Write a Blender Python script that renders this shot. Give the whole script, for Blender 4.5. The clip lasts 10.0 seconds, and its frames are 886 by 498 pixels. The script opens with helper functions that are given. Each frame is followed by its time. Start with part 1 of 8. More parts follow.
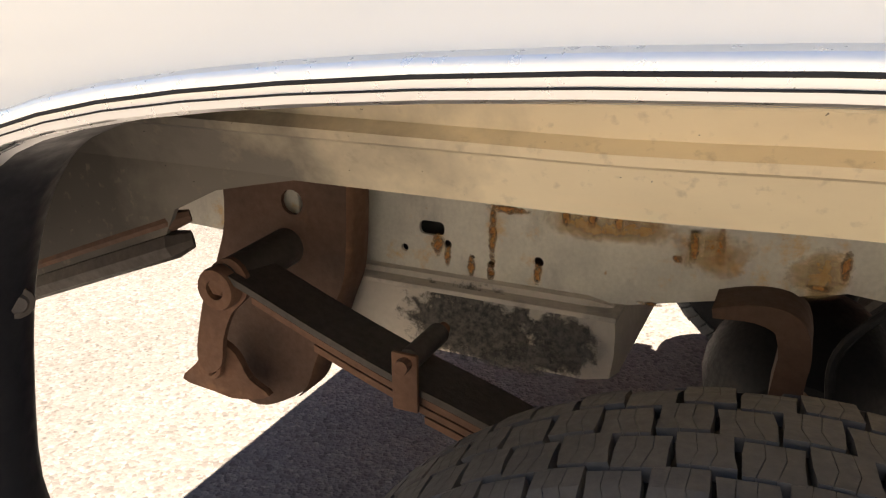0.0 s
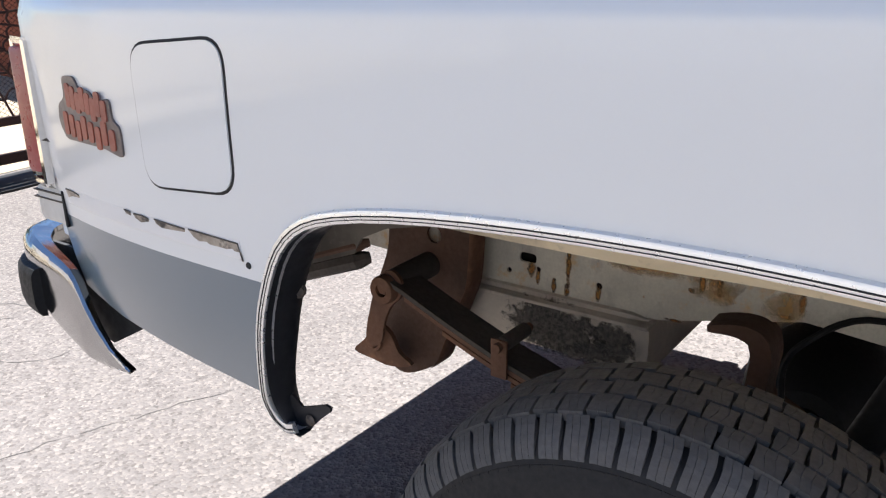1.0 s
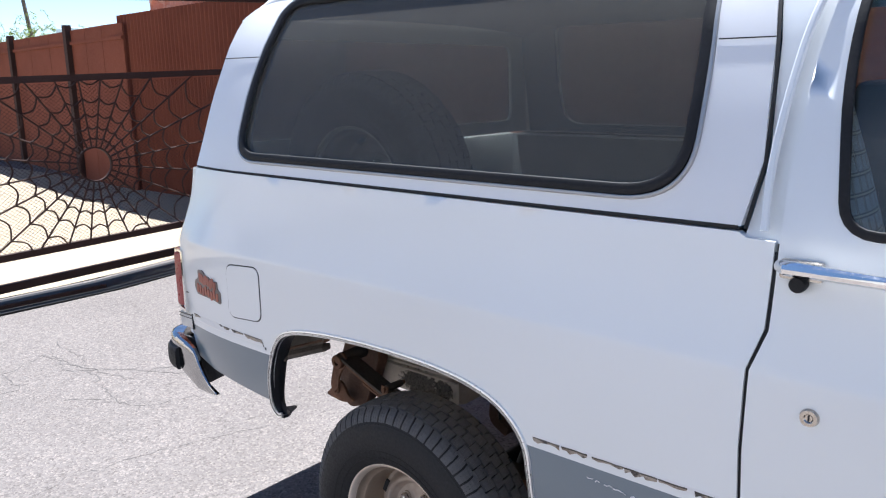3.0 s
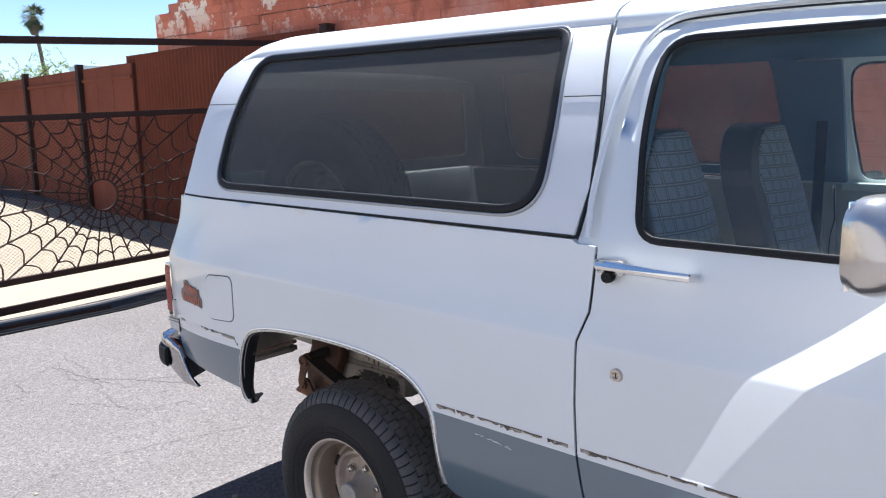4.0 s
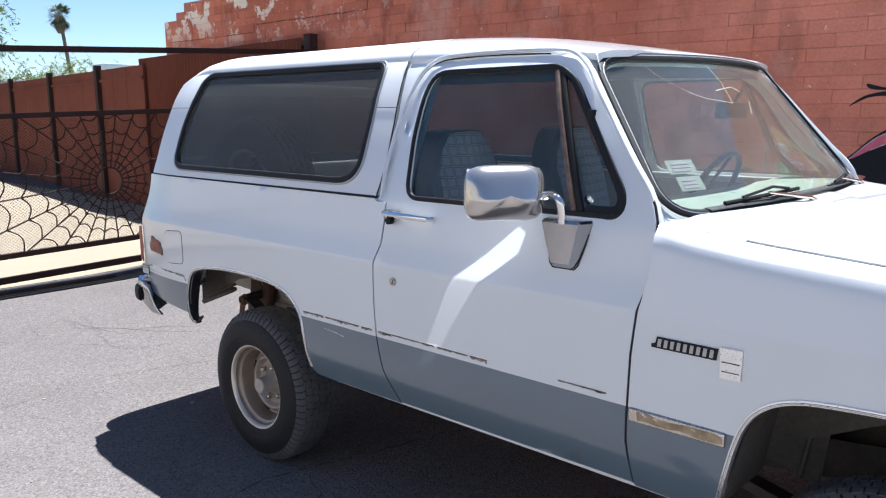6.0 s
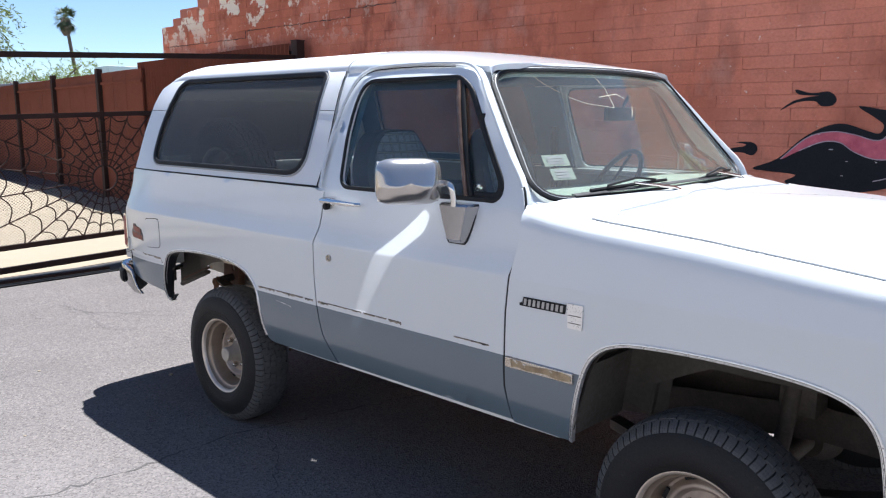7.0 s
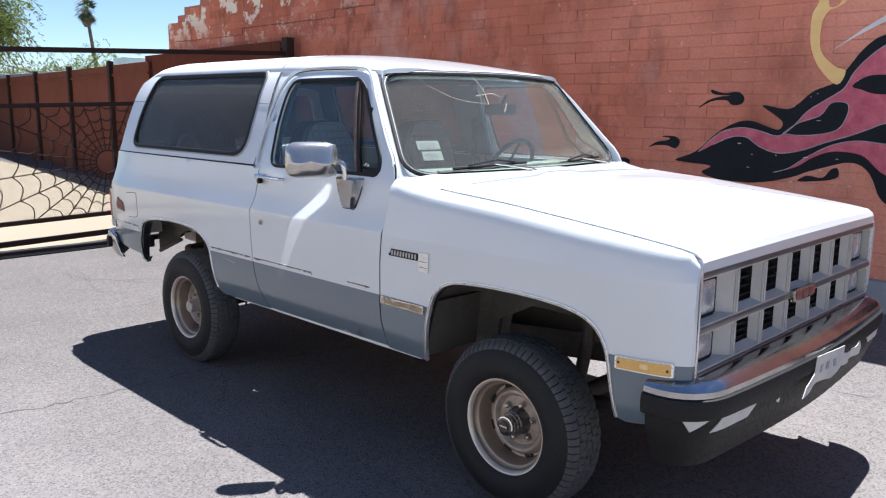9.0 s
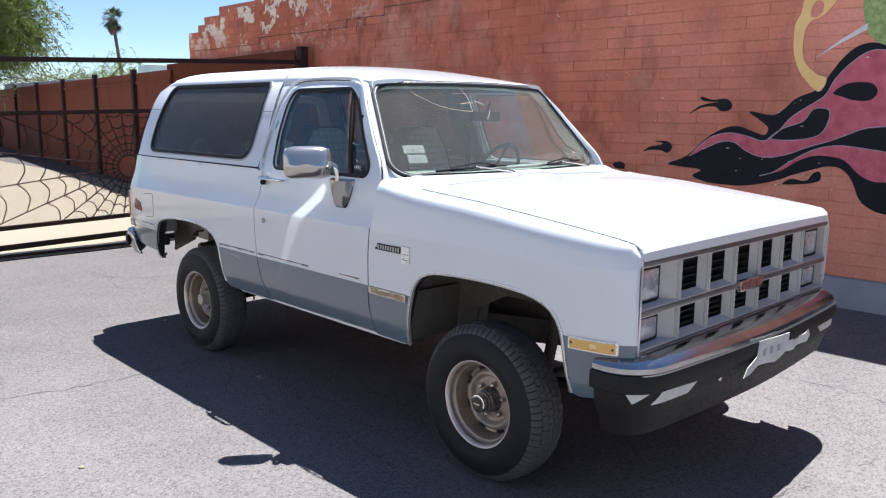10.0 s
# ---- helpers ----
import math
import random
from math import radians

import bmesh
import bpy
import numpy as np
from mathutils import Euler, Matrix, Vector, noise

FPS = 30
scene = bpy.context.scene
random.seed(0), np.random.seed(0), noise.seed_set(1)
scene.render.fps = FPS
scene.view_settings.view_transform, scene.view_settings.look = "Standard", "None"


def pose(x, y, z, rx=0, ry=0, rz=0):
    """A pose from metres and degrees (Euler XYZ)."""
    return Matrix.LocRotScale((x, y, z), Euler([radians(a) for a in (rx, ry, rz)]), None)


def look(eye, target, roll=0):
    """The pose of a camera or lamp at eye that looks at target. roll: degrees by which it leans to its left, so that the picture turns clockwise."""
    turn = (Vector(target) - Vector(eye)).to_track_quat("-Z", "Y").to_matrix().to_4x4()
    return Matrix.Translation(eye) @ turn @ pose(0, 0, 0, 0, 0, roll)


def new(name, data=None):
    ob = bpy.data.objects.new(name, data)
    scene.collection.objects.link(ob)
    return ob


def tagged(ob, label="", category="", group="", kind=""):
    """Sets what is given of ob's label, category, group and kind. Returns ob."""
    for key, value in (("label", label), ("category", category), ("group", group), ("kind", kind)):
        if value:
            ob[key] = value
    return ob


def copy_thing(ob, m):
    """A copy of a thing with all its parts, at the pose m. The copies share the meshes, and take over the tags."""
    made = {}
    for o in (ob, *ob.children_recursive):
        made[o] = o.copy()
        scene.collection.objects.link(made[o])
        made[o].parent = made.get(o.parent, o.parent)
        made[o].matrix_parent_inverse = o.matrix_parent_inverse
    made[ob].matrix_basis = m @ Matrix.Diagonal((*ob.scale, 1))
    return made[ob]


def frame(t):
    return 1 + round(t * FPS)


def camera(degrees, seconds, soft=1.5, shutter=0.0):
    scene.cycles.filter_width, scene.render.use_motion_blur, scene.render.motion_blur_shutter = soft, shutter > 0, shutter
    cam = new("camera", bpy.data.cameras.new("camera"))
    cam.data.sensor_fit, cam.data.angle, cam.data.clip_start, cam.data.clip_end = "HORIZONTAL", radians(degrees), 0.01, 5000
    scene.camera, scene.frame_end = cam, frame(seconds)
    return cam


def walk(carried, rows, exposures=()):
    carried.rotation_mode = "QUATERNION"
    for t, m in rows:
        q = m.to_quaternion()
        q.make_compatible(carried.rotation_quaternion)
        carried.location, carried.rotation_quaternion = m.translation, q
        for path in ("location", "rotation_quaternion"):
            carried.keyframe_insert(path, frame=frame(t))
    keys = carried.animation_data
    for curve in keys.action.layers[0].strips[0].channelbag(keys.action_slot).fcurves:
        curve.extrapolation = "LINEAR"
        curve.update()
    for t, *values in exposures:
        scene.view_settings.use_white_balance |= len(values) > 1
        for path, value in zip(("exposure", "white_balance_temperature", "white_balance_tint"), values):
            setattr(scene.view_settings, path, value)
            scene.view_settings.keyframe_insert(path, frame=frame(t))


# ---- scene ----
cam = camera(58.7, 10.0, soft=1.2)
PATH = [
    (0, (-0.034, -1.205, 0.960), (-0.842, 0.499, 0.296), -0.5),
    (0.2, (-0.022, -1.271, 0.969), (-0.922, 0.390, 0.312), -0.5),
    (0.5, (0.028, -1.380, 1.016), (-0.994, 0.213, 0.368), -0.7),
    (1, (0.220, -1.526, 1.122), (-0.907, -0.001, 0.487), -0.8),
    (1.5, (0.474, -1.693, 1.257), (-0.719, -0.204, 0.659), -1.4),
    (2, (0.749, -1.871, 1.407), (-0.495, -0.413, 0.839), -1.4),
    (2.5, (1.09, -2.093, 1.528), (-0.178, -0.626, 1.037), -1.1),
    (3.8, (1.806, -2.515, 1.642), (0.505, -1.038, 1.285), -1.0),
    (4, (1.898, -2.527, 1.632), (0.592, -1.051, 1.289), -0.9),
    (4.5, (2.243, -2.616, 1.633), (0.933, -1.142, 1.303), -0.8),
    (5, (2.54, -2.713, 1.622), (1.215, -1.252, 1.288), -0.6),
    (5.5, (2.818, -2.81, 1.647), (1.482, -1.362, 1.302), -0.4),
    (7, (3.694, -3.078, 1.651), (2.342, -1.644, 1.312), -0.1),
    (7.5, (4.002, -3.085, 1.652), (2.647, -1.654, 1.308), 0.2),
    (8, (4.248, -3.201, 1.649), (2.89, -1.774, 1.299), 0.4),
    (8.5, (4.464, -3.268, 1.658), (3.095, -1.854, 1.303), 0.5),
    (9, (4.679, -3.279, 1.658), (3.297, -1.878, 1.303), 0.6),
    (9.5, (4.873, -3.307, 1.664), (3.47, -1.925, 1.315), 0.5),
    (10, (5.059, -3.388, 1.669), (3.637, -2.024, 1.327), 0.5),
]
walk(cam, [(t, look(eye, target, roll)) for t, eye, target, roll in PATH],
     [(0, 2.62, 7700, 10), (0.3, 2.44, 7100, 10), (0.8, 2.19, 6300, 10), (1.5, 2.09, 5850, 10), (2.5, 2.07, 5800, 10), (4.0, 1.84, 5750, 10), (10, 1.53, 5800, 10)])

# ---------------------------------------------------------------- light
SUN_WAY = Vector((0.12, -0.36, -1.0)).normalized()
world = bpy.data.worlds.new("world")
scene.world = world
world.use_nodes = True
wn = world.node_tree.nodes
sky = wn.new("ShaderNodeTexSky")
sky.sky_type = "NISHITA"
sky.sun_disc = False
sky.sun_elevation = math.asin(-SUN_WAY.z)
sky.sun_rotation = math.atan2(-SUN_WAY.x, -SUN_WAY.y)
sky.air_density, sky.dust_density, sky.ozone_density = 0.8, 0.05, 2.0
wn["Background"].inputs["Strength"].default_value = 0.052
world.node_tree.links.new(sky.outputs[0], wn["Background"].inputs["Color"])

sun_data = bpy.data.lights.new("sun", "SUN")
sun_data.energy, sun_data.angle, sun_data.color = 4.7, radians(0.53), (1.0, 0.955, 0.89)
sun = new("sun", sun_data)
sun.matrix_world = look((-2, 8, 20), Vector((-2, 8, 20)) + SUN_WAY)
scene.view_settings.exposure = 0.95

# area lamp added below the near door mirror, to draw the streak of reflected sun on the door
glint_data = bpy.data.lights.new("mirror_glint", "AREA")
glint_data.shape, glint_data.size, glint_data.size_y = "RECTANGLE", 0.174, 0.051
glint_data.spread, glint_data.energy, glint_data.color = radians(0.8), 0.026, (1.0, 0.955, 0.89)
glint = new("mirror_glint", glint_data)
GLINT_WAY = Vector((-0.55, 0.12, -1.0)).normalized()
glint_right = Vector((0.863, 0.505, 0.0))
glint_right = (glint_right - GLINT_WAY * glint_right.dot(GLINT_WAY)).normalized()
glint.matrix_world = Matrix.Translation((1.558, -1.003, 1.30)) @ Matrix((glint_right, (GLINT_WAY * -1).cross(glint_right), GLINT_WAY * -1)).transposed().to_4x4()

# ---------------------------------------------------------------- mesh tools
from mathutils.geometry import delaunay_2d_cdt


def geo():
    return [[], []]


def add(g, verts, faces, m=None):
    n = len(g[0])
    g[0].extend([(m @ Vector(v)) if m is not None else Vector(v) for v in verts])
    g[1].extend([tuple(i + n for i in f) for f in faces])
    return g


def build(name, g, material, smooth=True, angle=35):
    me = bpy.data.meshes.new(name)
    me.from_pydata([tuple(v) for v in g[0]], [], g[1])
    me.materials.append(material)
    if smooth:
        me.shade_smooth()
        bm = bmesh.new()
        bm.from_mesh(me)
        lim = radians(angle)
        for e in bm.edges:
            if len(e.link_faces) == 2 and e.calc_face_angle(0.0) > lim:
                e.smooth = False
        bm.to_mesh(me)
        bm.free()
    return me


def part(name, g, material, parent, label="", smooth=True, angle=35):
    ob = new(name, build(name, g, material, smooth, angle))
    ob.parent = parent
    if label:
        ob["label"] = label
    return ob


def single(name, g, material, label, category, group="", kind="", smooth=True, angle=35):
    return tagged(new(name, build(name, g, material, smooth, angle)), label, category, group, kind)


def thing(name, label, category, group="", kind="", at=(0, 0, 0)):
    ob = tagged(new(name), label, category, group, kind)
    ob.location = at
    return ob


def box(x0, x1, y0, y1, z0, z1, ch=0.0, m=None):
    """A box with chamfered edges, as vertices and faces."""
    bm = bmesh.new()
    bmesh.ops.create_cube(bm, size=1.0)
    for v in bm.verts:
        v.co = ((x0 + x1) / 2 + v.co.x * (x1 - x0), (y0 + y1) / 2 + v.co.y * (y1 - y0), (z0 + z1) / 2 + v.co.z * (z1 - z0))
    if ch:
        bmesh.ops.bevel(bm, geom=bm.edges[:], offset=ch, segments=2, affect="EDGES", profile=0.6)
    bm.verts.index_update()
    out = [(m @ v.co if m is not None else v.co.copy()) for v in bm.verts], [tuple(v.index for v in f.verts) for f in bm.faces]
    bm.free()
    return out


def lathe(profile, seg=48, m=None, closed=False, arc=(0.0, 1.0)):
    """Turns (radius, along) pairs round the local y axis."""
    full = arc == (0.0, 1.0)
    n = len(profile)
    cols = seg if full else seg + 1
    verts, faces = [], []
    for i in range(cols):
        a = 2 * math.pi * (arc[0] + (arc[1] - arc[0]) * i / seg)
        for r, y in profile:
            v = Vector((r * math.cos(a), y, r * math.sin(a)))
            verts.append(m @ v if m is not None else v)
    for i in range(seg):
        j = (i + 1) % cols
        for k in range(n if closed else n - 1):
            l = (k + 1) % n
            faces.append((i * n + k, i * n + l, j * n + l, j * n + k))
    return verts, faces


def tube(points, radius, seg=8, caps=True):
    """A round bar along a line of points; radius is a number or one for each point."""
    pts = [Vector(p) for p in points]
    rad = radius if isinstance(radius, (list, tuple)) else [radius] * len(pts)
    verts, faces = [], []
    up = None
    for i, p in enumerate(pts):
        d = (pts[min(i + 1, len(pts) - 1)] - pts[max(i - 1, 0)]).normalized()
        if up is None:
            up = Vector((0, 0, 1)) if abs(d.z) < 0.9 else Vector((1, 0, 0))
        side = d.cross(up).normalized()
        up = side.cross(d).normalized()
        for k in range(seg):
            a = 2 * math.pi * k / seg
            verts.append(p + (side * math.cos(a) + up * math.sin(a)) * rad[i])
    for i in range(len(pts) - 1):
        for k in range(seg):
            l = (k + 1) % seg
            faces.append((i * seg + k, i * seg + l, (i + 1) * seg + l, (i + 1) * seg + k))
    if caps:
        faces.append(tuple(range(seg))[::-1])
        faces.append(tuple(range((len(pts) - 1) * seg, len(pts) * seg)))
    return verts, faces


def bar(a, b, w, h, up=(0, 0, 1)):
    """A rectangular bar from a to b."""
    a, b = Vector(a), Vector(b)
    d = (b - a).normalized()
    s = d.cross(Vector(up)).normalized()
    u = s.cross(d)
    verts = [p + s * (w / 2 * i) + u * (h / 2 * j) for p in (a, b) for i, j in ((-1, -1), (1, -1), (1, 1), (-1, 1))]
    return verts, [(3, 2, 1, 0), (4, 5, 6, 7), (0, 1, 5, 4), (1, 2, 6, 5), (2, 3, 7, 6), (3, 0, 4, 7)]


def smooth_line(points, per=6, closed=False):
    """A rounded line through the points."""
    p = [Vector(q) for q in points]
    n = len(p)
    out = []
    for i in range(n if closed else n - 1):
        a, b, c, d = ((p[(i - 1) % n], p[i], p[(i + 1) % n], p[(i + 2) % n]) if closed
                      else (p[max(i - 1, 0)], p[i], p[i + 1], p[min(i + 2, n - 1)]))
        for k in range(per):
            t = k / per
            out.append(0.5 * ((2 * b) + (c - a) * t + (2 * a - 5 * b + 4 * c - d) * t * t + (3 * b - a - 3 * c + d) * t ** 3))
    if not closed:
        out.append(p[-1])
    return out


def rounded(points, radius, seg=5):
    """Rounds the corners of a closed outline."""
    p = [Vector(q) for q in points]
    out = []
    for i, q in enumerate(p):
        r = radius[i] if isinstance(radius, (list, tuple)) else radius
        a, b = p[i - 1] - q, p[(i + 1) % len(p)] - q
        if r <= 0:
            out.append(q)
            continue
        la, lb = min(r, a.length * 0.49), min(r, b.length * 0.49)
        s, e = q + a.normalized() * la, q + b.normalized() * lb
        for k in range(seg + 1):
            t = k / seg
            out.append((1 - t) ** 2 * s + 2 * t * (1 - t) * q + t * t * e)
    return [tuple(v) for v in out]


def inside(pts, poly):
    x, y = pts[:, 0], pts[:, 1]
    hit = np.zeros(len(pts), bool)
    q = np.array(poly)
    for (x0, y0), (x1, y1) in zip(q, np.roll(q, -1, 0)):
        if y0 == y1:
            continue
        cross = ((y0 > y) != (y1 > y)) & (x < (x1 - x0) * (y - y0) / (y1 - y0) + x0)
        hit ^= cross
    return hit


def resample(poly, step):
    out = []
    q = [tuple(p)[:2] for p in poly]
    for a, b in zip(q, q[1:] + q[:1]):
        n = max(1, int(math.ceil(math.dist(a, b) / step)))
        out.extend([(a[0] + (b[0] - a[0]) * k / n, a[1] + (b[1] - a[1]) * k / n) for k in range(n)])
    return out


def sheet(outline, fn, holes=(), step=0.04, off=(0, 0.015, 0), rows=()):
    """A curved panel: an outline with holes in a plane, filled with small faces, bent by fn, and given a thickness off."""
    loops = [resample(outline, step)] + [resample(h, step) for h in holes]
    pts, edges = [], []
    for lo in loops:
        n = len(pts)
        pts.extend(lo)
        edges.extend([(n + i, n + (i + 1) % len(lo)) for i in range(len(lo))])
    edge_pts = np.array(pts)
    lo, hi = edge_pts.min(0), edge_pts.max(0)
    us = np.arange(lo[0] + step / 2, hi[0], step)
    vs = sorted(set(np.round(np.concatenate([np.arange(lo[1] + step / 2, hi[1], step), np.array([r for r in rows if lo[1] < r < hi[1]])]), 5)))
    grid = np.array([(u, v) for u in us for v in vs]) if len(us) and len(vs) else np.zeros((0, 2))
    if len(grid):
        keep = inside(grid, loops[0])
        for h in loops[1:]:
            keep &= ~inside(grid, h)
        grid = grid[keep]
        if len(grid):
            near = np.full(len(grid), 9.0)
            for p in edge_pts:
                near = np.minimum(near, np.hypot(grid[:, 0] - p[0], grid[:, 1] - p[1]))
            grid = grid[near > step * 0.45]
    allp = [Vector(p) for p in pts] + [Vector(p) for p in grid]
    v2, _, f2, *_ = delaunay_2d_cdt(allp, edges, [], 0, 1e-6)
    arr = np.array([tuple(v) for v in v2])
    cen = np.array([arr[list(f)].mean(0) for f in f2])
    ok = inside(cen, loops[0])
    for h in loops[1:]:
        ok &= ~inside(cen, h)
    faces = [tuple(f) for f, k in zip(f2, ok) if k]
    top = [Vector(fn(u, v)) for u, v in arr]
    g = geo()
    off = Vector(off)
    # face the front away from the thickness
    f = faces[len(faces) // 2]
    nrm = (top[f[1]] - top[f[0]]).cross(top[f[2]] - top[f[0]])
    if nrm.dot(off) > 0:
        faces = [q[::-1] for q in faces]
    add(g, top, faces)
    if off.length > 0:
        add(g, [p + off for p in top], [q[::-1] for q in faces])
        seen = {}
        for q in faces:
            for a, b in zip(q, q[1:] + q[:1]):
                seen[(a, b)] = 1
        rim = [(a, b) for (a, b) in seen if (b, a) not in seen]
        for a, b in rim:
            n = len(g[0])
            g[0].extend([top[b], top[a], top[a] + off, top[b] + off])
            g[1].append((n, n + 1, n + 2, n + 3))
    return g


def ribbon(points, normal_of, w, h, closed=False):
    """A raised strip of width w and height h along a line on a surface; normal_of gives the outward direction."""
    pts = [Vector(p) for p in points]
    n = len(pts)
    g = geo()
    for i, p in enumerate(pts):
        a = pts[(i - 1) % n] if closed else pts[max(i - 1, 0)]
        b = pts[(i + 1) % n] if closed else pts[min(i + 1, n - 1)]
        d = (b - a).normalized()
        u = Vector(normal_of(p)).normalized()
        s = d.cross(u).normalized()
        for q in (-s * (w / 2), -s * (w / 2 * 0.8) + u * h * 0.8, -s * (w / 2 * 0.4) + u * h, s * (w / 2 * 0.4) + u * h, s * (w / 2 * 0.8) + u * h * 0.8, s * (w / 2)):
            g[0].append(p + q)
    m = 6
    for i in range(n if closed else n - 1):
        j = (i + 1) % n
        for k in range(m - 1):
            g[1].append((i * m + k, i * m + k + 1, j * m + k + 1, j * m + k))
    if not closed:
        g[1].append(tuple(range(m)))
        g[1].append(tuple(range((n - 1) * m, n * m))[::-1])
    return g


# ---------------------------------------------------------------- materials
def nodes_of(name):
    m = bpy.data.materials.new(name)
    m.use_nodes = True
    nt = m.node_tree
    return m, nt, nt.nodes["Principled BSDF"]


def node(nt, kind, **values):
    n = nt.nodes.new(kind)
    for k, v in values.items():
        if k in n.inputs:
            n.inputs[k].default_value = v
    return n


def mixed(nt, fac, a, b):
    """A colour mix; fac, a and b are sockets or plain values."""
    n = nt.nodes.new("ShaderNodeMix")
    n.data_type = "RGBA"
    for sock, val in ((n.inputs["Factor"], fac), (n.inputs[6], a), (n.inputs[7], b)):
        if isinstance(val, bpy.types.NodeSocket):
            nt.links.new(val, sock)
        elif isinstance(val, tuple):
            sock.default_value = (*val[:3], 1)
        else:
            sock.default_value = val
    return n.outputs[2]


def ramp(nt, fac, lo, hi, a=0.0, b=1.0):
    n = nt.nodes.new("ShaderNodeMapRange")
    n.inputs["From Min"].default_value, n.inputs["From Max"].default_value = lo, hi
    n.inputs["To Min"].default_value, n.inputs["To Max"].default_value = a, b
    nt.links.new(fac, n.inputs["Value"])
    return n.outputs[0]


def tex(nt, scale, detail=4.0, rough=0.55, coord=None, stretch=(1, 1, 1)):
    if coord is None:
        coord = nt.nodes.new("ShaderNodeTexCoord").outputs["Object"]
    mp = nt.nodes.new("ShaderNodeMapping")
    mp.inputs["Scale"].default_value = stretch
    nt.links.new(coord, mp.inputs["Vector"])
    n = node(nt, "ShaderNodeTexNoise", Scale=scale, Detail=detail, Roughness=rough)
    nt.links.new(mp.outputs[0], n.inputs["Vector"])
    return n.outputs["Fac"]


def bumped(nt, bsdf, height, strength, distance=0.01):
    b = node(nt, "ShaderNodeBump", Strength=strength, Distance=distance)
    nt.links.new(height, b.inputs["Height"])
    nt.links.new(b.outputs[0], bsdf.inputs["Normal"])


def surface(name, base, rough=0.5, metal=0.0, dark=None, large=3.0, fine=60.0, amount=0.5, grit=0.15, bump=0.1, rvar=0.1, coat=0.0, coat_rough=0.1,
            spots=None, spot_scale=12.0, spot_range=(0.6, 0.7), stretch=(1, 1, 1), distance=0.004, spec=0.5):
    """A worn surface: two scales of tone, grain in the relief, and spots of another colour."""
    m, nt, b = nodes_of(name)
    dark = dark or tuple(c * 0.7 for c in base)
    lo = ramp(nt, tex(nt, large, 5.0, stretch=stretch), 0.35, 0.7)
    fi = tex(nt, fine, 3.0)
    c = mixed(nt, lo, base, tuple(base[i] + (dark[i] - base[i]) * amount for i in range(3)))
    c = mixed(nt, ramp(nt, fi, 0.3, 0.75, 0.0, grit), c, dark)
    if spots:
        sp = ramp(nt, tex(nt, spot_scale, 6.0, 0.65, stretch=stretch), *spot_range)
        c = mixed(nt, sp, c, spots)
    nt.links.new(c, b.inputs["Base Color"])
    nt.links.new(ramp(nt, fi, 0.3, 0.7, max(0.02, rough - rvar), min(1.0, rough + rvar)), b.inputs["Roughness"])
    b.inputs["Metallic"].default_value = metal
    b.inputs["Specular IOR Level"].default_value = spec
    b.inputs["Coat Weight"].default_value = coat
    b.inputs["Coat Roughness"].default_value = coat_rough
    if bump:
        bumped(nt, b, fi, bump, distance)
    return m


def glass(name, tint, rough=0.0, dust=0.03, gloss=1.0, even=0.3):
    """Clear or tinted pane: see-through colour with a mirror-like gloss and a film of dust."""
    m, nt, b = nodes_of(name)
    out = nt.nodes["Material Output"]
    tr = node(nt, "ShaderNodeBsdfTransparent")
    tr.inputs["Color"].default_value = (*tint, 1)
    gl = node(nt, "ShaderNodeBsdfGlossy", Roughness=rough)
    gl.inputs["Color"].default_value = (gloss, gloss, gloss, 1)
    lw = node(nt, "ShaderNodeLayerWeight", Blend=0.5)
    pw = nt.nodes.new("ShaderNodeMath")
    pw.operation = "POWER"
    pw.inputs[1].default_value = 4.0
    nt.links.new(lw.outputs["Facing"], pw.inputs[0])
    mx = nt.nodes.new("ShaderNodeMixShader")
    nt.links.new(ramp(nt, pw.outputs[0], 0.0, 1.0, 0.025, 0.6), mx.inputs[0])
    nt.links.new(tr.outputs[0], mx.inputs[1])
    nt.links.new(gl.outputs[0], mx.inputs[2])
    df = node(nt, "ShaderNodeBsdfDiffuse")
    df.inputs["Color"].default_value = (0.6, 0.57, 0.52, 1)
    m2 = nt.nodes.new("ShaderNodeMixShader")
    nt.links.new(ramp(nt, tex(nt, 6.0, 5.0), 0.35, 0.75, dust * even, dust * (1.8 - even)), m2.inputs[0])
    nt.links.new(mx.outputs[0], m2.inputs[1])
    nt.links.new(df.outputs[0], m2.inputs[2])
    nt.links.new(m2.outputs[0], out.inputs["Surface"])
    return m


WHITE = surface("white_paint", (0.69, 0.715, 0.725), 0.35, dark=(0.62, 0.635, 0.63), large=1.5, fine=220, amount=0.35, grit=0.05, bump=0.012, rvar=0.05, coat=1.0, coat_rough=0.10)
CAP = surface("white_hardtop_paint", (0.70, 0.705, 0.71), 0.36, dark=(0.64, 0.635, 0.61), large=2.0, fine=150, amount=0.3, grit=0.06, bump=0.02, rvar=0.06, coat=0.3, coat_rough=0.15)
SLATE = surface("slate_blue_paint", (0.108, 0.146, 0.180), 0.3, dark=(0.095, 0.13, 0.158), large=2.0, fine=250, amount=0.3, grit=0.04, bump=0.0, rvar=0.01, coat=1.0, coat_rough=0.08)
CHROME = surface("chrome", (0.80, 0.79, 0.77), 0.07, 1.0, dark=(0.5, 0.47, 0.43), large=8, fine=160, amount=0.2, grit=0.12, bump=0.0, rvar=0.04)
OLDCHROME = surface("pitted_chrome", (0.62, 0.59, 0.54), 0.22, 1.0, dark=(0.32, 0.26, 0.2), large=14, fine=200, amount=0.5, grit=0.3, bump=0.05, rvar=0.1)
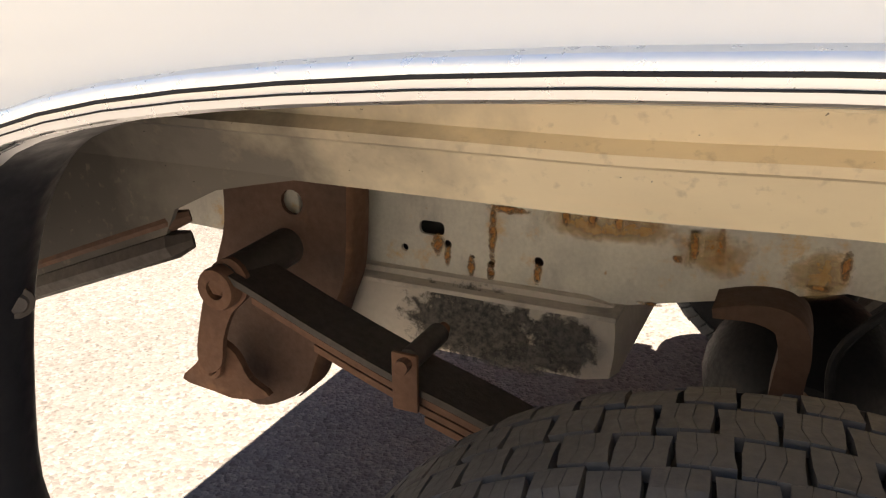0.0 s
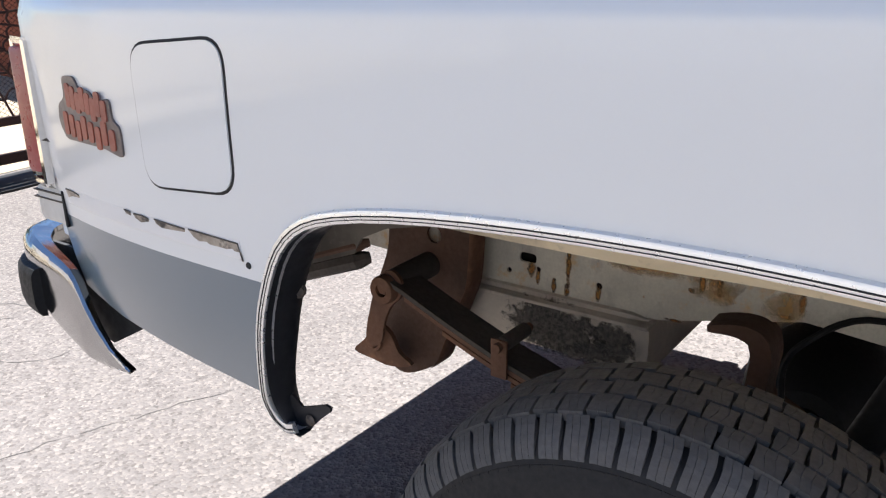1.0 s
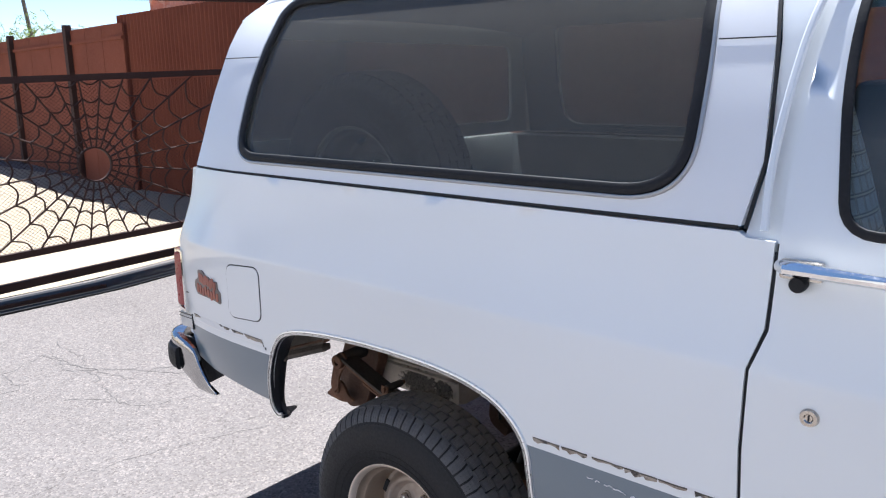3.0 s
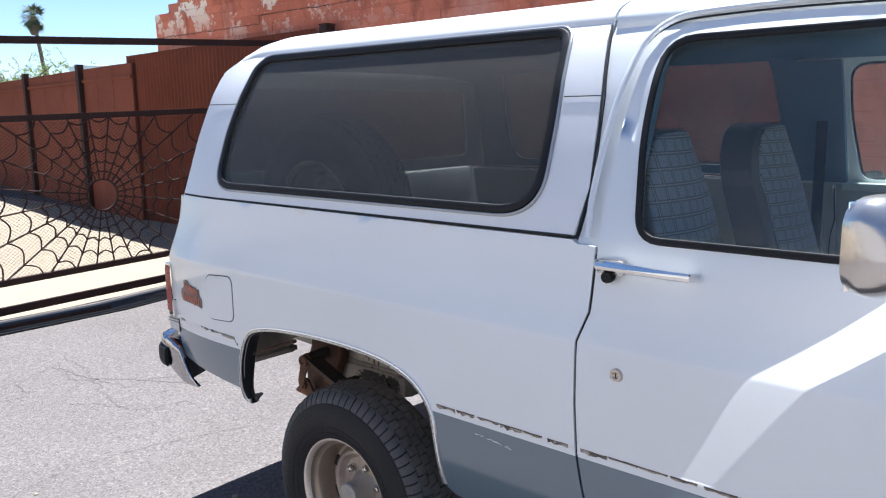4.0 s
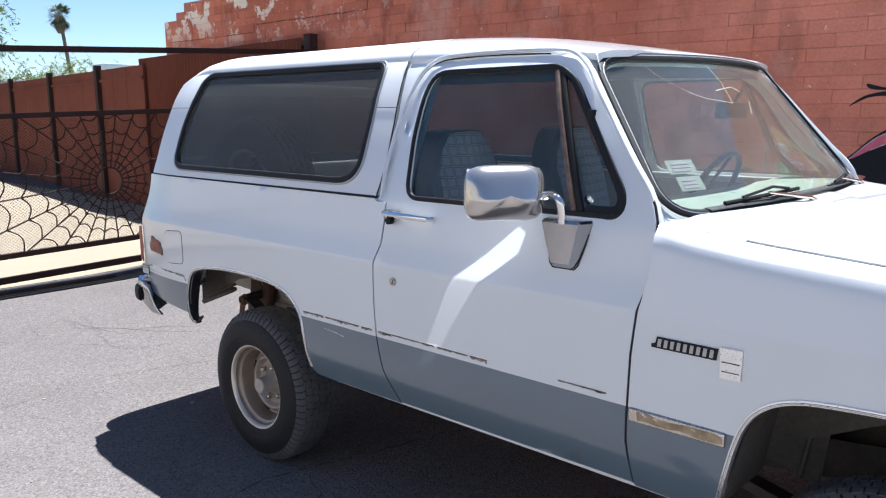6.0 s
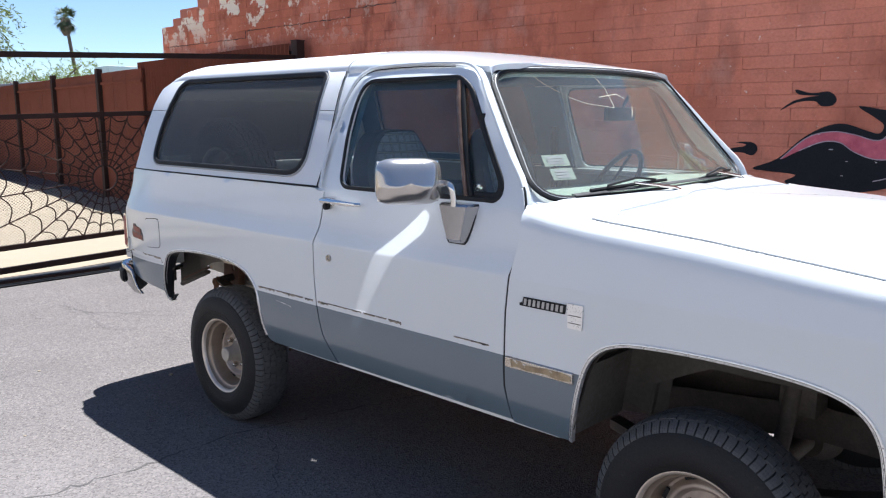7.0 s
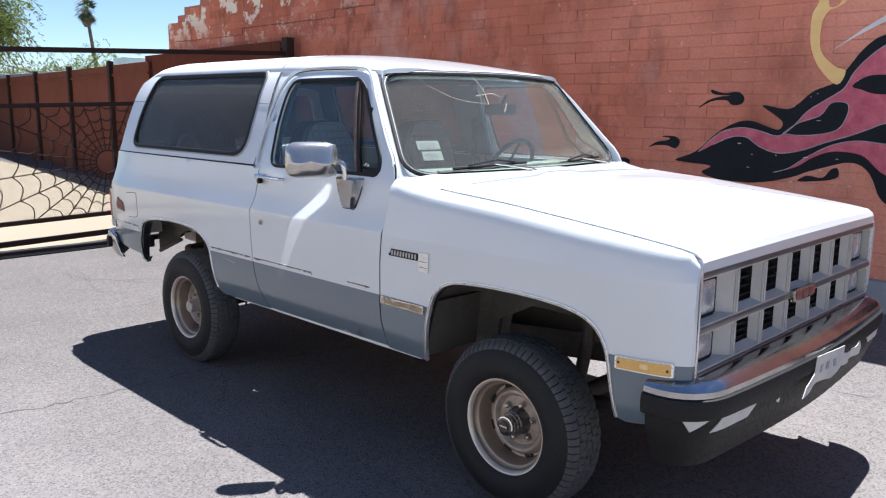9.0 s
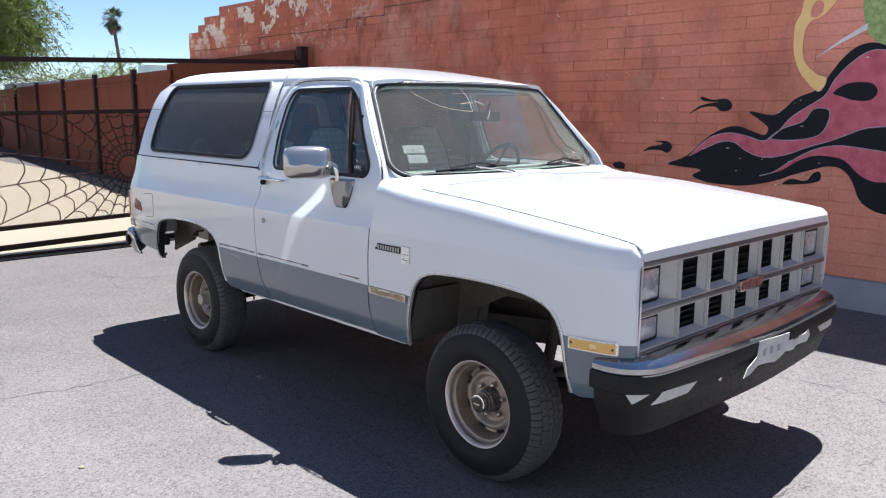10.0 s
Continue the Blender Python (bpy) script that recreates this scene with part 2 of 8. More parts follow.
ALU = surface("bright_trim", (0.82, 0.82, 0.815), 0.3, 0.8, dark=(0.7, 0.69, 0.67), large=6, fine=150, amount=0.25, grit=0.02, bump=0.0, rvar=0.04)
RUBBER = surface("black_rubber", (0.013, 0.013, 0.014), 0.6, dark=(0.008, 0.008, 0.009), large=9, fine=120, amount=0.5, grit=0.2, bump=0.08, spec=0.25)
TYRE = surface("tyre_rubber", (0.017, 0.017, 0.0185), 0.6, dark=(0.012, 0.012, 0.0125), large=7, fine=140, amount=0.5, grit=0.25, bump=0.15, spots=(0.05, 0.047, 0.042), spot_scale=18, spot_range=(0.62, 0.85), spec=0.25)
BLACK = surface("black_plastic", (0.014, 0.014, 0.015), 0.55, dark=(0.008, 0.008, 0.008), bump=0.05, spec=0.2)
SEAM = surface("dark_gap", (0.012, 0.012, 0.013), 0.8, bump=0.0)
RUST = surface("rust_brown_steel", (0.20, 0.098, 0.055), 0.82, dark=(0.09, 0.048, 0.032), large=12, fine=110, amount=0.7, grit=0.4, bump=0.25, spots=(0.32, 0.165, 0.085), spot_scale=14, spot_range=(0.6, 0.8))
DARKSTEEL = surface("dark_oiled_steel", (0.080, 0.064, 0.053), 0.65, dark=(0.022, 0.019, 0.017), large=12, fine=110, amount=0.6, grit=0.3, bump=0.2)
TANK = surface("dusty_tank", (0.66, 0.59, 0.49), 0.75, dark=(0.42, 0.37, 0.31), large=9, fine=110, amount=0.7, grit=0.3, bump=0.12, spots=(0.30, 0.27, 0.23), spot_scale=9, spot_range=(0.56, 0.70))
WHEEL = surface("tarnished_wheel", (0.74, 0.66, 0.57), 0.40, 0.55, dark=(0.40, 0.31, 0.23), large=7, fine=90, amount=0.45, grit=0.10, bump=0.0, rvar=0.03, spots=(0.14, 0.10, 0.07), spot_scale=26, spot_range=(0.66, 0.72))
GRILLE = surface("grey_plastic_grille", (0.50, 0.475, 0.435), 0.5, dark=(0.33, 0.31, 0.285), large=8, fine=120, amount=0.4, grit=0.2, bump=0.05)
AMBER = surface("amber_lens", (0.75, 0.45, 0.12), 0.25, dark=(0.6, 0.32, 0.07), large=10, fine=90, bump=0.1, coat=0.6)
PALEAMBER = surface("pale_amber_lens", (0.86, 0.66, 0.32), 0.3, dark=(0.75, 0.50, 0.18), large=10, fine=90, bump=0.1, coat=0.6)
RED = surface("red_lens", (0.26, 0.018, 0.022), 0.32, dark=(0.16, 0.008, 0.012), large=10, fine=90, bump=0.08, coat=0.1)
LAMP = surface("headlamp_glass", (0.62, 0.64, 0.67), 0.2, 0.35, dark=(0.22, 0.23, 0.25), large=26, fine=90, amount=0.8, grit=0.3, bump=0.3, coat=1.0, coat_rough=0.03)
CLEAR = glass("clear_glass", (0.90, 0.94, 0.93), dust=0.035)
TINT = glass("dark_tinted_glass", (0.47, 0.49, 0.47), dust=0.095, gloss=0.5, even=0.85)
SEATCLOTH = surface("grey_seat_cloth", (0.22, 0.245, 0.28), 0.9, dark=(0.15, 0.17, 0.2), large=10, fine=200, bump=0.2)
INTERIOR = surface("blue_grey_trim", (0.085, 0.165, 0.26), 0.7, dark=(0.06, 0.115, 0.185), large=4, fine=120, bump=0.08)
PALETRIM = surface("faded_door_trim", (0.36, 0.37, 0.36), 0.7, dark=(0.24, 0.25, 0.245), large=4, fine=120, bump=0.08)
STEELBROWN = surface("dark_brown_steel", (0.05, 0.026, 0.019), 0.75, spec=0.25, dark=(0.028, 0.015, 0.012), large=5, fine=90, amount=0.6, grit=0.3, bump=0.1)
FENCE = surface("rust_brown_fence", (0.20, 0.066, 0.040), 0.9, spec=0.12, dark=(0.12, 0.038, 0.023), large=1.4, fine=40, amount=0.6, grit=0.25, bump=0.08)
CONCRETE = surface("pale_concrete", (0.262, 0.214, 0.148), 0.9, dark=(0.215, 0.176, 0.122), large=0.8, fine=60, amount=0.5, grit=0.25, bump=0.15)
KERB = surface("grey_painted_plinth", (0.36, 0.37, 0.38), 0.85, dark=(0.25, 0.25, 0.26), large=3, fine=50, amount=0.5, grit=0.25, bump=0.2)
DIMTRIM = surface("dull_trim", (0.40, 0.40, 0.395), 0.45, 0.7, dark=(0.30, 0.30, 0.29), large=6, fine=150, amount=0.3, grit=0.02, bump=0.0, rvar=0.03)
PAPER = surface("pale_green_sticker", (0.56, 0.64, 0.585), 0.6, bump=0.0)


def asphalt():
    m, nt, b = nodes_of("aged_asphalt")
    pos = nt.nodes.new("ShaderNodeNewGeometry").outputs["Position"]
    big = ramp(nt, tex(nt, 0.35, 5.0, coord=pos), 0.35, 0.68)
    mid = ramp(nt, tex(nt, 3.0, 6.0, 0.6, coord=pos), 0.35, 0.7)
    vo = node(nt, "ShaderNodeTexVoronoi", Scale=105.0)
    nt.links.new(pos, vo.inputs["Vector"])
    grain = tex(nt, 190.0, 2.0, coord=pos)
    c = mixed(nt, big, (0.188, 0.171, 0.165), (0.148, 0.135, 0.131))
    c = mixed(nt, ramp(nt, mid, 0.25, 1.0, 0.0, 0.75), c, (0.208, 0.189, 0.180))
    px = nt.nodes.new("ShaderNodeSeparateXYZ")
    nt.links.new(pos, px.inputs[0])
    worn = nt.nodes.new("ShaderNodeMath")
    worn.operation = "ADD"
    nt.links.new(px.outputs["X"], worn.inputs[0])
    nt.links.new(ramp(nt, tex(nt, 0.9, 5.0, coord=pos), 0.3, 0.7, -1.0, 1.0), worn.inputs[1])
    c = mixed(nt, ramp(nt, worn.outputs[0], 3.2, 5.2, 0.0, 0.75), c, (0.236, 0.216, 0.203))
    c = mixed(nt, ramp(nt, worn.outputs[0], 0.4, -1.6, 0.0, 0.62), c, (0.104, 0.094, 0.089))
    sep = nt.nodes.new("ShaderNodeSeparateColor")
    nt.links.new(vo.outputs["Color"], sep.inputs[0])
    c = mixed(nt, ramp(nt, sep.outputs[0], 0.5, 1.0, 0.0, 0.38), c, (0.280, 0.246, 0.222))
    c = mixed(nt, ramp(nt, sep.outputs[1], 0.55, 1.0, 0.0, 0.6), c, (0.062, 0.055, 0.052))
    # pits with their shade painted in dark, thick in weathered patches and sparse between them
    bare = ramp(nt, tex(nt, 1.5, 6.0, 0.65, coord=pos), 0.42, 0.62)
    c = mixed(nt, ramp(nt, bare, 0.0, 1.0, 0.0, 0.22), c, (0.088, 0.080, 0.076))
    pit = node(nt, "ShaderNodeTexVoronoi", Scale=52.0)
    nt.links.new(pos, pit.inputs["Vector"])
    wob = nt.nodes.new("ShaderNodeMath")
    wob.operation = "ADD"
    nt.links.new(pit.outputs["Distance"], wob.inputs[0])
    nt.links.new(ramp(nt, tex(nt, 30.0, 3.0, coord=pos), 0.3, 0.7, -0.10, 0.22), wob.inputs[1])
    hollow = nt.nodes.new("ShaderNodeMath")
    hollow.operation = "MULTIPLY"
    nt.links.new(ramp(nt, wob.outputs[0], 0.34, 0.16, 0.0, 0.62), hollow.inputs[0])
    nt.links.new(ramp(nt, bare, 0.0, 1.0, 0.28, 1.0), hollow.inputs[1])
    c = mixed(nt, hollow.outputs[0], c, (0.04, 0.036, 0.035))
    nt.links.new(c, b.inputs["Base Color"])
    b.inputs["Roughness"].default_value = 0.95
    b.inputs["Specular IOR Level"].default_value = 0.04
    h = nt.nodes.new("ShaderNodeMath")
    h.operation = "ADD"
    nt.links.new(vo.outputs["Distance"], h.inputs[0])
    nt.links.new(grain, h.inputs[1])
    bumped(nt, b, h.outputs[0], 0.5, 0.006)
    return m


def brick_paint(name, base, dark, pale, peel=0.0):
    """Painted block: tone differs from block to block, with stains, chips, high up peeled paint, and brighter light
    painted in to the right.
    """
    m, nt, b = nodes_of(name)
    geo_n = nt.nodes.new("ShaderNodeNewGeometry")
    pos = geo_n.outputs["Position"]
    one = nt.nodes.new("ShaderNodeObjectInfo").outputs["Random"]
    isl = geo_n.outputs["Random Per Island"]
    s = nt.nodes.new("ShaderNodeMath")
    s.operation = "ADD"
    nt.links.new(one, s.inputs[0])
    nt.links.new(isl, s.inputs[1])
    fr = nt.nodes.new("ShaderNodeMath")
    fr.operation = "FRACT"
    nt.links.new(s.outputs[0], fr.inputs[0])
    c = mixed(nt, ramp(nt, fr.outputs[0], 0.55, 1.0, 0.0, 0.45), base, dark)
    c = mixed(nt, ramp(nt, tex(nt, 0.8, 7.0, 0.62, coord=pos, stretch=(1.5, 1, 0.7)), 0.46, 0.64, 0.0, 0.75), c, dark)
    c = mixed(nt, ramp(nt, tex(nt, 2.3, 6.0, 0.6, coord=pos, stretch=(1.6, 1, 0.8)), 0.52, 0.66, 0.0, 0.65), c, tuple(q * 0.6 for q in dark))
    c = mixed(nt, ramp(nt, tex(nt, 1.1, 5.0, 0.6, coord=pos, stretch=(1.3, 1, 1)), 0.54, 0.68, 0.0, 0.55), c, tuple(0.5 * (q + w) for q, w in zip(base, pale)))
    # stronger light on the right put into the paint, paler as x grows
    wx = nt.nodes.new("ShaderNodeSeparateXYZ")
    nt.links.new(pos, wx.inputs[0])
    lit_right = nt.nodes.new("ShaderNodeMath")
    lit_right.operation = "ADD"
    nt.links.new(wx.outputs["X"], lit_right.inputs[0])
    nt.links.new(ramp(nt, tex(nt, 0.7, 5.0, coord=pos), 0.3, 0.7, -1.6, 1.6), lit_right.inputs[1])
    c = mixed(nt, ramp(nt, lit_right.outputs[0], 0.2, 3.6, 0.0, 0.85), c, (0.93, 0.40, 0.275))
    fine = tex(nt, 45.0, 5.0, coord=pos)
    c = mixed(nt, ramp(nt, fine, 0.35, 0.75, 0.0, 0.3), c, dark)
    c = mixed(nt, ramp(nt, tex(nt, 14.0, 6.0, 0.7, coord=pos), 0.65, 0.68, 0.0, 0.85), c, pale)
    if peel:
        sx = nt.nodes.new("ShaderNodeSeparateXYZ")
        nt.links.new(pos, sx.inputs[0])
        zone = nt.nodes.new("ShaderNodeMath")
        zone.operation = "MULTIPLY"
        nt.links.new(ramp(nt, sx.outputs["X"], -2.6, -5.4), zone.inputs[0])
        nt.links.new(ramp(nt, sx.outputs["Z"], 2.45, 3.05), zone.inputs[1])
        pe = nt.nodes.new("ShaderNodeMath")
        pe.operation = "MULTIPLY"
        nt.links.new(zone.outputs[0], pe.inputs[0])
        nt.links.new(ramp(nt, tex(nt, 3.2, 7.0, 0.68, coord=pos), 0.525, 0.55), pe.inputs[1])
        c = mixed(nt, pe.outputs[0], c, (0.85, 0.74, 0.60))
    nt.links.new(c, b.inputs["Base Color"])
    b.inputs["Specular IOR Level"].default_value = 0.15
    b.inputs["Roughness"].default_value = 0.8
    rough = nt.nodes.new("ShaderNodeMath")
    rough.operation = "MULTIPLY_ADD"
    nt.links.new(tex(nt, 11.0, 6.0, 0.6, coord=pos), rough.inputs[0])
    rough.inputs[1].default_value = 2.5
    nt.links.new(fine, rough.inputs[2])
    bumped(nt, b, rough.outputs[0], 0.6, 0.008)
    return m


ASPHALT = asphalt()
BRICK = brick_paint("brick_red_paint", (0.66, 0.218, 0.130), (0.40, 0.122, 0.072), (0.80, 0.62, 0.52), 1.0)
MORTAR = surface("painted_mortar", (0.50, 0.17, 0.105), 0.9, dark=(0.42, 0.145, 0.097), large=2, fine=60, bump=0.2)
MURAL_BLACK = surface("black_wall_paint", (0.022, 0.022, 0.026), 0.75, dark=(0.012, 0.012, 0.014), large=4, fine=60, amount=0.5, bump=0.25, spots=(0.5, 0.45, 0.42), spot_scale=16, spot_range=(0.72, 0.74), spec=0.15)
MURAL_RED = surface("maroon_wall_paint", (0.70, 0.18, 0.225), 0.75, dark=(0.44, 0.085, 0.12), large=11, fine=50, amount=0.8, grit=0.35, bump=0.25, spots=(0.75, 0.62, 0.62), spot_scale=16, spot_range=(0.68, 0.71), spec=0.15)
MURAL_YELLOW = surface("yellow_wall_paint", (0.97, 0.66, 0.27), 0.75, dark=(0.85, 0.50, 0.18), large=5, fine=50, bump=0.25, spec=0.15)
MURAL_GREEN = surface("green_wall_paint", (0.46, 0.56, 0.23), 0.75, dark=(0.2, 0.27, 0.09), large=22, fine=50, amount=0.9, grit=0.4, bump=0.25, spec=0.15)
MURAL_PALE = surface("pale_wall_paint", (0.82, 0.76, 0.72), 0.75, bump=0.25)
PALETEAL = surface("faded_green_vinyl", (0.55, 0.66, 0.60), 0.7, dark=(0.3, 0.37, 0.34), large=5, fine=120, bump=0.1)


def plaid():
    m, nt, b = nodes_of("plaid_cloth")
    sx = nt.nodes.new("ShaderNodeSeparateXYZ")
    nt.links.new(nt.nodes.new("ShaderNodeNewGeometry").outputs["Position"], sx.inputs[0])
    c = (0.26, 0.29, 0.34)
    for axis, per, width, col in (("Y", 0.042, 0.28, (0.05, 0.055, 0.07)), ("Z", 0.042, 0.28, (0.05, 0.055, 0.07)), ("Y", 0.042, 0.1, (0.42, 0.43, 0.42)), ("Z", 0.042, 0.1, (0.42, 0.43, 0.42))):
        md = nt.nodes.new("ShaderNodeMath")
        md.operation = "PINGPONG"
        md.inputs[1].default_value = per / 2
        nt.links.new(sx.outputs[axis], md.inputs[0])
        c = mixed(nt, ramp(nt, md.outputs[0], per / 2 * width, per / 2 * width * 0.8, 0.0, 0.6), c, col)
    nt.links.new(c, b.inputs["Base Color"])
    b.inputs["Roughness"].default_value = 0.95
    bumped(nt, b, tex(nt, 300, 2.0), 0.2, 0.002)
    return m


PLAID = plaid()

TREAD = surface("dusty_tread_rubber", (0.105, 0.105, 0.108), 0.75, dark=(0.052, 0.052, 0.053), large=14, fine=160, amount=0.5, grit=0.3, bump=0.2, spots=(0.10, 0.095, 0.088), spot_scale=40, spot_range=(0.6, 0.8), spec=0.25)
RUSTCHROME = surface("rusted_chrome", (0.24, 0.16, 0.12), 0.45, 0.5, dark=(0.07, 0.035, 0.025), large=18, fine=160, amount=0.9, grit=0.5, bump=0.1, rvar=0.15)
WSGLASS = glass("dusty_windshield_glass", (0.80, 0.82, 0.79), dust=0.065, even=0.8)


def liner_dirt_shade():
    """Cream wheelhouse paint under road dust, caked brown towards the back, where shade is painted in too."""
    m, nt, b = nodes_of("dirty_shaded_cream_wheelhouse")
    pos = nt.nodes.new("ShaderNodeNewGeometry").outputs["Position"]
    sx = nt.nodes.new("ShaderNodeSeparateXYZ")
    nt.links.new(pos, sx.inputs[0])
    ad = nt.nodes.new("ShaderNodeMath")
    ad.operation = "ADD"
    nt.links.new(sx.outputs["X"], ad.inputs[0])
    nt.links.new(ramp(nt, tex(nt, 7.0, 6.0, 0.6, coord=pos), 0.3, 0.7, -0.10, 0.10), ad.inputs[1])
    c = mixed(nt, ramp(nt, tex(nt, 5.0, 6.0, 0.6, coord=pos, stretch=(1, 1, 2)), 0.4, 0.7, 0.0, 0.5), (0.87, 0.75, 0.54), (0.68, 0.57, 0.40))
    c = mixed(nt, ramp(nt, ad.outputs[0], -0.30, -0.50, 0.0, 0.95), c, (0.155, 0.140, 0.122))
    # farthest back, the shade inside the arch is put into the colour
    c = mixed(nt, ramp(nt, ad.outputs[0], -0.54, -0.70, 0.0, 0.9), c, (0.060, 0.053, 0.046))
    fi = tex(nt, 70.0, 4.0, coord=pos)
    c = mixed(nt, ramp(nt, fi, 0.6, 0.75, 0.0, 0.35), c, (0.3, 0.25, 0.18))
    c = mixed(nt, ramp(nt, tex(nt, 130.0, 2.0, coord=pos), 0.74, 0.77, 0.0, 0.9), c, (0.04, 0.035, 0.03))
    nt.links.new(c, b.inputs["Base Color"])
    b.inputs["Roughness"].default_value = 0.85
    bumped(nt, b, fi, 0.15, 0.004)
    return m


LINER = liner_dirt_shade()


def frame_paint():
    """Chalky grey-cream frame paint with grey smudges and orange rust bloom."""
    m, nt, b = nodes_of("dusty_grey_frame")
    pos = nt.nodes.new("ShaderNodeNewGeometry").outputs["Position"]
    c = mixed(nt, ramp(nt, tex(nt, 9.0, 6.0, 0.6, coord=pos), 0.38, 0.66), (0.70, 0.66, 0.56), (0.52, 0.49, 0.43))
    c = mixed(nt, ramp(nt, tex(nt, 16.0, 6.0, 0.65, coord=pos, stretch=(1, 1, 0.5)), 0.56, 0.70, 0.0, 0.65), c, (0.33, 0.31, 0.28))
    c = mixed(nt, ramp(nt, tex(nt, 22.0, 7.0, 0.7, coord=pos), 0.57, 0.68, 0.0, 0.75), c, (0.62, 0.40, 0.17))
    c = mixed(nt, ramp(nt, tex(nt, 60.0, 6.0, 0.7, coord=pos), 0.66, 0.74, 0.0, 0.8), c, (0.42, 0.20, 0.06))
    fi = tex(nt, 190.0, 3.0, coord=pos)
    c = mixed(nt, ramp(nt, fi, 0.35, 0.75, 0.0, 0.25), c, (0.30, 0.27, 0.22))
    nt.links.new(c, b.inputs["Base Color"])
    b.inputs["Roughness"].default_value = 0.8
    bumped(nt, b, tex(nt, 40.0, 5.0, coord=pos), 0.25, 0.004)
    return m


FRAME = frame_paint()


def stain(name, deep, thin, scale, soft=0.35, most=1.0):
    """A smear with a soft, ragged edge, thinning out to the bare surface."""
    m, nt, b = nodes_of(name)
    gen = nt.nodes.new("ShaderNodeTexCoord").outputs["Generated"]
    pos = nt.nodes.new("ShaderNodeNewGeometry").outputs["Position"]
    sx = nt.nodes.new("ShaderNodeSeparateXYZ")
    nt.links.new(gen, sx.inputs[0])
    sq = []
    for axis in ("X", "Z"):
        d = nt.nodes.new("ShaderNodeMath")
        d.operation = "SUBTRACT"
        nt.links.new(sx.outputs[axis], d.inputs[0])
        d.inputs[1].default_value = 0.5
        p = nt.nodes.new("ShaderNodeMath")
        p.operation = "MULTIPLY"
        nt.links.new(d.outputs[0], p.inputs[0])
        nt.links.new(d.outputs[0], p.inputs[1])
        sq.append(p.outputs[0])
    r = nt.nodes.new("ShaderNodeMath")
    r.operation = "ADD"
    nt.links.new(sq[0], r.inputs[0])
    nt.links.new(sq[1], r.inputs[1])
    rag = nt.nodes.new("ShaderNodeMath")
    rag.operation = "ADD"
    nt.links.new(r.outputs[0], rag.inputs[0])
    grain = tex(nt, scale, 7.0, 0.7, coord=pos)
    nt.links.new(ramp(nt, grain, 0.25, 0.75, -0.16, 0.16), rag.inputs[1])
    cover = ramp(nt, rag.outputs[0], 0.20, 0.20 - soft * 0.5, 0.0, most)
    nt.links.new(mixed(nt, ramp(nt, tex(nt, scale * 3, 4.0, coord=pos), 0.35, 0.65), thin, deep), b.inputs["Base Color"])
    b.inputs["Roughness"].default_value = 0.9
    b.inputs["Specular IOR Level"].default_value = 0.2
    nt.links.new(cover, b.inputs["Alpha"])
    return m


# ---------------------------------------------------------------- ground, wall, gate, fence
def ground_z(x, y):
    """Level where the truck stands, rising a little towards the wall and the gate."""
    s = min(max(y - 0.3, 0.0), 3.4)
    return 0.042 * s * min(1.0, s / 0.8)


def make_ground():
    xs = [-400, -120, -50, -30, -20] + [-16 + 0.8 * i for i in range(36)] + [14, 18, 25, 50, 120, 400]
    ys = [-400, -120, -50, -25, -14] + [-9 + 0.6 * i for i in range(30)] + [10, 14, 25, 50, 120, 400]
    g = geo()
    g[0] = [Vector((x, y, ground_z(x, y))) for x in xs for y in ys]
    n = len(ys)
    g[1] = [(i * n + j, (i + 1) * n + j, (i + 1) * n + j + 1, i * n + j + 1) for i in range(len(xs) - 1) for j in range(n - 1)]
    single("ground", g, ASPHALT, "sunlit aged grey asphalt lot with fine cracks", "ground", kind="structure")


make_ground()


def slab():
    """The pale concrete drive beyond the gate."""
    g = geo()
    xs = [-60, -40, -25, -15, -10, -7, -4.98]
    ys = [-14, -8, -4, -1, 0.3, 0.8, 1.4, 2.2, 3.2, 8]
    g[0] = [Vector((x, y, ground_z(x, y) + 0.006)) for x in xs for y in ys]
    n = len(ys)
    g[1] = [(i * n + j, (i + 1) * n + j, (i + 1) * n + j + 1, i * n + j + 1) for i in range(len(xs) - 1) for j in range(n - 1)]
    single("pavement", g, CONCRETE, "pale concrete drive beyond the gate", "pavement", kind="structure")


slab()

WALL_Y = 3.35
COURSE, BLOCK = 0.1016, 0.406


def wall_top(x):
    for limit, top in ((-8.22, 3.02), (-7.98, 3.13), (-7.45, 3.25), (-6.3, 3.38), (-5.2, 3.5)):
        if x < limit:
            return top
    return 3.62


def make_wall():
    w = tagged(new("wall_north"), "brick-red painted block wall with stepped top and mural", "wall", kind="structure")
    g = geo()
    x = -8.57
    for nxt in (-8.22, -7.98, -7.45, -6.3, -5.2, 11.0):
        add(g, *box(x, nxt, WALL_Y + 0.009, WALL_Y + 0.3, -0.1, wall_top(x + 0.01) - 0.005))
        x = nxt
    part("core", g, MORTAR, w, smooth=False)
    g = geo()
    add(g, *box(-8.6, 11.0, WALL_Y - 0.07, WALL_Y + 0.02, -0.1, 0.37, 0.015))
    part("plinth", g, KERB, w, "grey-painted concrete plinth")
    return w


wall = make_wall()

# the gate: a steel frame with a spider-web of round bars and expanded mesh
GATE_X = -4.8


def gz(y, z):
    return z + 0.027 * y


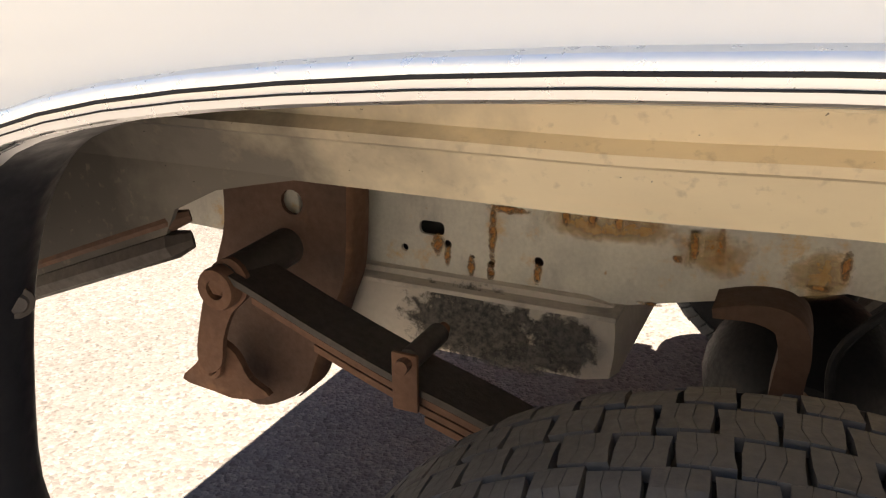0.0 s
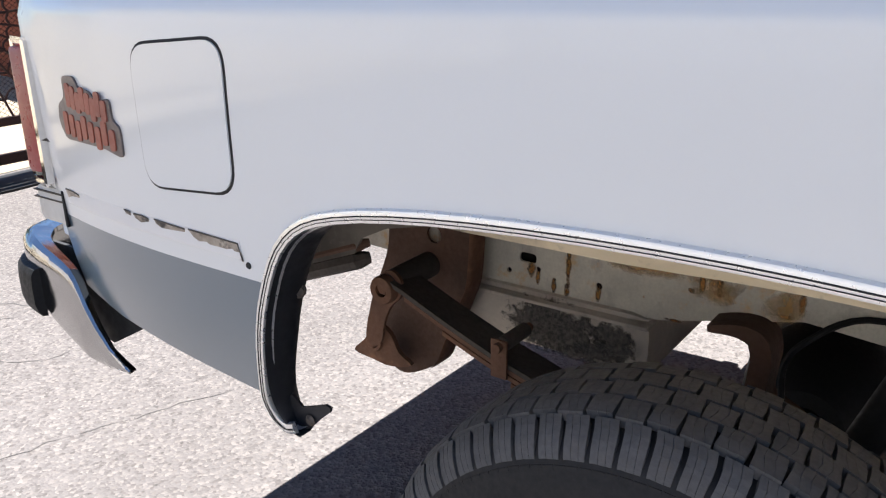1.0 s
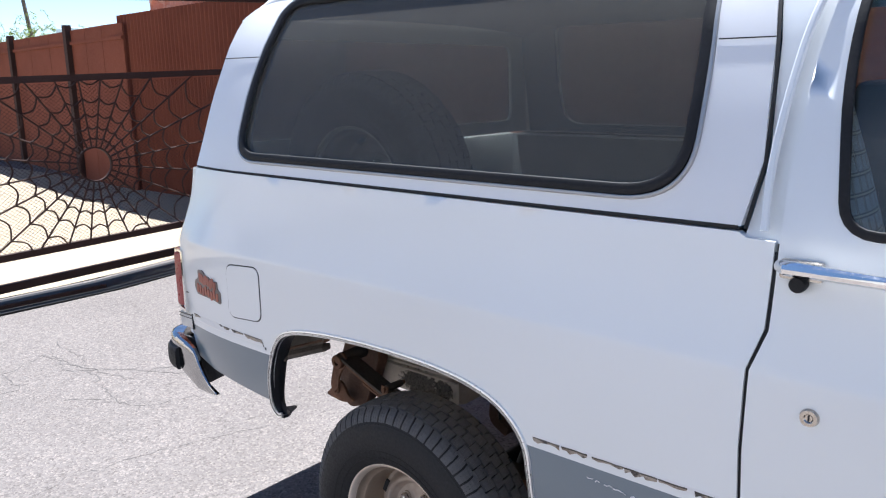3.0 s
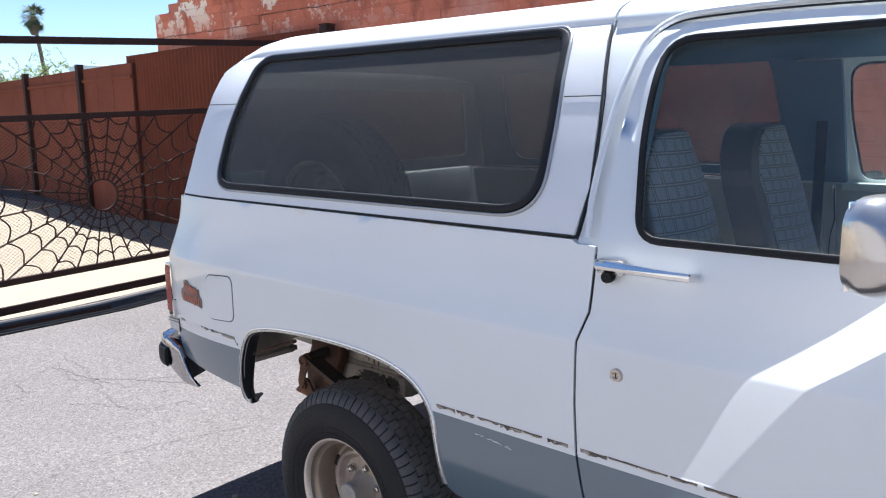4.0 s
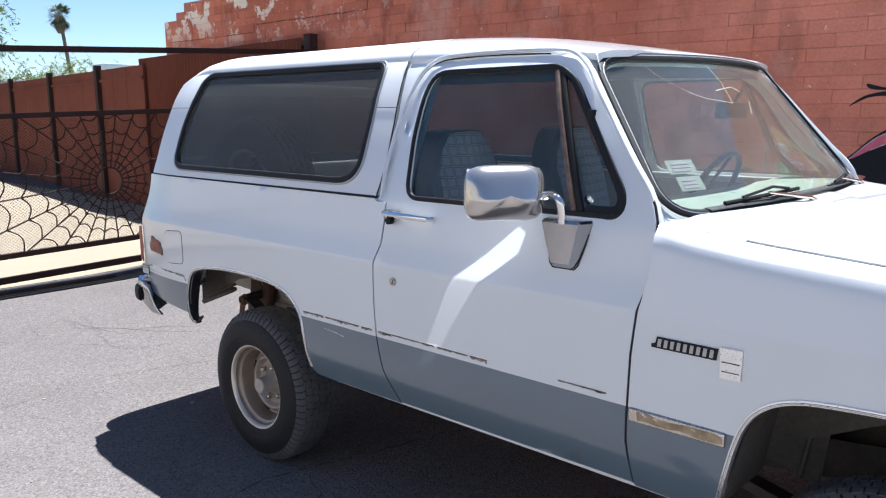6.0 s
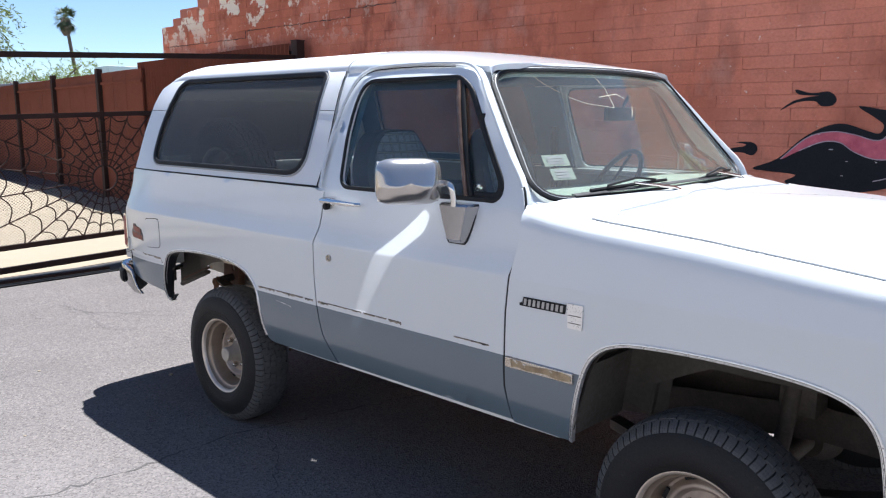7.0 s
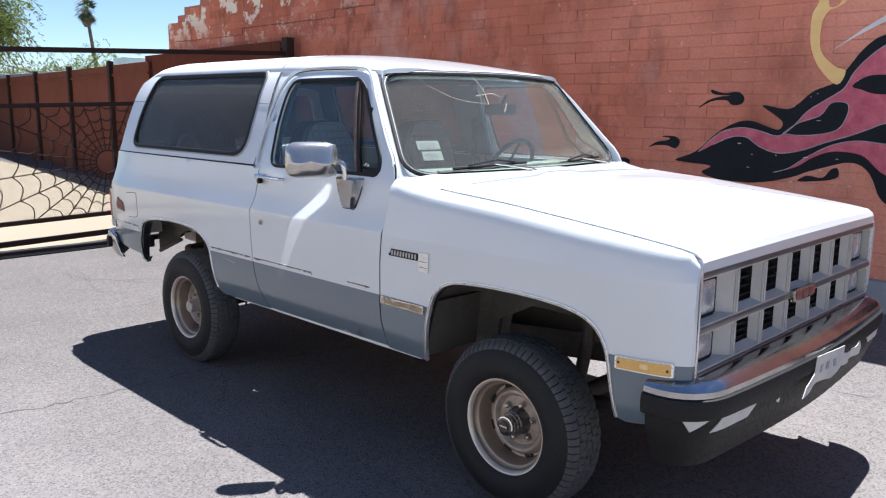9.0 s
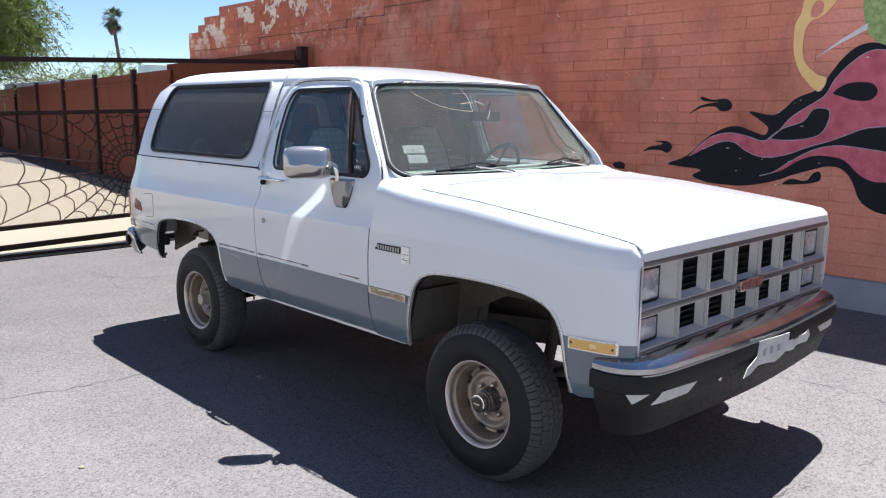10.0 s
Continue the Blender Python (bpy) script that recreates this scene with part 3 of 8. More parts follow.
def make_gate():
    gate = thing("metal_gate", "dark brown steel sliding gate with spider-web bars and mesh", "gate")
    for nm, z, h in (("top_rail", 1.632, 0.05), ("middle_rail", 0.345, 0.05), ("bottom_rail", 0.12, 0.06)):
        g = add(geo(), *bar((GATE_X, -7.0, gz(-7.0, z)), (GATE_X, 3.15, gz(3.15, z)), 0.05, h))
        part(nm, g, STEELBROWN, gate, smooth=False)
    for y in (-7.0, 3.12):
        part("upright", add(geo(), *bar((GATE_X, y, 0.05), (GATE_X, y, gz(y, 1.65)), 0.05, 0.05, (1, 0, 0))), STEELBROWN, gate, smooth=False)
    cy, cz = 0.61, gz(0.61, 0.955)
    lo, hi = 0.37, 1.605
    spokes = 24

    def reach(a):
        dy, dz = math.cos(a), math.sin(a)
        r = 2.7
        if dz > 0.001:
            r = min(r, (hi + 0.016 - 0.955) / (dz - 0.027 * dy * 0 + 1e-6))
        if dz < -0.001:
            r = min(r, (lo - 0.955) / dz)
        return r

    ends = []
    for k in range(spokes):
        a = 2 * math.pi * (k + 0.35) / spokes
        r = reach(a)
        ends.append((a, r))
        pts = [(GATE_X + 0.012, cy + math.cos(a) * q, cz + math.sin(a) * q + 0.027 * math.cos(a) * q) for q in np.linspace(0.135, r, 6)]
        part("web_spoke", add(geo(), *tube(pts, 0.0075, 6)), STEELBROWN, gate)
    for ring, rr in enumerate((0.215, 0.30, 0.40, 0.52, 0.67, 0.85, 1.06, 1.30, 1.58, 1.90, 2.26)):
        for k in range(spokes):
            (a0, r0), (a1, r1) = ends[k], ends[(k + 1) % spokes]
            a1 = a1 if a1 > a0 else a1 + 2 * math.pi
            if rr > min(r0, r1) + 0.12:
                continue
            pts = []
            for t in np.linspace(0, 1, 7):
                a = a0 + (a1 - a0) * t
                q = rr * (1 - 0.075 * math.sin(math.pi * t))
                z = 0.955 + math.sin(a) * q
                z = min(max(z, lo - 0.005), hi + 0.01)
                pts.append((GATE_X + 0.012, cy + math.cos(a) * q, gz(cy + math.cos(a) * q, z)))
            part("web_strand", add(geo(), *tube(pts, 0.0068, 6)), STEELBROWN, gate)
    g = add(geo(), *lathe([(0.128, -0.012), (0.142, -0.012), (0.142, 0.012), (0.128, 0.012)], 36, Matrix.Translation((GATE_X + 0.01, cy, cz)) @ Matrix.Rotation(radians(90), 4, "Z"), closed=True))
    part("web_hub", g, STEELBROWN, gate)
    # expanded mesh: thin zigzag strands
    g = geo()
    pitch, rise = 0.036, 0.0145
    y0, y1 = -2.6, 3.1
    rows = int((hi - lo) / rise)
    for i in range(rows):
        z = lo + i * rise
        pts = []
        n = int((y1 - y0) / pitch)
        for j in range(2 * n + 1):
            y = y0 + j * pitch / 2
            zz = z + (rise * 0.55 if (i + j) % 2 else -rise * 0.55 + rise * 0.05)
            pts.append((y, zz))
        for (ya, za), (yb, zb) in zip(pts, pts[1:]):
            if (ya - cy) ** 2 + (za - 0.955) ** 2 < 0.135 ** 2:
                continue
            k = len(g[0])
            t = 0.0017
            g[0].extend([Vector((GATE_X - 0.006, ya, gz(ya, za - t))), Vector((GATE_X - 0.006, yb, gz(yb, zb - t))), Vector((GATE_X - 0.006, yb, gz(yb, zb + t))), Vector((GATE_X - 0.006, ya, gz(ya, za + t)))])
            g[1].append((k, k + 1, k + 2, k + 3))
    tagged(part("expanded_mesh", g, STEELBROWN, gate, "fine diamond mesh of brown steel", smooth=False), kind="stuff")
    return gate


make_gate()


def make_gate_post():
    p = thing("gate_post", "dark brown square steel gate post against the wall", "post")
    part("shaft", add(geo(), *box(GATE_X - 0.06, GATE_X + 0.06, 3.16, 3.28, 0.05, 2.57, 0.004)), STEELBROWN, p)
    part("cap", add(geo(), *box(GATE_X - 0.066, GATE_X + 0.066, 3.154, 3.286, 2.57, 2.582, 0.003)), STEELBROWN, p)
    b = thing("overhead_beam", "dark brown steel beam spanning above the gate", "beam")
    part("beam", add(geo(), *bar((GATE_X, -9.0, 2.235 - 9 * 0.04), (GATE_X, 3.16, 2.365), 0.06, 0.056)), STEELBROWN, b, smooth=False)
    part("upright", add(geo(), *box(GATE_X - 0.05, GATE_X + 0.05, -9.1, -9.0, 0.0, 1.95, 0.004)), STEELBROWN, b)
    t = thing("gate_track", "dark steel ground track of the sliding gate", "track")
    part("plate", add(geo(), *bar((GATE_X + 0.12, -9.0, 0.008), (GATE_X + 0.12, 0.5, 0.008), 0.4, 0.016)), RUBBER, t, smooth=False)
    part("plate", add(geo(), *bar((GATE_X + 0.12, 0.5, 0.008), (GATE_X + 0.12, 3.15, ground_z(0, 3.15) + 0.006), 0.4, 0.016)), RUBBER, t, smooth=False)
    part("guide_bar", add(geo(), *bar((GATE_X + 0.2, -9.0, 0.03), (GATE_X + 0.2, 0.5, 0.03), 0.03, 0.03)), STEELBROWN, t, smooth=False)


make_gate_post()


def fence_y(x):
    return 3.18 + 0.13 * max(0.0, -9.3 - x)


def make_fence():
    f = thing("fence", "rust-brown panel fence with dark steel posts", "fence")
    x = -9.0
    for n in (-11.07, -14.3, -17.9, -21.7, -25.9, -30.3, -34.8, -39.4):
        for k in range(3):
            a, b = x - (x - n) * k / 3, x - (x - n) * (k + 1) / 3
            g = add(geo(), *bar((a - 0.004, fence_y(a), 1.21), (b + 0.004, fence_y(b), 1.21), 0.03, 2.36))
            part("panel", g, FENCE, f, smooth=False)
        part("fence_rail", add(geo(), *bar((x, fence_y(x) - 0.03, 2.2), (n, fence_y(n) - 0.03, 2.2), 0.03, 0.05)), FENCE, f, smooth=False)
        g = add(geo(), *bar((n, fence_y(n) - 0.05, 0.0), (n, fence_y(n) - 0.05, 2.47), 0.1, 0.1, (1, 0, 0)))
        part("post", g, STEELBROWN, f, smooth=False)
        x = n
    # corrugated sheet beside the wall, behind the gate
    c = thing("corrugated_panel", "rust-brown corrugated steel sheet along the wall", "panel")
    pts = []
    x, i = -5.0, 0
    while x > -9.25:
        pts.append((x, 3.24 + (0.018 if (i // 2) % 2 else -0.018)))
        x -= 0.012 if i % 2 == 0 else 0.032
        i += 1
    g = geo()
    for x, y in pts:
        g[0].extend([Vector((x, y, 0.1)), Vector((x, y, 2.555 + 0.014 * (x + 5.0)))])
    g[1] = [(2 * i, 2 * i + 1, 2 * i + 3, 2 * i + 2) for i in range(len(pts) - 1)]
    n = len(g[0])
    g[0].extend([v + Vector((0, 0.006, 0)) for v in g[0][:n]])
    g[1].extend([tuple(n + k for k in q[::-1]) for q in g[1][:]])
    part("sheet", g, FENCE, c, smooth=False)
    part("top_rail", add(geo(), *bar((-4.9, 3.275, 2.44), (-9.0, 3.275, 2.40), 0.03, 0.04)), STEELBROWN, c, smooth=False)


make_fence()


def bounce_building():
    """An unseen plain building added across the lot, behind the way that is walked, to bounce light."""
    b = tagged(new("wall_south"), "unseen plain pale stucco building added to bounce light", "wall", kind="structure")
    part("stucco_wall", add(geo(), *box(-22, 30, -11.5, -10.0, -0.1, 4.6, 0.03)), STUCCO, b, smooth=False)
    part("parapet", add(geo(), *box(-22.1, 30.1, -11.6, -9.9, 4.6, 4.75, 0.02)), KERB, b, smooth=False)


STUCCO = surface("pale_stucco", (0.50, 0.48, 0.45), 0.9, dark=(0.42, 0.40, 0.37), large=0.6, fine=30, amount=0.5, bump=0.2)
bounce_building()

# ---------------------------------------------------------------- the truck
truck = thing("suv", "white two-door off-road SUV with slate-blue lower sides, worn paint", "car")
HUB_Z, AXLE_F = 0.36, 2.705
BELT = 1.335


def flank_raw(z):
    if z > BELT:
        pts = ((1.335, -0.935), (1.40, -0.918), (1.55, -0.865), (1.70, -0.805), (1.80, -0.752), (1.84, -0.72), (1.9, -0.66))
    elif z > 1.10:
        t = (z - 1.10) / 0.235
        return -1.0 + 0.058 * (1.55 * t - 0.55 * t * t)
    elif z > 0.80:
        return -1.0 + 0.012 * ((1.10 - z) / 0.3) ** 1.6
    else:
        return -0.988 + 0.075 * ((0.80 - z) / 0.3) ** 2
    return float(np.interp(z, [p[0] for p in pts], [p[1] for p in pts]))


def flank(x, z):
    """Half width of the body at a place along it and a height (negative: near side)."""
    y = sum(flank_raw(z + d) for d in (-0.006, -0.003, 0.0, 0.003, 0.006)) / 5
    if x < -0.55:
        y += 0.035 * ((-0.55 - x) / 0.35) ** 2 * min(1.0, max(0.0, (1.80 - z) / 0.38))
    if x > 3.0:
        y += 0.045 * ((x - 3.0) / 0.46) ** 2
    if x > 3.42:
        y += 0.036 * ((x - 3.42) / 0.085) ** 2
    return y


REAR_ARCH = [(-0.462, 0.60), (-0.447, 0.70), (-0.42, 0.80), (-0.375, 0.873), (-0.30, 0.908), (-0.14, 0.929), (0.08, 0.936), (0.27, 0.926),
             (0.385, 0.898), (0.448, 0.855), (0.482, 0.80), (0.492, 0.72), (0.495, 0.60), (0.515, 0.56), (0.56, 0.55)]
FRONT_ARCH = [(2.275, 0.55), (2.31, 0.69), (2.35, 0.83), (2.40, 0.902), (2.48, 0.942), (2.60, 0.957), (2.78, 0.963), (2.95, 0.959),
              (3.075, 0.945), (3.16, 0.911), (3.21, 0.845), (3.232, 0.743), (3.243, 0.57)]
rear_arch = [tuple(p)[:2] for p in smooth_line([(a, b, 0) for a, b in REAR_ARCH], 4)]
front_arch = [tuple(p)[:2] for p in smooth_line([(a, b, 0) for a, b in FRONT_ARCH], 4)]


def crop(line, lo, hi):
    """The piece of an outline that lies between two heights, by cutting a closed outline along level lines."""
    out = line
    for level, keep in ((lo, 1), (hi, -1)):
        nxt = []
        for a, b in zip(out, out[1:] + out[:1]):
            ka, kb = (a[1] - level) * keep >= 0, (b[1] - level) * keep >= 0
            if ka:
                nxt.append(a)
            if ka != kb:
                t = (level - a[1]) / (b[1] - a[1])
                nxt.append((a[0] + (b[0] - a[0]) * t, level))
        out = nxt
    return out


QUARTER = [(-0.465, 0.655), (-0.77, 0.68), (-0.875, 0.70), (-0.905, 0.80), (-0.905, 1.06), (-0.895, 1.12), (-0.868, 1.24), (-0.868, BELT - 0.003), (0.905, BELT - 0.006), (0.918, 1.32), (0.968, 1.318),
           (0.971, 1.17), (0.951, 1.10), (0.947, 0.95), (0.950, 0.82), (0.972, 0.68), (1.03, 0.552)] + rear_arch[::-1]
DOOR = [(1.036, 0.558), (0.979, 0.68), (0.957, 0.82), (0.954, 0.95), (0.958, 1.10), (0.979, 1.17), (0.976, 1.30), (0.972, 1.45), (0.982, 1.63), (1.0, 1.745), (1.03, 1.795), (1.09, 1.822),
        (1.25, 1.832), (1.58, 1.828), (1.66, 1.812), (1.715, 1.772), (1.768, 1.714), (1.83, 1.638), (1.89, 1.566), (1.955, 1.49), (2.012, 1.43), (2.040, 1.385), (2.056, 1.34), (2.062, 1.30), (2.062, 1.19), (2.040, 1.10), (2.024, 0.97), (2.014, 0.80), (2.010, 0.70), (2.020, 0.562)]
WINDOW = rounded([(1.072, 1.343), (1.035, 1.60), (1.045, 1.79), (1.60, 1.792), (1.69, 1.742), (1.95, 1.405), (1.94, 1.345)], [0.05, 0.1, 0.07, 0.03, 0.05, 0.04, 0.04])
QWINDOW = rounded([(-0.615, 1.383), (-0.61, 1.60), (-0.56, 1.832), (0.760, 1.832), (0.785, 1.60), (0.785, 1.383)], [0.09, 0.05, 0.07, 0.05, 0.1, 0.13], 9)
CAPSIDE = [(-0.868, BELT + 0.003), (-0.835, 1.54), (-0.80, 1.71), (-0.786, 1.762), (-0.765, 1.798), (-0.73, 1.822), (-0.67, 1.838), (-0.58, 1.845), (0.872, 1.845), (0.905, 1.66), (0.925, 1.45), (0.905, BELT + 0.003)]
FENDER = [(2.026, 0.552)] + front_arch + [(3.28, 0.558), (3.46, 0.585), (3.505, 0.62), (3.507, 1.10), (3.503, 1.32), (2.075, 1.32), (2.069, 1.314), (2.070, 1.19), (2.048, 1.10), (2.032, 0.97), (2.022, 0.80), (2.018, 0.70)]


def fender_top(x):
    return float(np.interp(x, [2.05, 2.10, 2.18, 2.33, 2.68, 2.95, 3.2, 3.40, 3.455, 3.485, 3.500, 3.508], [1.362, 1.347, 1.332, 1.314, 1.289, 1.262, 1.236, 1.212, 1.203, 1.194, 1.180, 1.135]))


def fender_fn(s):
    def fn(x, v):
        if v <= 1.10:
            return x, s * -flank(x, v), v
        q = min(1.0, (v - 1.10) / 0.22)
        z = 1.10 + (fender_top(x) - 1.10) * q
        edge = -flank(x, 1.10)
        y = edge - 0.028 * q - (edge - 0.028 - 0.875) * (1 - (1 - q ** 4.5) ** (1 / 4.5))
        z += -0.012 * q ** 8
        return x, s * y, z
    return fn


def side_fn(s, d=0.0):
    return lambda x, z: (x, s * (-flank(x, z) + d), z)


TWO_TONE = 0.812


def body_side(s):
    """One side of the body; s is -1 for the side towards the camera."""
    off = (0, -s * 0.018, 0)
    q = part("quarter_panel", sheet(crop(QUARTER, TWO_TONE, 2), side_fn(s), step=0.045, off=off, rows=(1.092, 1.096, 1.1, 1.104, 1.108, 1.29, 1.305, 1.318, 1.326)), WHITE, truck)
    g = sheet([p for p in crop(QUARTER, 0.3, TWO_TONE) if p[0] < 0.1], side_fn(s), step=0.04, off=off)
    part("lower_quarter_panel", g, SLATE, truck, "slate-blue lower paint")
    g = sheet([p for p in crop(QUARTER, 0.3, TWO_TONE) if p[0] > 0.1], side_fn(s), step=0.04, off=off)
    part("lower_quarter_panel", g, SLATE, truck, "slate-blue lower paint")
    d = part("door", sheet(crop(DOOR, TWO_TONE, 2), side_fn(s), holes=[WINDOW], step=0.045, off=off, rows=(1.092, 1.096, 1.1, 1.104, 1.108)), WHITE, truck)
    part("lower_skin", sheet(crop(DOOR, 0.3, TWO_TONE), side_fn(s), step=0.04, off=off), SLATE, d, "slate-blue lower paint")
    f = part("fender", sheet(crop(FENDER, TWO_TONE, 2), fender_fn(s), step=0.035, off=off, rows=(1.092, 1.096, 1.1, 1.104, 1.108, 1.27, 1.285, 1.295, 1.303, 1.31, 1.314, 1.317, 1.319)), WHITE, truck, angle=85)
    low = crop(FENDER, 0.3, TWO_TONE)
    part("lower_skin", sheet([p for p in low if p[0] < 2.6], fender_fn(s), step=0.04, off=off), SLATE, f, "slate-blue lower paint")
    part("lower_skin", sheet([p for p in low if p[0] > 2.6], fender_fn(s), step=0.04, off=off), SLATE, f, "slate-blue lower paint")
    # hardtop side and the pillar behind the door
    part("hardtop_side", sheet(CAPSIDE, side_fn(s, s * -0.0), holes=[QWINDOW], step=0.05, off=off), CAP, truck, "white fibreglass hardtop")
    frame = [(0.912, 1.315), (0.932, 1.45), (0.912, 1.66), (0.876, 1.846), (1.60, 1.846), (1.69, 1.80), (1.86, 1.575), (1.99, 1.40), (2.04, 1.35), (2.06, 1.29)]
    inner = rounded([(1.03, 1.325), (1.02, 1.60), (1.03, 1.80), (1.60, 1.805), (1.66, 1.77), (1.93, 1.40), (1.95, 1.325)], 0.02)
    part("cab_frame", sheet(frame, lambda x, z: (x, s * (-flank(x, z) - 0.012), z), holes=[inner], step=0.05, off=off), WHITE, truck)
    # glass
    part("window", sheet(WINDOW, lambda x, z: (x, s * (-flank(x, z) - 0.016), z), step=0.08, off=(0, -s * 0.004, 0)), CLEAR, d, "clear side glass")
    ql = part("side_window", sheet(QWINDOW, lambda x, z: (x, s * (-flank(x, z) - 0.006), z), step=0.08, off=(0, -s * 0.004, 0)), TINT, truck, "dark tinted glass")

    def out(p):
        return (0, s, 0.25 if p.z > BELT else 0)

    def line(pts, dd=0.0):
        return [(x, s * (-flank(x, z) + dd), z) for x, z in resample(pts, 0.03)]
    part("window_seal", ribbon(line(QWINDOW), out, 0.026, 0.008, True), RUBBER, ql, "black rubber seal")
    part("seal_trim", ribbon(line(rounded([(-0.63, 1.368), (-0.625, 1.60), (-0.57, 1.845), (0.770, 1.845), (0.800, 1.60), (0.800, 1.368)], [0.1, 0.05, 0.07, 0.05, 0.1, 0.14], 10)), out, 0.009, 0.007, True), DIMTRIM, ql, "thin dull bright trim")
    part("window_seal", ribbon(line(WINDOW), out, 0.018, 0.005, True), RUBBER, d, "black rubber seal")
    # vent window bar
    a, b = (1.60, 1.775), (1.785, 1.352)
    pts = [(a[0] + (b[0] - a[0]) * t, a[1] + (b[1] - a[1]) * t) for t in np.linspace(0, 1, 8)]
    part("vent_bar", ribbon([(x, s * (-flank(x, z) - 0.008), z) for x, z in pts], out, 0.020, 0.012), RUSTCHROME, d, "rust-pitted chrome bar")
    pts2 = [(x + 0.022, z) for x, z in pts]
    part("vent_seal", ribbon([(x, s * (-flank(x, z) - 0.008), z) for x, z in pts2], out, 0.022, 0.009), RUBBER, d)
    ve = [(1.655, 1.765), (1.70, 1.716), (1.80, 1.586), (1.90, 1.456), (1.932, 1.405), (1.93, 1.372), (1.905, 1.357), (1.82, 1.356)]
    part("vent_frame", ribbon([(x, s * (-flank(x, z) - 0.012), z) for x, z in [tuple(p)[:2] for p in smooth_line([(a, b, 0) for a, b in ve], 3)]], out, 0.034, 0.007), RUBBER, d, "wide black vent window rubber")
    # wheel-arch mouldings: a bright strip with a black groove and a lip turned under
    curl = [tuple(p)[:2] for p in smooth_line([(a, b, 0) for a, b in ((-0.420, 0.617), (-0.437, 0.611), (-0.452, 0.621), (-0.4575, 0.645), (-0.4545, 0.668))], 4)]
    for arch in (curl + [p for p in rear_arch[:-7] if p[0] > 0 or p[1] > 0.68], front_arch):
        cx, cz = sum(a for a, _ in arch) / len(arch), 0.62

        def ring(d, lift):
            out_pts = []
            for x, z in arch:
                v = Vector((x - cx, z - cz)).normalized()
                out_pts.append((x + v.x * d, s * (-flank(x, z) + lift), z + v.y * d))
            return out_pts
        mo = part("arch_molding", ribbon(ring(0.0018, 0.0), lambda p: (0, s, 0), 0.0150, 0.006), ALU, truck, "bright wheel-arch molding")
        part("molding_groove", ribbon(ring(0.0026, 0.0058), lambda p: (0, s, 0), 0.0016, 0.001), SEAM, mo, "black groove in the molding")
        part("molding_groove", ribbon(ring(-0.0012, 0.0058), lambda p: (0, s, 0), 0.0008, 0.001), SEAM, mo, "black groove in the molding")
        g = geo()
        for (x0, y0, z0), (x1, y1, z1) in zip(ring(-0.0057, 0.001), ring(-0.0075, -0.009)):
            g[0].extend([Vector((x0, y0, z0)), Vector((x1, y1, z1))])
        g[1] = [(2 * k, 2 * k + 1, 2 * k + 3, 2 * k + 2) for k in range(len(arch) - 1)]
        part("molding_lip", g, ALU, mo)
    # sill flange under the door
    part("sill", add(geo(), *box(0.60, 2.2, *sorted((s * 0.90, s * 0.885)), 0.528, 0.56, 0.004)), WHITE, truck, "white sill flange")
    # dark reveals behind the panel gaps
    rev = [(x, s * (-flank(x, z) - 0.012), z) for x, z in DOOR]
    part("door_seal", ribbon([p for p in rev if p[2] < 1.33][:7], lambda p: (0, s, 0), 0.04, 0.006), SEAM, truck)
    part("door_seal", ribbon([(x, s * (-flank(x, z) - 0.0068), z) for x, z in ((2.064, 1.30), (2.066, 1.19), (2.044, 1.10), (2.028, 0.97), (2.018, 0.80), (2.014, 0.70), (2.023, 0.56))], lambda p: (0, s, 0), 0.0105, 0.006), SEAM, truck)
    part("belt_seam", ribbon([(x, s * (-flank(x, BELT) - 0.004), BELT) for x in np.linspace(-0.86, 0.90, 20)], lambda p: (0, s, 0), 0.008, 0.002), SEAM, truck, "dark seam under the hardtop")
    return d


door_near = body_side(-1)
door_far = body_side(1)


# roof: hardtop and cab in one crowned shell, with a seam between
def roof_fn(u, v):
    x = u
    h = 0.12
    if x > 0.7:
        h -= 0.106 * ((x - 0.7) / 1.03) ** 2.1
    if x < -0.55:
        h -= 0.12 * ((-0.55 - x) / 0.24) ** 2.4
    w, base = 0.716, 1.842
    if x < -0.58:
        k = min(1.0, ((-0.58 - x) / 0.20) ** 2.2)
        base -= 0.052 * k
        w += 0.036 * k
    if x > 1.2:
        base -= 0.014 * ((x - 1.2) / 0.53) ** 2
    if x > 1.55:
        w -= 0.08 * ((x - 1.55) / 0.28) ** 2
    n = 2.3
    a = math.pi * (v + 1) / 2
    c, sn = math.cos(a), math.sin(a)
    bow = 0.10 * (1 - (v * v)) if x > 1.3 else 0.0
    k = max(0.0, (x - 1.3) / 0.48)
    return x + bow * k * k, -w * math.copysign(abs(c) ** (2 / n), c), base + h * sn ** (2 / n)


part("roof", sheet([(-0.785, -1), (0.878, -1), (0.878, 1), (-0.785, 1)], roof_fn, step=0.06, off=(0, 0, -0.02)), CAP, truck, "white fibreglass hardtop roof")
part("cab_roof", sheet([(0.886, -1), (1.70, -1), (1.70, 1), (0.886, 1)], roof_fn, step=0.06, off=(0, 0, -0.02)), WHITE, truck, "white steel cab roof")
part("headliner", sheet([(-0.74, -0.93), (1.66, -0.93), (1.66, 0.93), (-0.74, 0.93)], lambda u, v: Vector(roof_fn(u, v)) - Vector((0, 0, 0.045)), step=0.12, off=(0, 0, -0.006)), INTERIOR, truck)


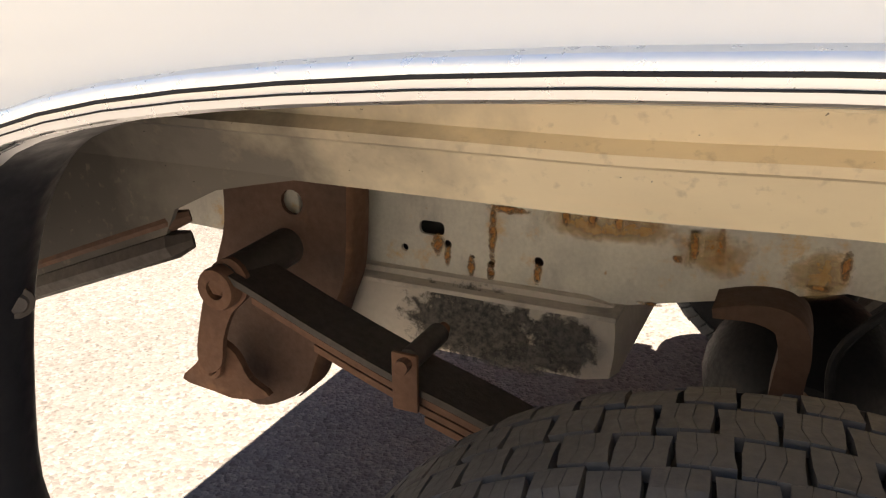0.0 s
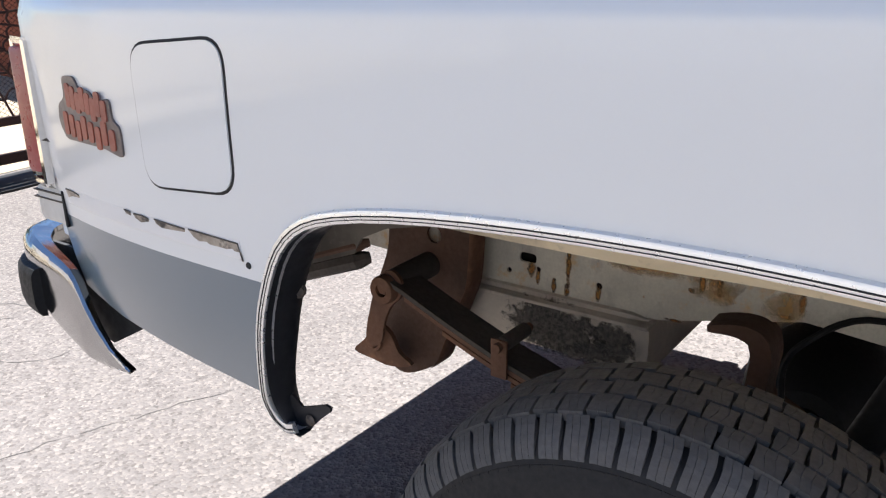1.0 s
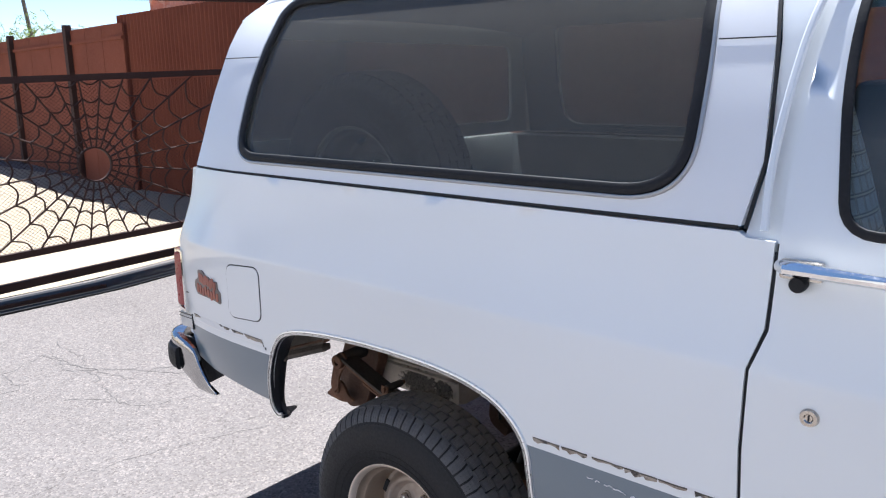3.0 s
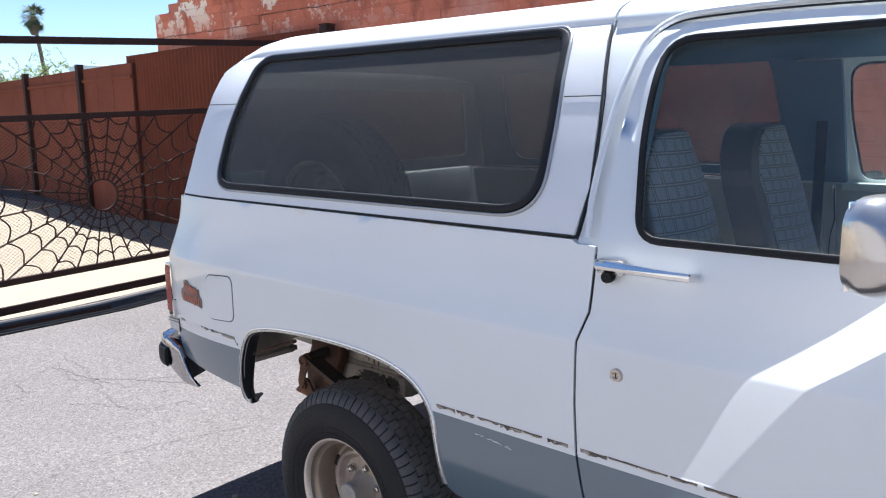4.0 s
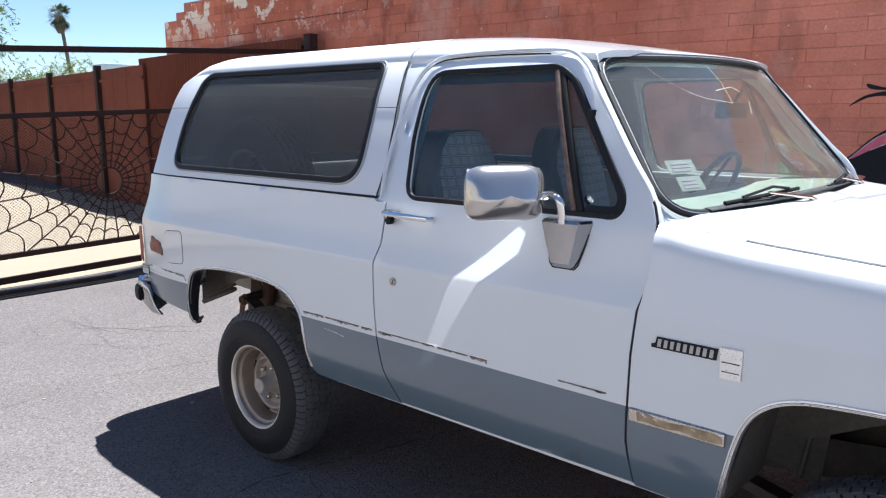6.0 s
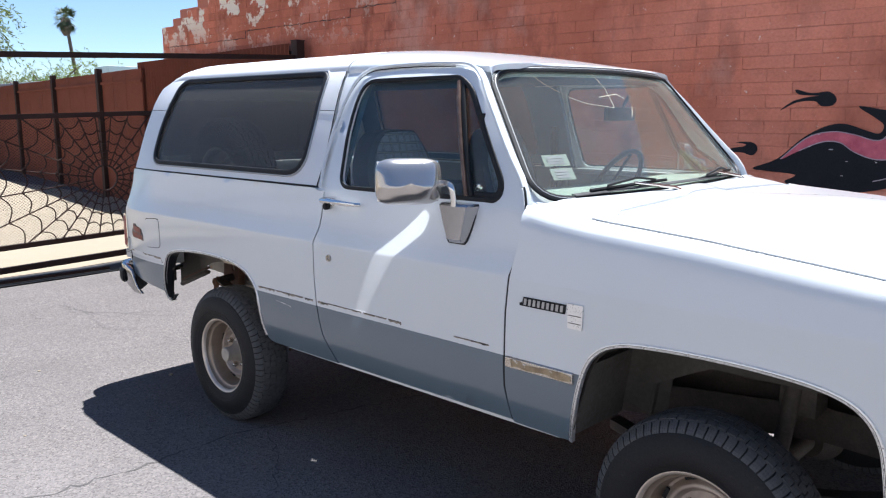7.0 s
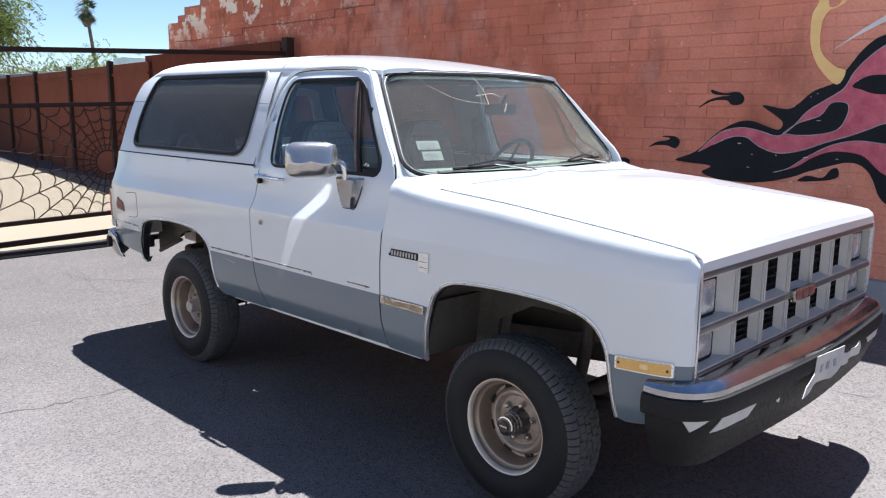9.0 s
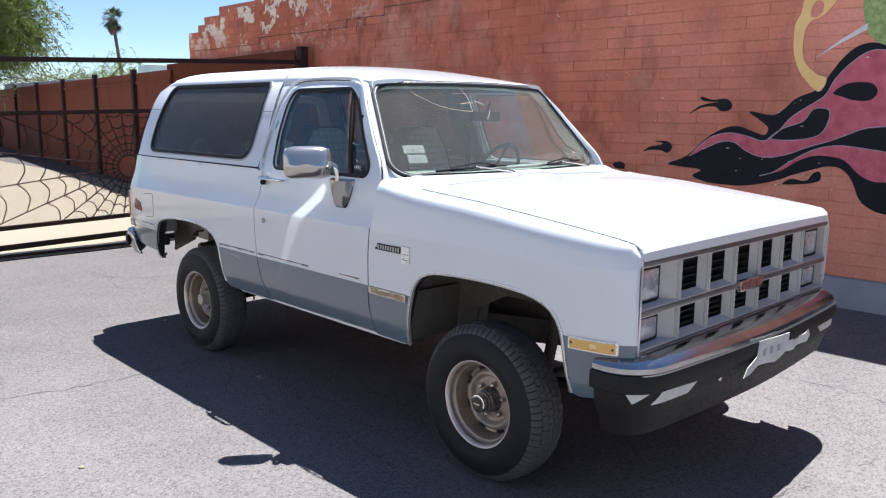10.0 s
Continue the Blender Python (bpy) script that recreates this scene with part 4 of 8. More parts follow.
# windshield between four corners, a little bowed
def ws_fn(u, v, d=0.0):
    """u across (-1 near, 1 far), v from the bottom to the top."""
    half = 0.857 + (0.695 - 0.857) * v
    bow = 0.125 * (1 - u * u)
    x = 2.05 + (1.69 - 2.05) * v + bow
    z = 1.352 + (1.815 - 1.352) * v + 0.012 * (1 - u * u) * v
    n = Vector((0.78, 0, 0.62))
    return Vector((x, u * half, z)) + n * d


ws_outline = rounded([(-1, -0.02), (1, -0.02), (1, 1), (-1, 1)], [0.2, 0.2, 0.16, 0.16], 7)
windshield = part("windshield", sheet(ws_outline, lambda u, v: ws_fn(u, v), step=0.1, off=(-0.004, 0, -0.004)), WSGLASS, truck, "cracked dusty windshield")
edge = [ws_fn(u * 1.004, v, 0.004) for u, v in resample(ws_outline, 0.05)]
part("windshield_seal", ribbon(edge, lambda p: (0.78, 0.5 * p.y, 0.62), 0.030, 0.009, True), RUBBER, windshield, "black rubber seal")
part("seal_trim", ribbon([ws_fn(u * 1.004, v, 0.012) for u, v in resample(ws_outline, 0.05)], lambda p: (0.78, 0.5 * p.y, 0.62), 0.004, 0.002, True), DIMTRIM, windshield)
# A-pillars and header round the windshield
g = sheet([(-1.03, -0.03), (1.03, -0.03), (1.03, 1.03), (0.95, 1.065), (-0.95, 1.065), (-1.03, 1.03)], lambda u, v: ws_fn(u, v, -0.012), holes=[rounded([(-0.985, 0.0), (0.985, 0.0), (0.985, 0.985), (-0.985, 0.985)], 0.18)], step=0.1, off=(-0.015, 0, -0.012))
part("windshield_frame", g, WHITE, truck)
# the roof's front edge turns down to the seal
g = geo()
top = [(u, v) for u, v in resample(ws_outline, 0.03) if v > 0.80]
top.sort(key=lambda q: math.atan2(q[1] - 0.80, q[0]), reverse=True)
for u, v in top:
    b = ws_fn(u * 1.012, v + 0.012, 0.002)
    wr = 0.716 - 0.08 * (0.15 / 0.28) ** 2
    c = min(1.0, max(-1.0, b.y / wr))
    a = Vector(roof_fn(1.695, 2 * math.acos(-math.copysign(abs(c) ** 1.15, c)) / math.pi - 1))
    m = (a + b) / 2 + Vector((0.006, 0.008 * (a.y + b.y) / 2 * abs(c) ** 6, 0.006))
    g[0].extend([a + Vector((-0.006, 0, -0.001)), a * 0.6 + m * 0.4 + Vector((0.002, 0, 0.003)), m, m * 0.5 + b * 0.5 + Vector((0.002, 0, 0.001)), b])
g[1] = [(5 * i + k, 5 * i + k + 1, 5 * i + k + 6, 5 * i + k + 5) for i in range(len(top) - 1) for k in range(4)]
part("roof_header", g, WHITE, truck, "white edge over the windshield")
GAP = [(1.50, 1.836), (1.60, 1.826), (1.66, 1.808), (1.715, 1.772), (1.768, 1.714), (1.83, 1.638), (1.89, 1.566), (1.955, 1.49), (2.012, 1.43), (2.040, 1.385), (2.056, 1.34), (2.066, 1.29)]
for s in (-1, 1):
    g = geo()
    for x, z in [q for q in resample(GAP, 0.03)[:-27]] + GAP[-1:]:
        v = min(1.04, max(-0.06, (z - 1.352) / 0.463))
        y = -flank(x, z) - 0.012
        a = Vector((x + 0.006, s * y, z))
        b = ws_fn(s * 1.012, v, -0.010)
        g[0].extend([a + Vector((-0.02, 0, 0)), a, a + (b - a) * 0.3 + Vector((0.010, 0, 0.004)), a + (b - a) * 0.7 + Vector((0.008, 0, 0.004)), b])
    n = len(g[0]) // 5
    g[1] = [(5 * i + k, 5 * i + k + 1, 5 * i + k + 6, 5 * i + k + 5) for i in range(n - 1) for k in range(4)]
    part("a_pillar", g, WHITE, truck, "white windshield pillar")
    if s < 0:
        part("pillar_gap", ribbon([(x + 0.004, s * (-flank(x, z) - 0.006), z) for x, z in resample(GAP[3:], 0.03)[:-18]], lambda p: (0.5, s, 0.2), 0.007, 0.002), SEAM, truck, "dark gap along the door frame")


def tuck(ob):
    """Draws the far window frame in towards the pillar."""
    for v in ob.data.vertices:
        k = min(1.0, max(0.0, (v.co.x - 1.5) / 0.35)) * min(1.0, max(0.0, (v.co.z - 1.36) / 0.1))
        v.co.x -= 0.06 * k
        v.co.y -= 0.06 * k


for ob in [door_far] + list(door_far.children):
    tuck(ob)


# hood, cowl
def hood_fn(x, y):
    a = abs(y) / 0.872
    base = fender_top(min(x, 3.455)) - 0.006
    edge = max(0.16, 0.70 - 0.47 * (3.5 - x))
    ridge = 0.020 * (1 - max(0.0, min(1.0, (abs(y) - edge + 0.05) / 0.06)))
    if x > 3.40:
        ridge *= max(0.0, 1 - (x - 3.40) / 0.05)
    rear = min(1.0, max(0.0, (x - 2.2) / 0.7))
    rear = 0.25 + 0.75 * rear * rear * (3 - 2 * rear)
    z = base + 1.3 * ridge * (0.4 + 0.6 * rear) + 0.030 * (1 - a * a) * rear if x < 2.9 else base + ridge + 0.030 * (1 - a * a) * min(1.0, max(0.0, (3.58 - x) / 0.3))
    if x > 3.46:
        # the front edge folds over and drops to the grille
        t = (x - 3.46) / 0.09
        drop = z - 1.136
        return 3.46 + 0.047 * min(1.0, 2.4 * t) ** 0.8, y, z - drop * max(0.0, min(1.0, 1.25 * t - 0.25)) - 0.010 * min(1.0, 3 * t)
    return x, y, z


hood_half = [(2.29, -0.8735), (2.315, -0.80), (2.318, -0.75), (2.295, -0.70), (2.285, -0.5), (2.272, -0.25), (2.265, 0.0)]
hood_rear = hood_half + [(x, -y) for x, y in hood_half[-2::-1]]
hood = part("hood", sheet(hood_rear + [(3.49, 0.8735), (3.53, 0.870), (3.55, 0.864), (3.55, -0.864), (3.53, -0.870), (3.49, -0.8735)], hood_fn, step=0.022, off=(-0.012, 0, -0.012)), WHITE, truck, angle=20)


def cowl_fn(x, y):
    h = hood_fn(max(x, 2.2), y)[2]
    w = 1.350 + 0.02 * (1 - (y / 0.9) ** 2)
    t = min(1.0, max(0.0, (x - 2.06) / 0.3))
    e = min(1.0, max(0.0, (abs(y) - 0.76) / 0.112))
    e = e * e * (3 - 2 * e)
    z = w + (min(h, 1.36) - 0.004 - w) * t
    return x, y, z + (fender_top(x) - 0.0115 - z) * e


part("cowl", sheet([(2.06, -0.8735), (2.085, -0.84), (2.155, -0.5), (2.18, 0), (2.155, 0.5), (2.085, 0.84), (2.06, 0.8735)] + [(x - 0.005, -y) for x, y in hood_rear], cowl_fn, step=0.04, off=(0, 0, -0.02)), WHITE, truck)
part("cowl_vent", ribbon([(2.165 + 0.012 - 0.13 * (y / 0.7) ** 2 * 0.6, y, 1.372 - 0.012 * (y / 0.7) ** 2) for y in np.linspace(-0.7, 0.7, 15)], lambda p: (0.2, 0, 1), 0.03, 0.003), SEAM, truck, "dark cowl vent slots")
for s in (-1, 1):
    part("hood_seam", ribbon([(x, s * 0.8745, fender_top(x) - 0.0125) for x in np.linspace(2.10, 3.495, 40)], lambda p: (0, 0, 1), 0.0035, 0.0015), SEAM, hood)
part("hood_bay", add(geo(), *box(2.1, 3.42, -0.80, 0.80, 0.98, 1.08)), SEAM, truck)


# floor, firewall, inner structure so that nothing is seen through
part("floor_pan", add(geo(), *box(0.62, 2.15, -0.86, 0.86, 0.60, 0.66, 0.01)), DARKSTEEL, truck)
part("cargo_floor", add(geo(), *box(-0.86, 0.62, -0.6, 0.6, 0.79, 0.83, 0.005)), DARKSTEEL, truck)
part("tailgate", add(geo(), *box(-0.93, -0.885, -0.86, 0.86, 0.72, BELT, 0.012)), WHITE, truck)
part("firewall", add(geo(), *box(2.08, 2.12, -0.86, 0.86, 0.62, 1.31)), INTERIOR, truck)

# ---------------------------------------------------------------- wheelhouses and chassis
def wheelhouse(arch, cx, s, inner, material, label):
    """The inside of a wheel arch, turned in from the arch's edge to an inner wall."""
    sec = [(-0.962, -0.012), (-0.945, 0.02), (-0.90, 0.045), (-0.80, 0.05), (-0.70, 0.04), (inner - 0.075, 0.012), (inner - 0.035, -0.03), (inner - 0.022, -0.085), (inner - 0.036, -0.094), (inner - 0.034, -0.102), (inner - 0.020, -0.107), (inner - 0.004, -0.14), (inner, -0.152)]
    g = geo()
    rows = []
    for x, z in arch:
        r = Vector((x - cx, z - 0.40)).normalized() if x > 0.25 else Vector((0.0, 1.0))
        rows.append([Vector((x + r.x * d, s * -y, z + r.y * d)) for y, d in sec])
    n = len(sec)
    for row in rows:
        g[0].extend(row)
    for i in range(len(rows) - 1):
        for k in range(n - 1):
            g[1].append((i * n + k, i * n + k + 1, (i + 1) * n + k + 1, (i + 1) * n + k))
    return part("wheelhouse", g, material, truck, label)


def poly_plate(pts, y, t, s, holes=(), step=0.05):
    return sheet(pts, lambda x, z: (x, s * -y, z), holes=holes, step=step, off=(0, s * -t, 0))


def circle(x, z, r, n=14, sq=1.0):
    return [(x + r * sq * math.cos(2 * math.pi * k / n), z + r * math.sin(2 * math.pi * k / n)) for k in range(n)]


def cyl(a, b, r, seg=16):
    return tube([a, b], r, seg)


def geo_leaf(line, s, shift, half, t):
    """A flat spring leaf along a line, at the spring's distance from the middle."""
    g = geo()
    for p in line:
        for y, z in ((0.532 - half, 0), (0.532 + half, 0), (0.532 + half, -t), (0.532 - half, -t)):
            g[0].append(Vector((p.x, s * y, p.z + z)))
    n = len(line)
    for i in range(n - 1):
        for k in range(4):
            g[1].append((i * 4 + k, i * 4 + (k + 1) % 4, i * 4 + 4 + (k + 1) % 4, i * 4 + 4 + k))
    g[1].extend([(0, 1, 2, 3), tuple(range(n * 4 - 4, n * 4))[::-1]])
    return g


OILPATCH = stain("oily_grime", (0.05, 0.048, 0.046), (0.16, 0.145, 0.125), 55.0, 0.22, 0.95)
DARKRUST = surface("dark_rust_steel", (0.125, 0.066, 0.042), 0.8, dark=(0.06, 0.036, 0.026), large=10, fine=110, amount=0.7, grit=0.35, bump=0.25, spots=(0.21, 0.105, 0.055), spot_scale=8, spot_range=(0.58, 0.8))
RUSTRUN = stain("rust_run", (0.24, 0.10, 0.035), (0.50, 0.29, 0.11), 120.0, 0.40, 0.75)
RUSTBLOOM = stain("rust_bloom", (0.55, 0.33, 0.13), (0.62, 0.44, 0.22), 30.0, 0.45, 0.5)
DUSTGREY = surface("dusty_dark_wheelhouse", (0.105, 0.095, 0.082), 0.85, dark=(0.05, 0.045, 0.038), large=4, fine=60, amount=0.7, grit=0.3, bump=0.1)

rail_edge_top = [(3.45, 0.66), (2.9, 0.68), (2.3, 0.62), (1.9, 0.56), (1.0, 0.56), (0.65, 0.60), (0.35, 0.74), (0.0, 0.775), (-0.5, 0.765), (-1.0, 0.75)]
rail_edge_low = [(-1.0, 0.63), (-0.55, 0.611), (-0.366, 0.598), (-0.195, 0.606), (-0.147, 0.617), (0.02, 0.656), (0.3, 0.63), (0.6, 0.49), (1.0, 0.44), (1.9, 0.44), (2.3, 0.49), (2.9, 0.56), (3.45, 0.54)]
HOLES = [(-0.476, 0.635, 0.005), (-0.417, 0.647, 0.0055), (-0.384, 0.635, 0.003), (-0.360, 0.629, 0.005), (-0.301, 0.641, 0.0065)]

for s in (-1, 1):
    wheelhouse([(x, 0.930) for x in np.linspace(-0.93, -0.16, 18)] + [p for p in rear_arch[:-14] if p[0] > -0.13], 0.0, s, -0.62, LINER, "dust-coated cream wheelhouse with shade painted in at the back")
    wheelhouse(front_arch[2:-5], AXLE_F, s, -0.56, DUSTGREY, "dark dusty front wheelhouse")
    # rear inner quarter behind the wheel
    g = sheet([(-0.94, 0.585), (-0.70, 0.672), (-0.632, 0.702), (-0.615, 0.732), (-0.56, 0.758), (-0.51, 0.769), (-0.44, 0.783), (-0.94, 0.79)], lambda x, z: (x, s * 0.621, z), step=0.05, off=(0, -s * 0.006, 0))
    part("inner_quarter", g, LINER, truck, "dusty cream inner quarter panel darkened with painted shade")
    for dz, rad, mat in ((0.0, 0.016, DARKSTEEL), (0.026, 0.011, DARKRUST), (0.048, 0.009, DARKSTEEL)):
        part("inner_sill", add(geo(), *tube([(-0.94, s * 0.612, 0.574 + dz), (-0.70, s * 0.612, 0.664 + dz), (-0.63, s * 0.612, 0.690 + dz), (-0.615, s * 0.60, 0.694 + dz)], [rad, rad, rad, rad * 0.6], 8)), mat, truck, "ribbed rusty inner sill")
    part("body_mount", add(geo(), *box(-0.665, -0.60, *sorted((s * 0.43, s * 0.36)), 0.665, 0.75, 0.006)), FRAME, truck)
    # frame rail, pierced
    slot = [(-0.438 + a, 0.665 + b) for a, b in rounded([(-0.017, -0.009), (0.017, -0.009), (0.017, 0.009), (-0.017, 0.009)], 0.008, 4)]
    holes = [slot] + [circle(x, z, r) for x, z, r in HOLES]
    part("front_rail", poly_plate([p for p in rail_edge_top if p[0] >= 1.0] + [p for p in rail_edge_low if p[0] >= 1.0], -0.384, 0.005, s, (), 0.06), DARKSTEEL, truck, "dark steel frame rail")
    fr = part("frame_rail", poly_plate([p for p in rail_edge_top if p[0] <= 1.0] + [p for p in rail_edge_low if p[0] <= 1.0], -0.384, 0.005, s, holes, 0.06), FRAME, truck, "dusty grey steel frame rail with rust streaks")
    # black plate added for the shade seen through the rail's holes
    part("rail_inside", poly_plate([(x, z + 0.004) for x, z in rail_edge_low[:7]] + [(0.3, 0.70), (-1.0, 0.74)], -0.355, 0.004, s, (), 0.1), SEAM, fr)
    g = geo()
    for (x0, z0), (x1, z1) in zip(rail_edge_low[:9], rail_edge_low[1:9]):
        add(g, *bar((x0, s * 0.352, z0 + 0.003), (x1, s * 0.352, z1 + 0.003), 0.06, 0.006))
    part("rail_flange", g, FRAME, fr, smooth=False)
    # rust runs under the holes
    for x, z, w, h in ((-0.430, 0.646, 0.010, 0.011), (-0.417, 0.634, 0.004, 0.012), (-0.301, 0.628, 0.0045, 0.012), (-0.360, 0.618, 0.004, 0.010), (-0.385, 0.624, 0.004, 0.011), (-0.358, 0.668, 0.0012, 0.032), (-0.130, 0.682, 0.0045, 0.014), (-0.104, 0.688, 0.004, 0.016), (-0.146, 0.668, 0.007, 0.0035), (0.014, 0.684, 0.004, 0.014), (-0.006, 0.658, 0.015, 0.003), (-0.17, 0.612, 0.018, 0.002), (-0.34, 0.70, 0.03, 0.004), (-0.27, 0.70, 0.004, 0.010), (-0.24, 0.70, 0.004, 0.010), (-0.21, 0.70, 0.004, 0.010), ):
        w, h = max(w, 0.006), h * 1.5
        pts = [(x - w, z - h), (x + w, z - h), (x + w, z + h), (x - w, z + h)]
        part("rust_streak", poly_plate(pts, -0.3848, 0.0004, s), RUSTRUN, fr, "orange rust run")
    for x, z, w, h in ((-0.22, 0.694, 0.10, 0.020), (-0.11, 0.680, 0.045, 0.030), (-0.01, 0.672, 0.035, 0.030)):
        part("rust_bloom", poly_plate([(x - w, z - h), (x + w, z - h), (x + w, z + h), (x - w, z + h)], -0.3845, 0.0003, s), RUSTBLOOM, fr, "faint orange rust bloom")
    # leaf spring
    top = [(-0.625, 0.648), (-0.575, 0.630), (-0.495, 0.598), (-0.395, 0.562), (-0.288, 0.530), (-0.15, 0.480), (0.0, 0.450), (0.2, 0.455), (0.45, 0.515), (0.62, 0.55)]
    line = smooth_line([(x, 0, z) for x, z in top], 3)
    sp = part("leaf_spring", geo_leaf(line, s, 0.0, 0.034, 0.0085), DARKSTEEL, truck, "dark oily leaf spring")
    for k, (a, b) in enumerate(((3, 26), (6, 24), (10, 22))):
        part("leaf", geo_leaf([p - Vector((0, 0, 0.0105 * (k + 1))) for p in line[a:b]], s, 0.0, 0.032, 0.008), RUST, sp, "rusty spring leaf")
    g = add(geo(), *lathe([(0.012, -0.038), (0.024, -0.038), (0.026, -0.034), (0.026, 0.034), (0.024, 0.038), (0.012, 0.038)], 20, Matrix.Translation((-0.622, s * 0.532, 0.622)), closed=True))
    part("spring_eye", g, RUST, sp)
    part("spring_clip", add(geo(), *box(-0.394, -0.364, *sorted((s * 0.573, s * 0.568)), 0.528, 0.594, 0.002, None)), RUST, sp, "rusty spring clip")
    part("clip_bolt", add(geo(), *cyl((-0.377, s * 0.584, 0.584), (-0.377, s * 0.48, 0.584), 0.0075, 10)), RUST, sp)
    part("clip_nut", add(geo(), *lathe([(0.0, -0.006), (0.0085, -0.006), (0.0085, 0.004)], 6, Matrix.Translation((-0.379, s * 0.576, 0.582)) @ Matrix.Rotation(0 if s < 0 else math.pi, 4, "Z"))), RUST, sp, smooth=False)
    part("clip_sleeve", add(geo(), *cyl((-0.377, s * 0.565, 0.584), (-0.377, s * 0.495, 0.584), 0.0125, 14)), DARKSTEEL, sp)
    # spring hanger and shackle
    plate = [(-0.70, 0.76), (-0.703, 0.66), (-0.735, 0.57), (-0.742, 0.50), (-0.715, 0.445), (-0.675, 0.418), (-0.634, 0.419), (-0.583, 0.45), (-0.560, 0.50), (-0.527, 0.580), (-0.509, 0.635), (-0.501, 0.76)]
    hp = [tuple(p)[:2] for p in smooth_line([(a, b, 0) for a, b in plate], 4)]
    hg = part("spring_hanger", sheet(hp, lambda x, z: (x, s * (0.45 + 0.03 * math.exp(-((x + 0.66) / 0.05) ** 2 - ((z - 0.44) / 0.05) ** 2)), z), holes=[circle(-0.595, 0.697, 0.016)], step=0.03, off=(0, -s * 0.006, 0)), DARKRUST, truck, "heavy rust-brown spring hanger")
    part("hanger_flange", ribbon([(x, s * 0.447, z) for x, z in hp[-18:]], lambda p: (1, 0, 0.2), 0.05, 0.005), RUST, hg)
    part("hanger_back", poly_plate([(-0.72, 0.46), (-0.60, 0.46), (-0.56, 0.76), (-0.71, 0.76)], -0.40, 0.01, s), DARKSTEEL, hg)
    sh = [(-0.651, 0.612), (-0.636, 0.645), (-0.610, 0.656), (-0.590, 0.640), (-0.592, 0.612), (-0.615, 0.588), (-0.632, 0.552), (-0.640, 0.515), (-0.662, 0.50), (-0.676, 0.52), (-0.665, 0.57)]
    part("shackle", sheet([tuple(p)[:2] for p in smooth_line([(a, b, 0) for a, b in sh], 3, True)], lambda x, z: (x, s * 0.553, z), step=0.04, off=(0, -s * 0.007, 0)), RUST, truck, "rusty spring shackle")
    for x, z, r in ((-0.622, 0.626, 0.014), (-0.682, 0.494, 0.012)):
        m = Matrix.Translation((x, s * (0.555 if z > 0.55 else 0.525), z)) @ Matrix.Rotation(0 if s < 0 else math.pi, 4, "Z")
        g = add(geo(), *lathe([(r + 0.008, 0.0), (r + 0.006, -0.004), (r, -0.004)], 20, m))
        add(g, *lathe([(0.0, -0.012), (r * 0.8, -0.012), (r, -0.009), (r, 0.0)], 6, m))
        part("shackle_bolt", g, RUST, truck, smooth=False)
    part("shackle_bush", add(geo(), *cyl((-0.622, s * 0.55, 0.626), (-0.605, s * 0.44, 0.640), 0.024, 18)), DARKSTEEL, truck)
    hook = [(-0.738, 0.459), (-0.712, 0.487), (-0.691, 0.515), (-0.667, 0.526), (-0.648, 0.510), (-0.634, 0.478), (-0.610, 0.456), (-0.645, 0.448), (-0.69, 0.452)]
    part("tow_hook", sheet([tuple(p)[:2] for p in smooth_line([(a, b, 0) for a, b in hook], 3, True)], lambda x, z: (x, s * (0.520 - 0.25 * max(0, x + 0.66)), z), step=0.03, off=(0, -s * 0.01, 0)), RUST, truck, "orange-brown rusted hook plate")
    # bump stop bracket and brake hose
    g = geo()
    horn = smooth_line([(-0.10, 0, 0.636), (-0.06, 0, 0.642), (-0.03, 0, 0.634), (-0.02, 0, 0.605), (-0.022, 0, 0.575), (-0.02, 0, 0.53), (0.03, 0, 0.50)], 4)
    for k, p in enumerate(horn):
        q = horn[min(k + 1, len(horn) - 1)] - horn[max(k - 1, 0)]
        nrm = Vector((-q.z, 0, q.x)).normalized() * (0.005 + 0.010 * min(1.0, k / 9))
        for y in (0.375, 0.44):
            g[0].extend([Vector((p.x, s * y, p.z)) + nrm, Vector((p.x, s * y, p.z)) - nrm])
    for k in range(len(horn) - 1):
        a, b = k * 4, k * 4 + 4
        g[1].extend([(a, a + 1, b + 1, b), (a + 2, b + 2, b + 3, a + 3), (a, b, b + 2, a + 2), (a + 1, a + 3, b + 3, b + 1)])
    part("bump_stop_bracket", g, DARKRUST, truck, "curved rust-brown bracket")
    part("brake_hose", add(geo(), *tube(smooth_line([(0.22, s * 0.34, 0.66), (0.10, s * 0.40, 0.685), (0.040, s * 0.45, 0.658), (0.013, s * 0.45, 0.61), (0.02, s * 0.46, 0.55)], 5), 0.0050, 8)), RUBBER, truck, "black brake hose")
    part("u_bolt", add(geo(), *tube([(0.03, s * 0.556, 0.30), (0.03, s * 0.556, 0.47), (0.03, s * 0.484, 0.47), (0.03, s * 0.484, 0.30)], 0.007, 8)), RUST, truck)
    part("shock_absorber", add(geo(), *tube([(0.06, s * 0.42, 0.34), (0.20, s * 0.40, 0.72)], 0.026, 12)), RUBBER, truck)
    # front suspension
    part("front_leaf_spring", geo_leaf(smooth_line([(2.2, 0, 0.50), (2.45, 0, 0.44), (2.705, 0, 0.425), (2.95, 0, 0.45), (3.25, 0, 0.54)], 4), s, 0.0, 0.032, 0.035), DARKSTEEL, truck)
    part("front_shock_absorber", add(geo(), *tube([(2.80, s * 0.55, 0.40), (2.86, s * 0.50, 0.86)], 0.028, 12)), DARKSTEEL, truck)
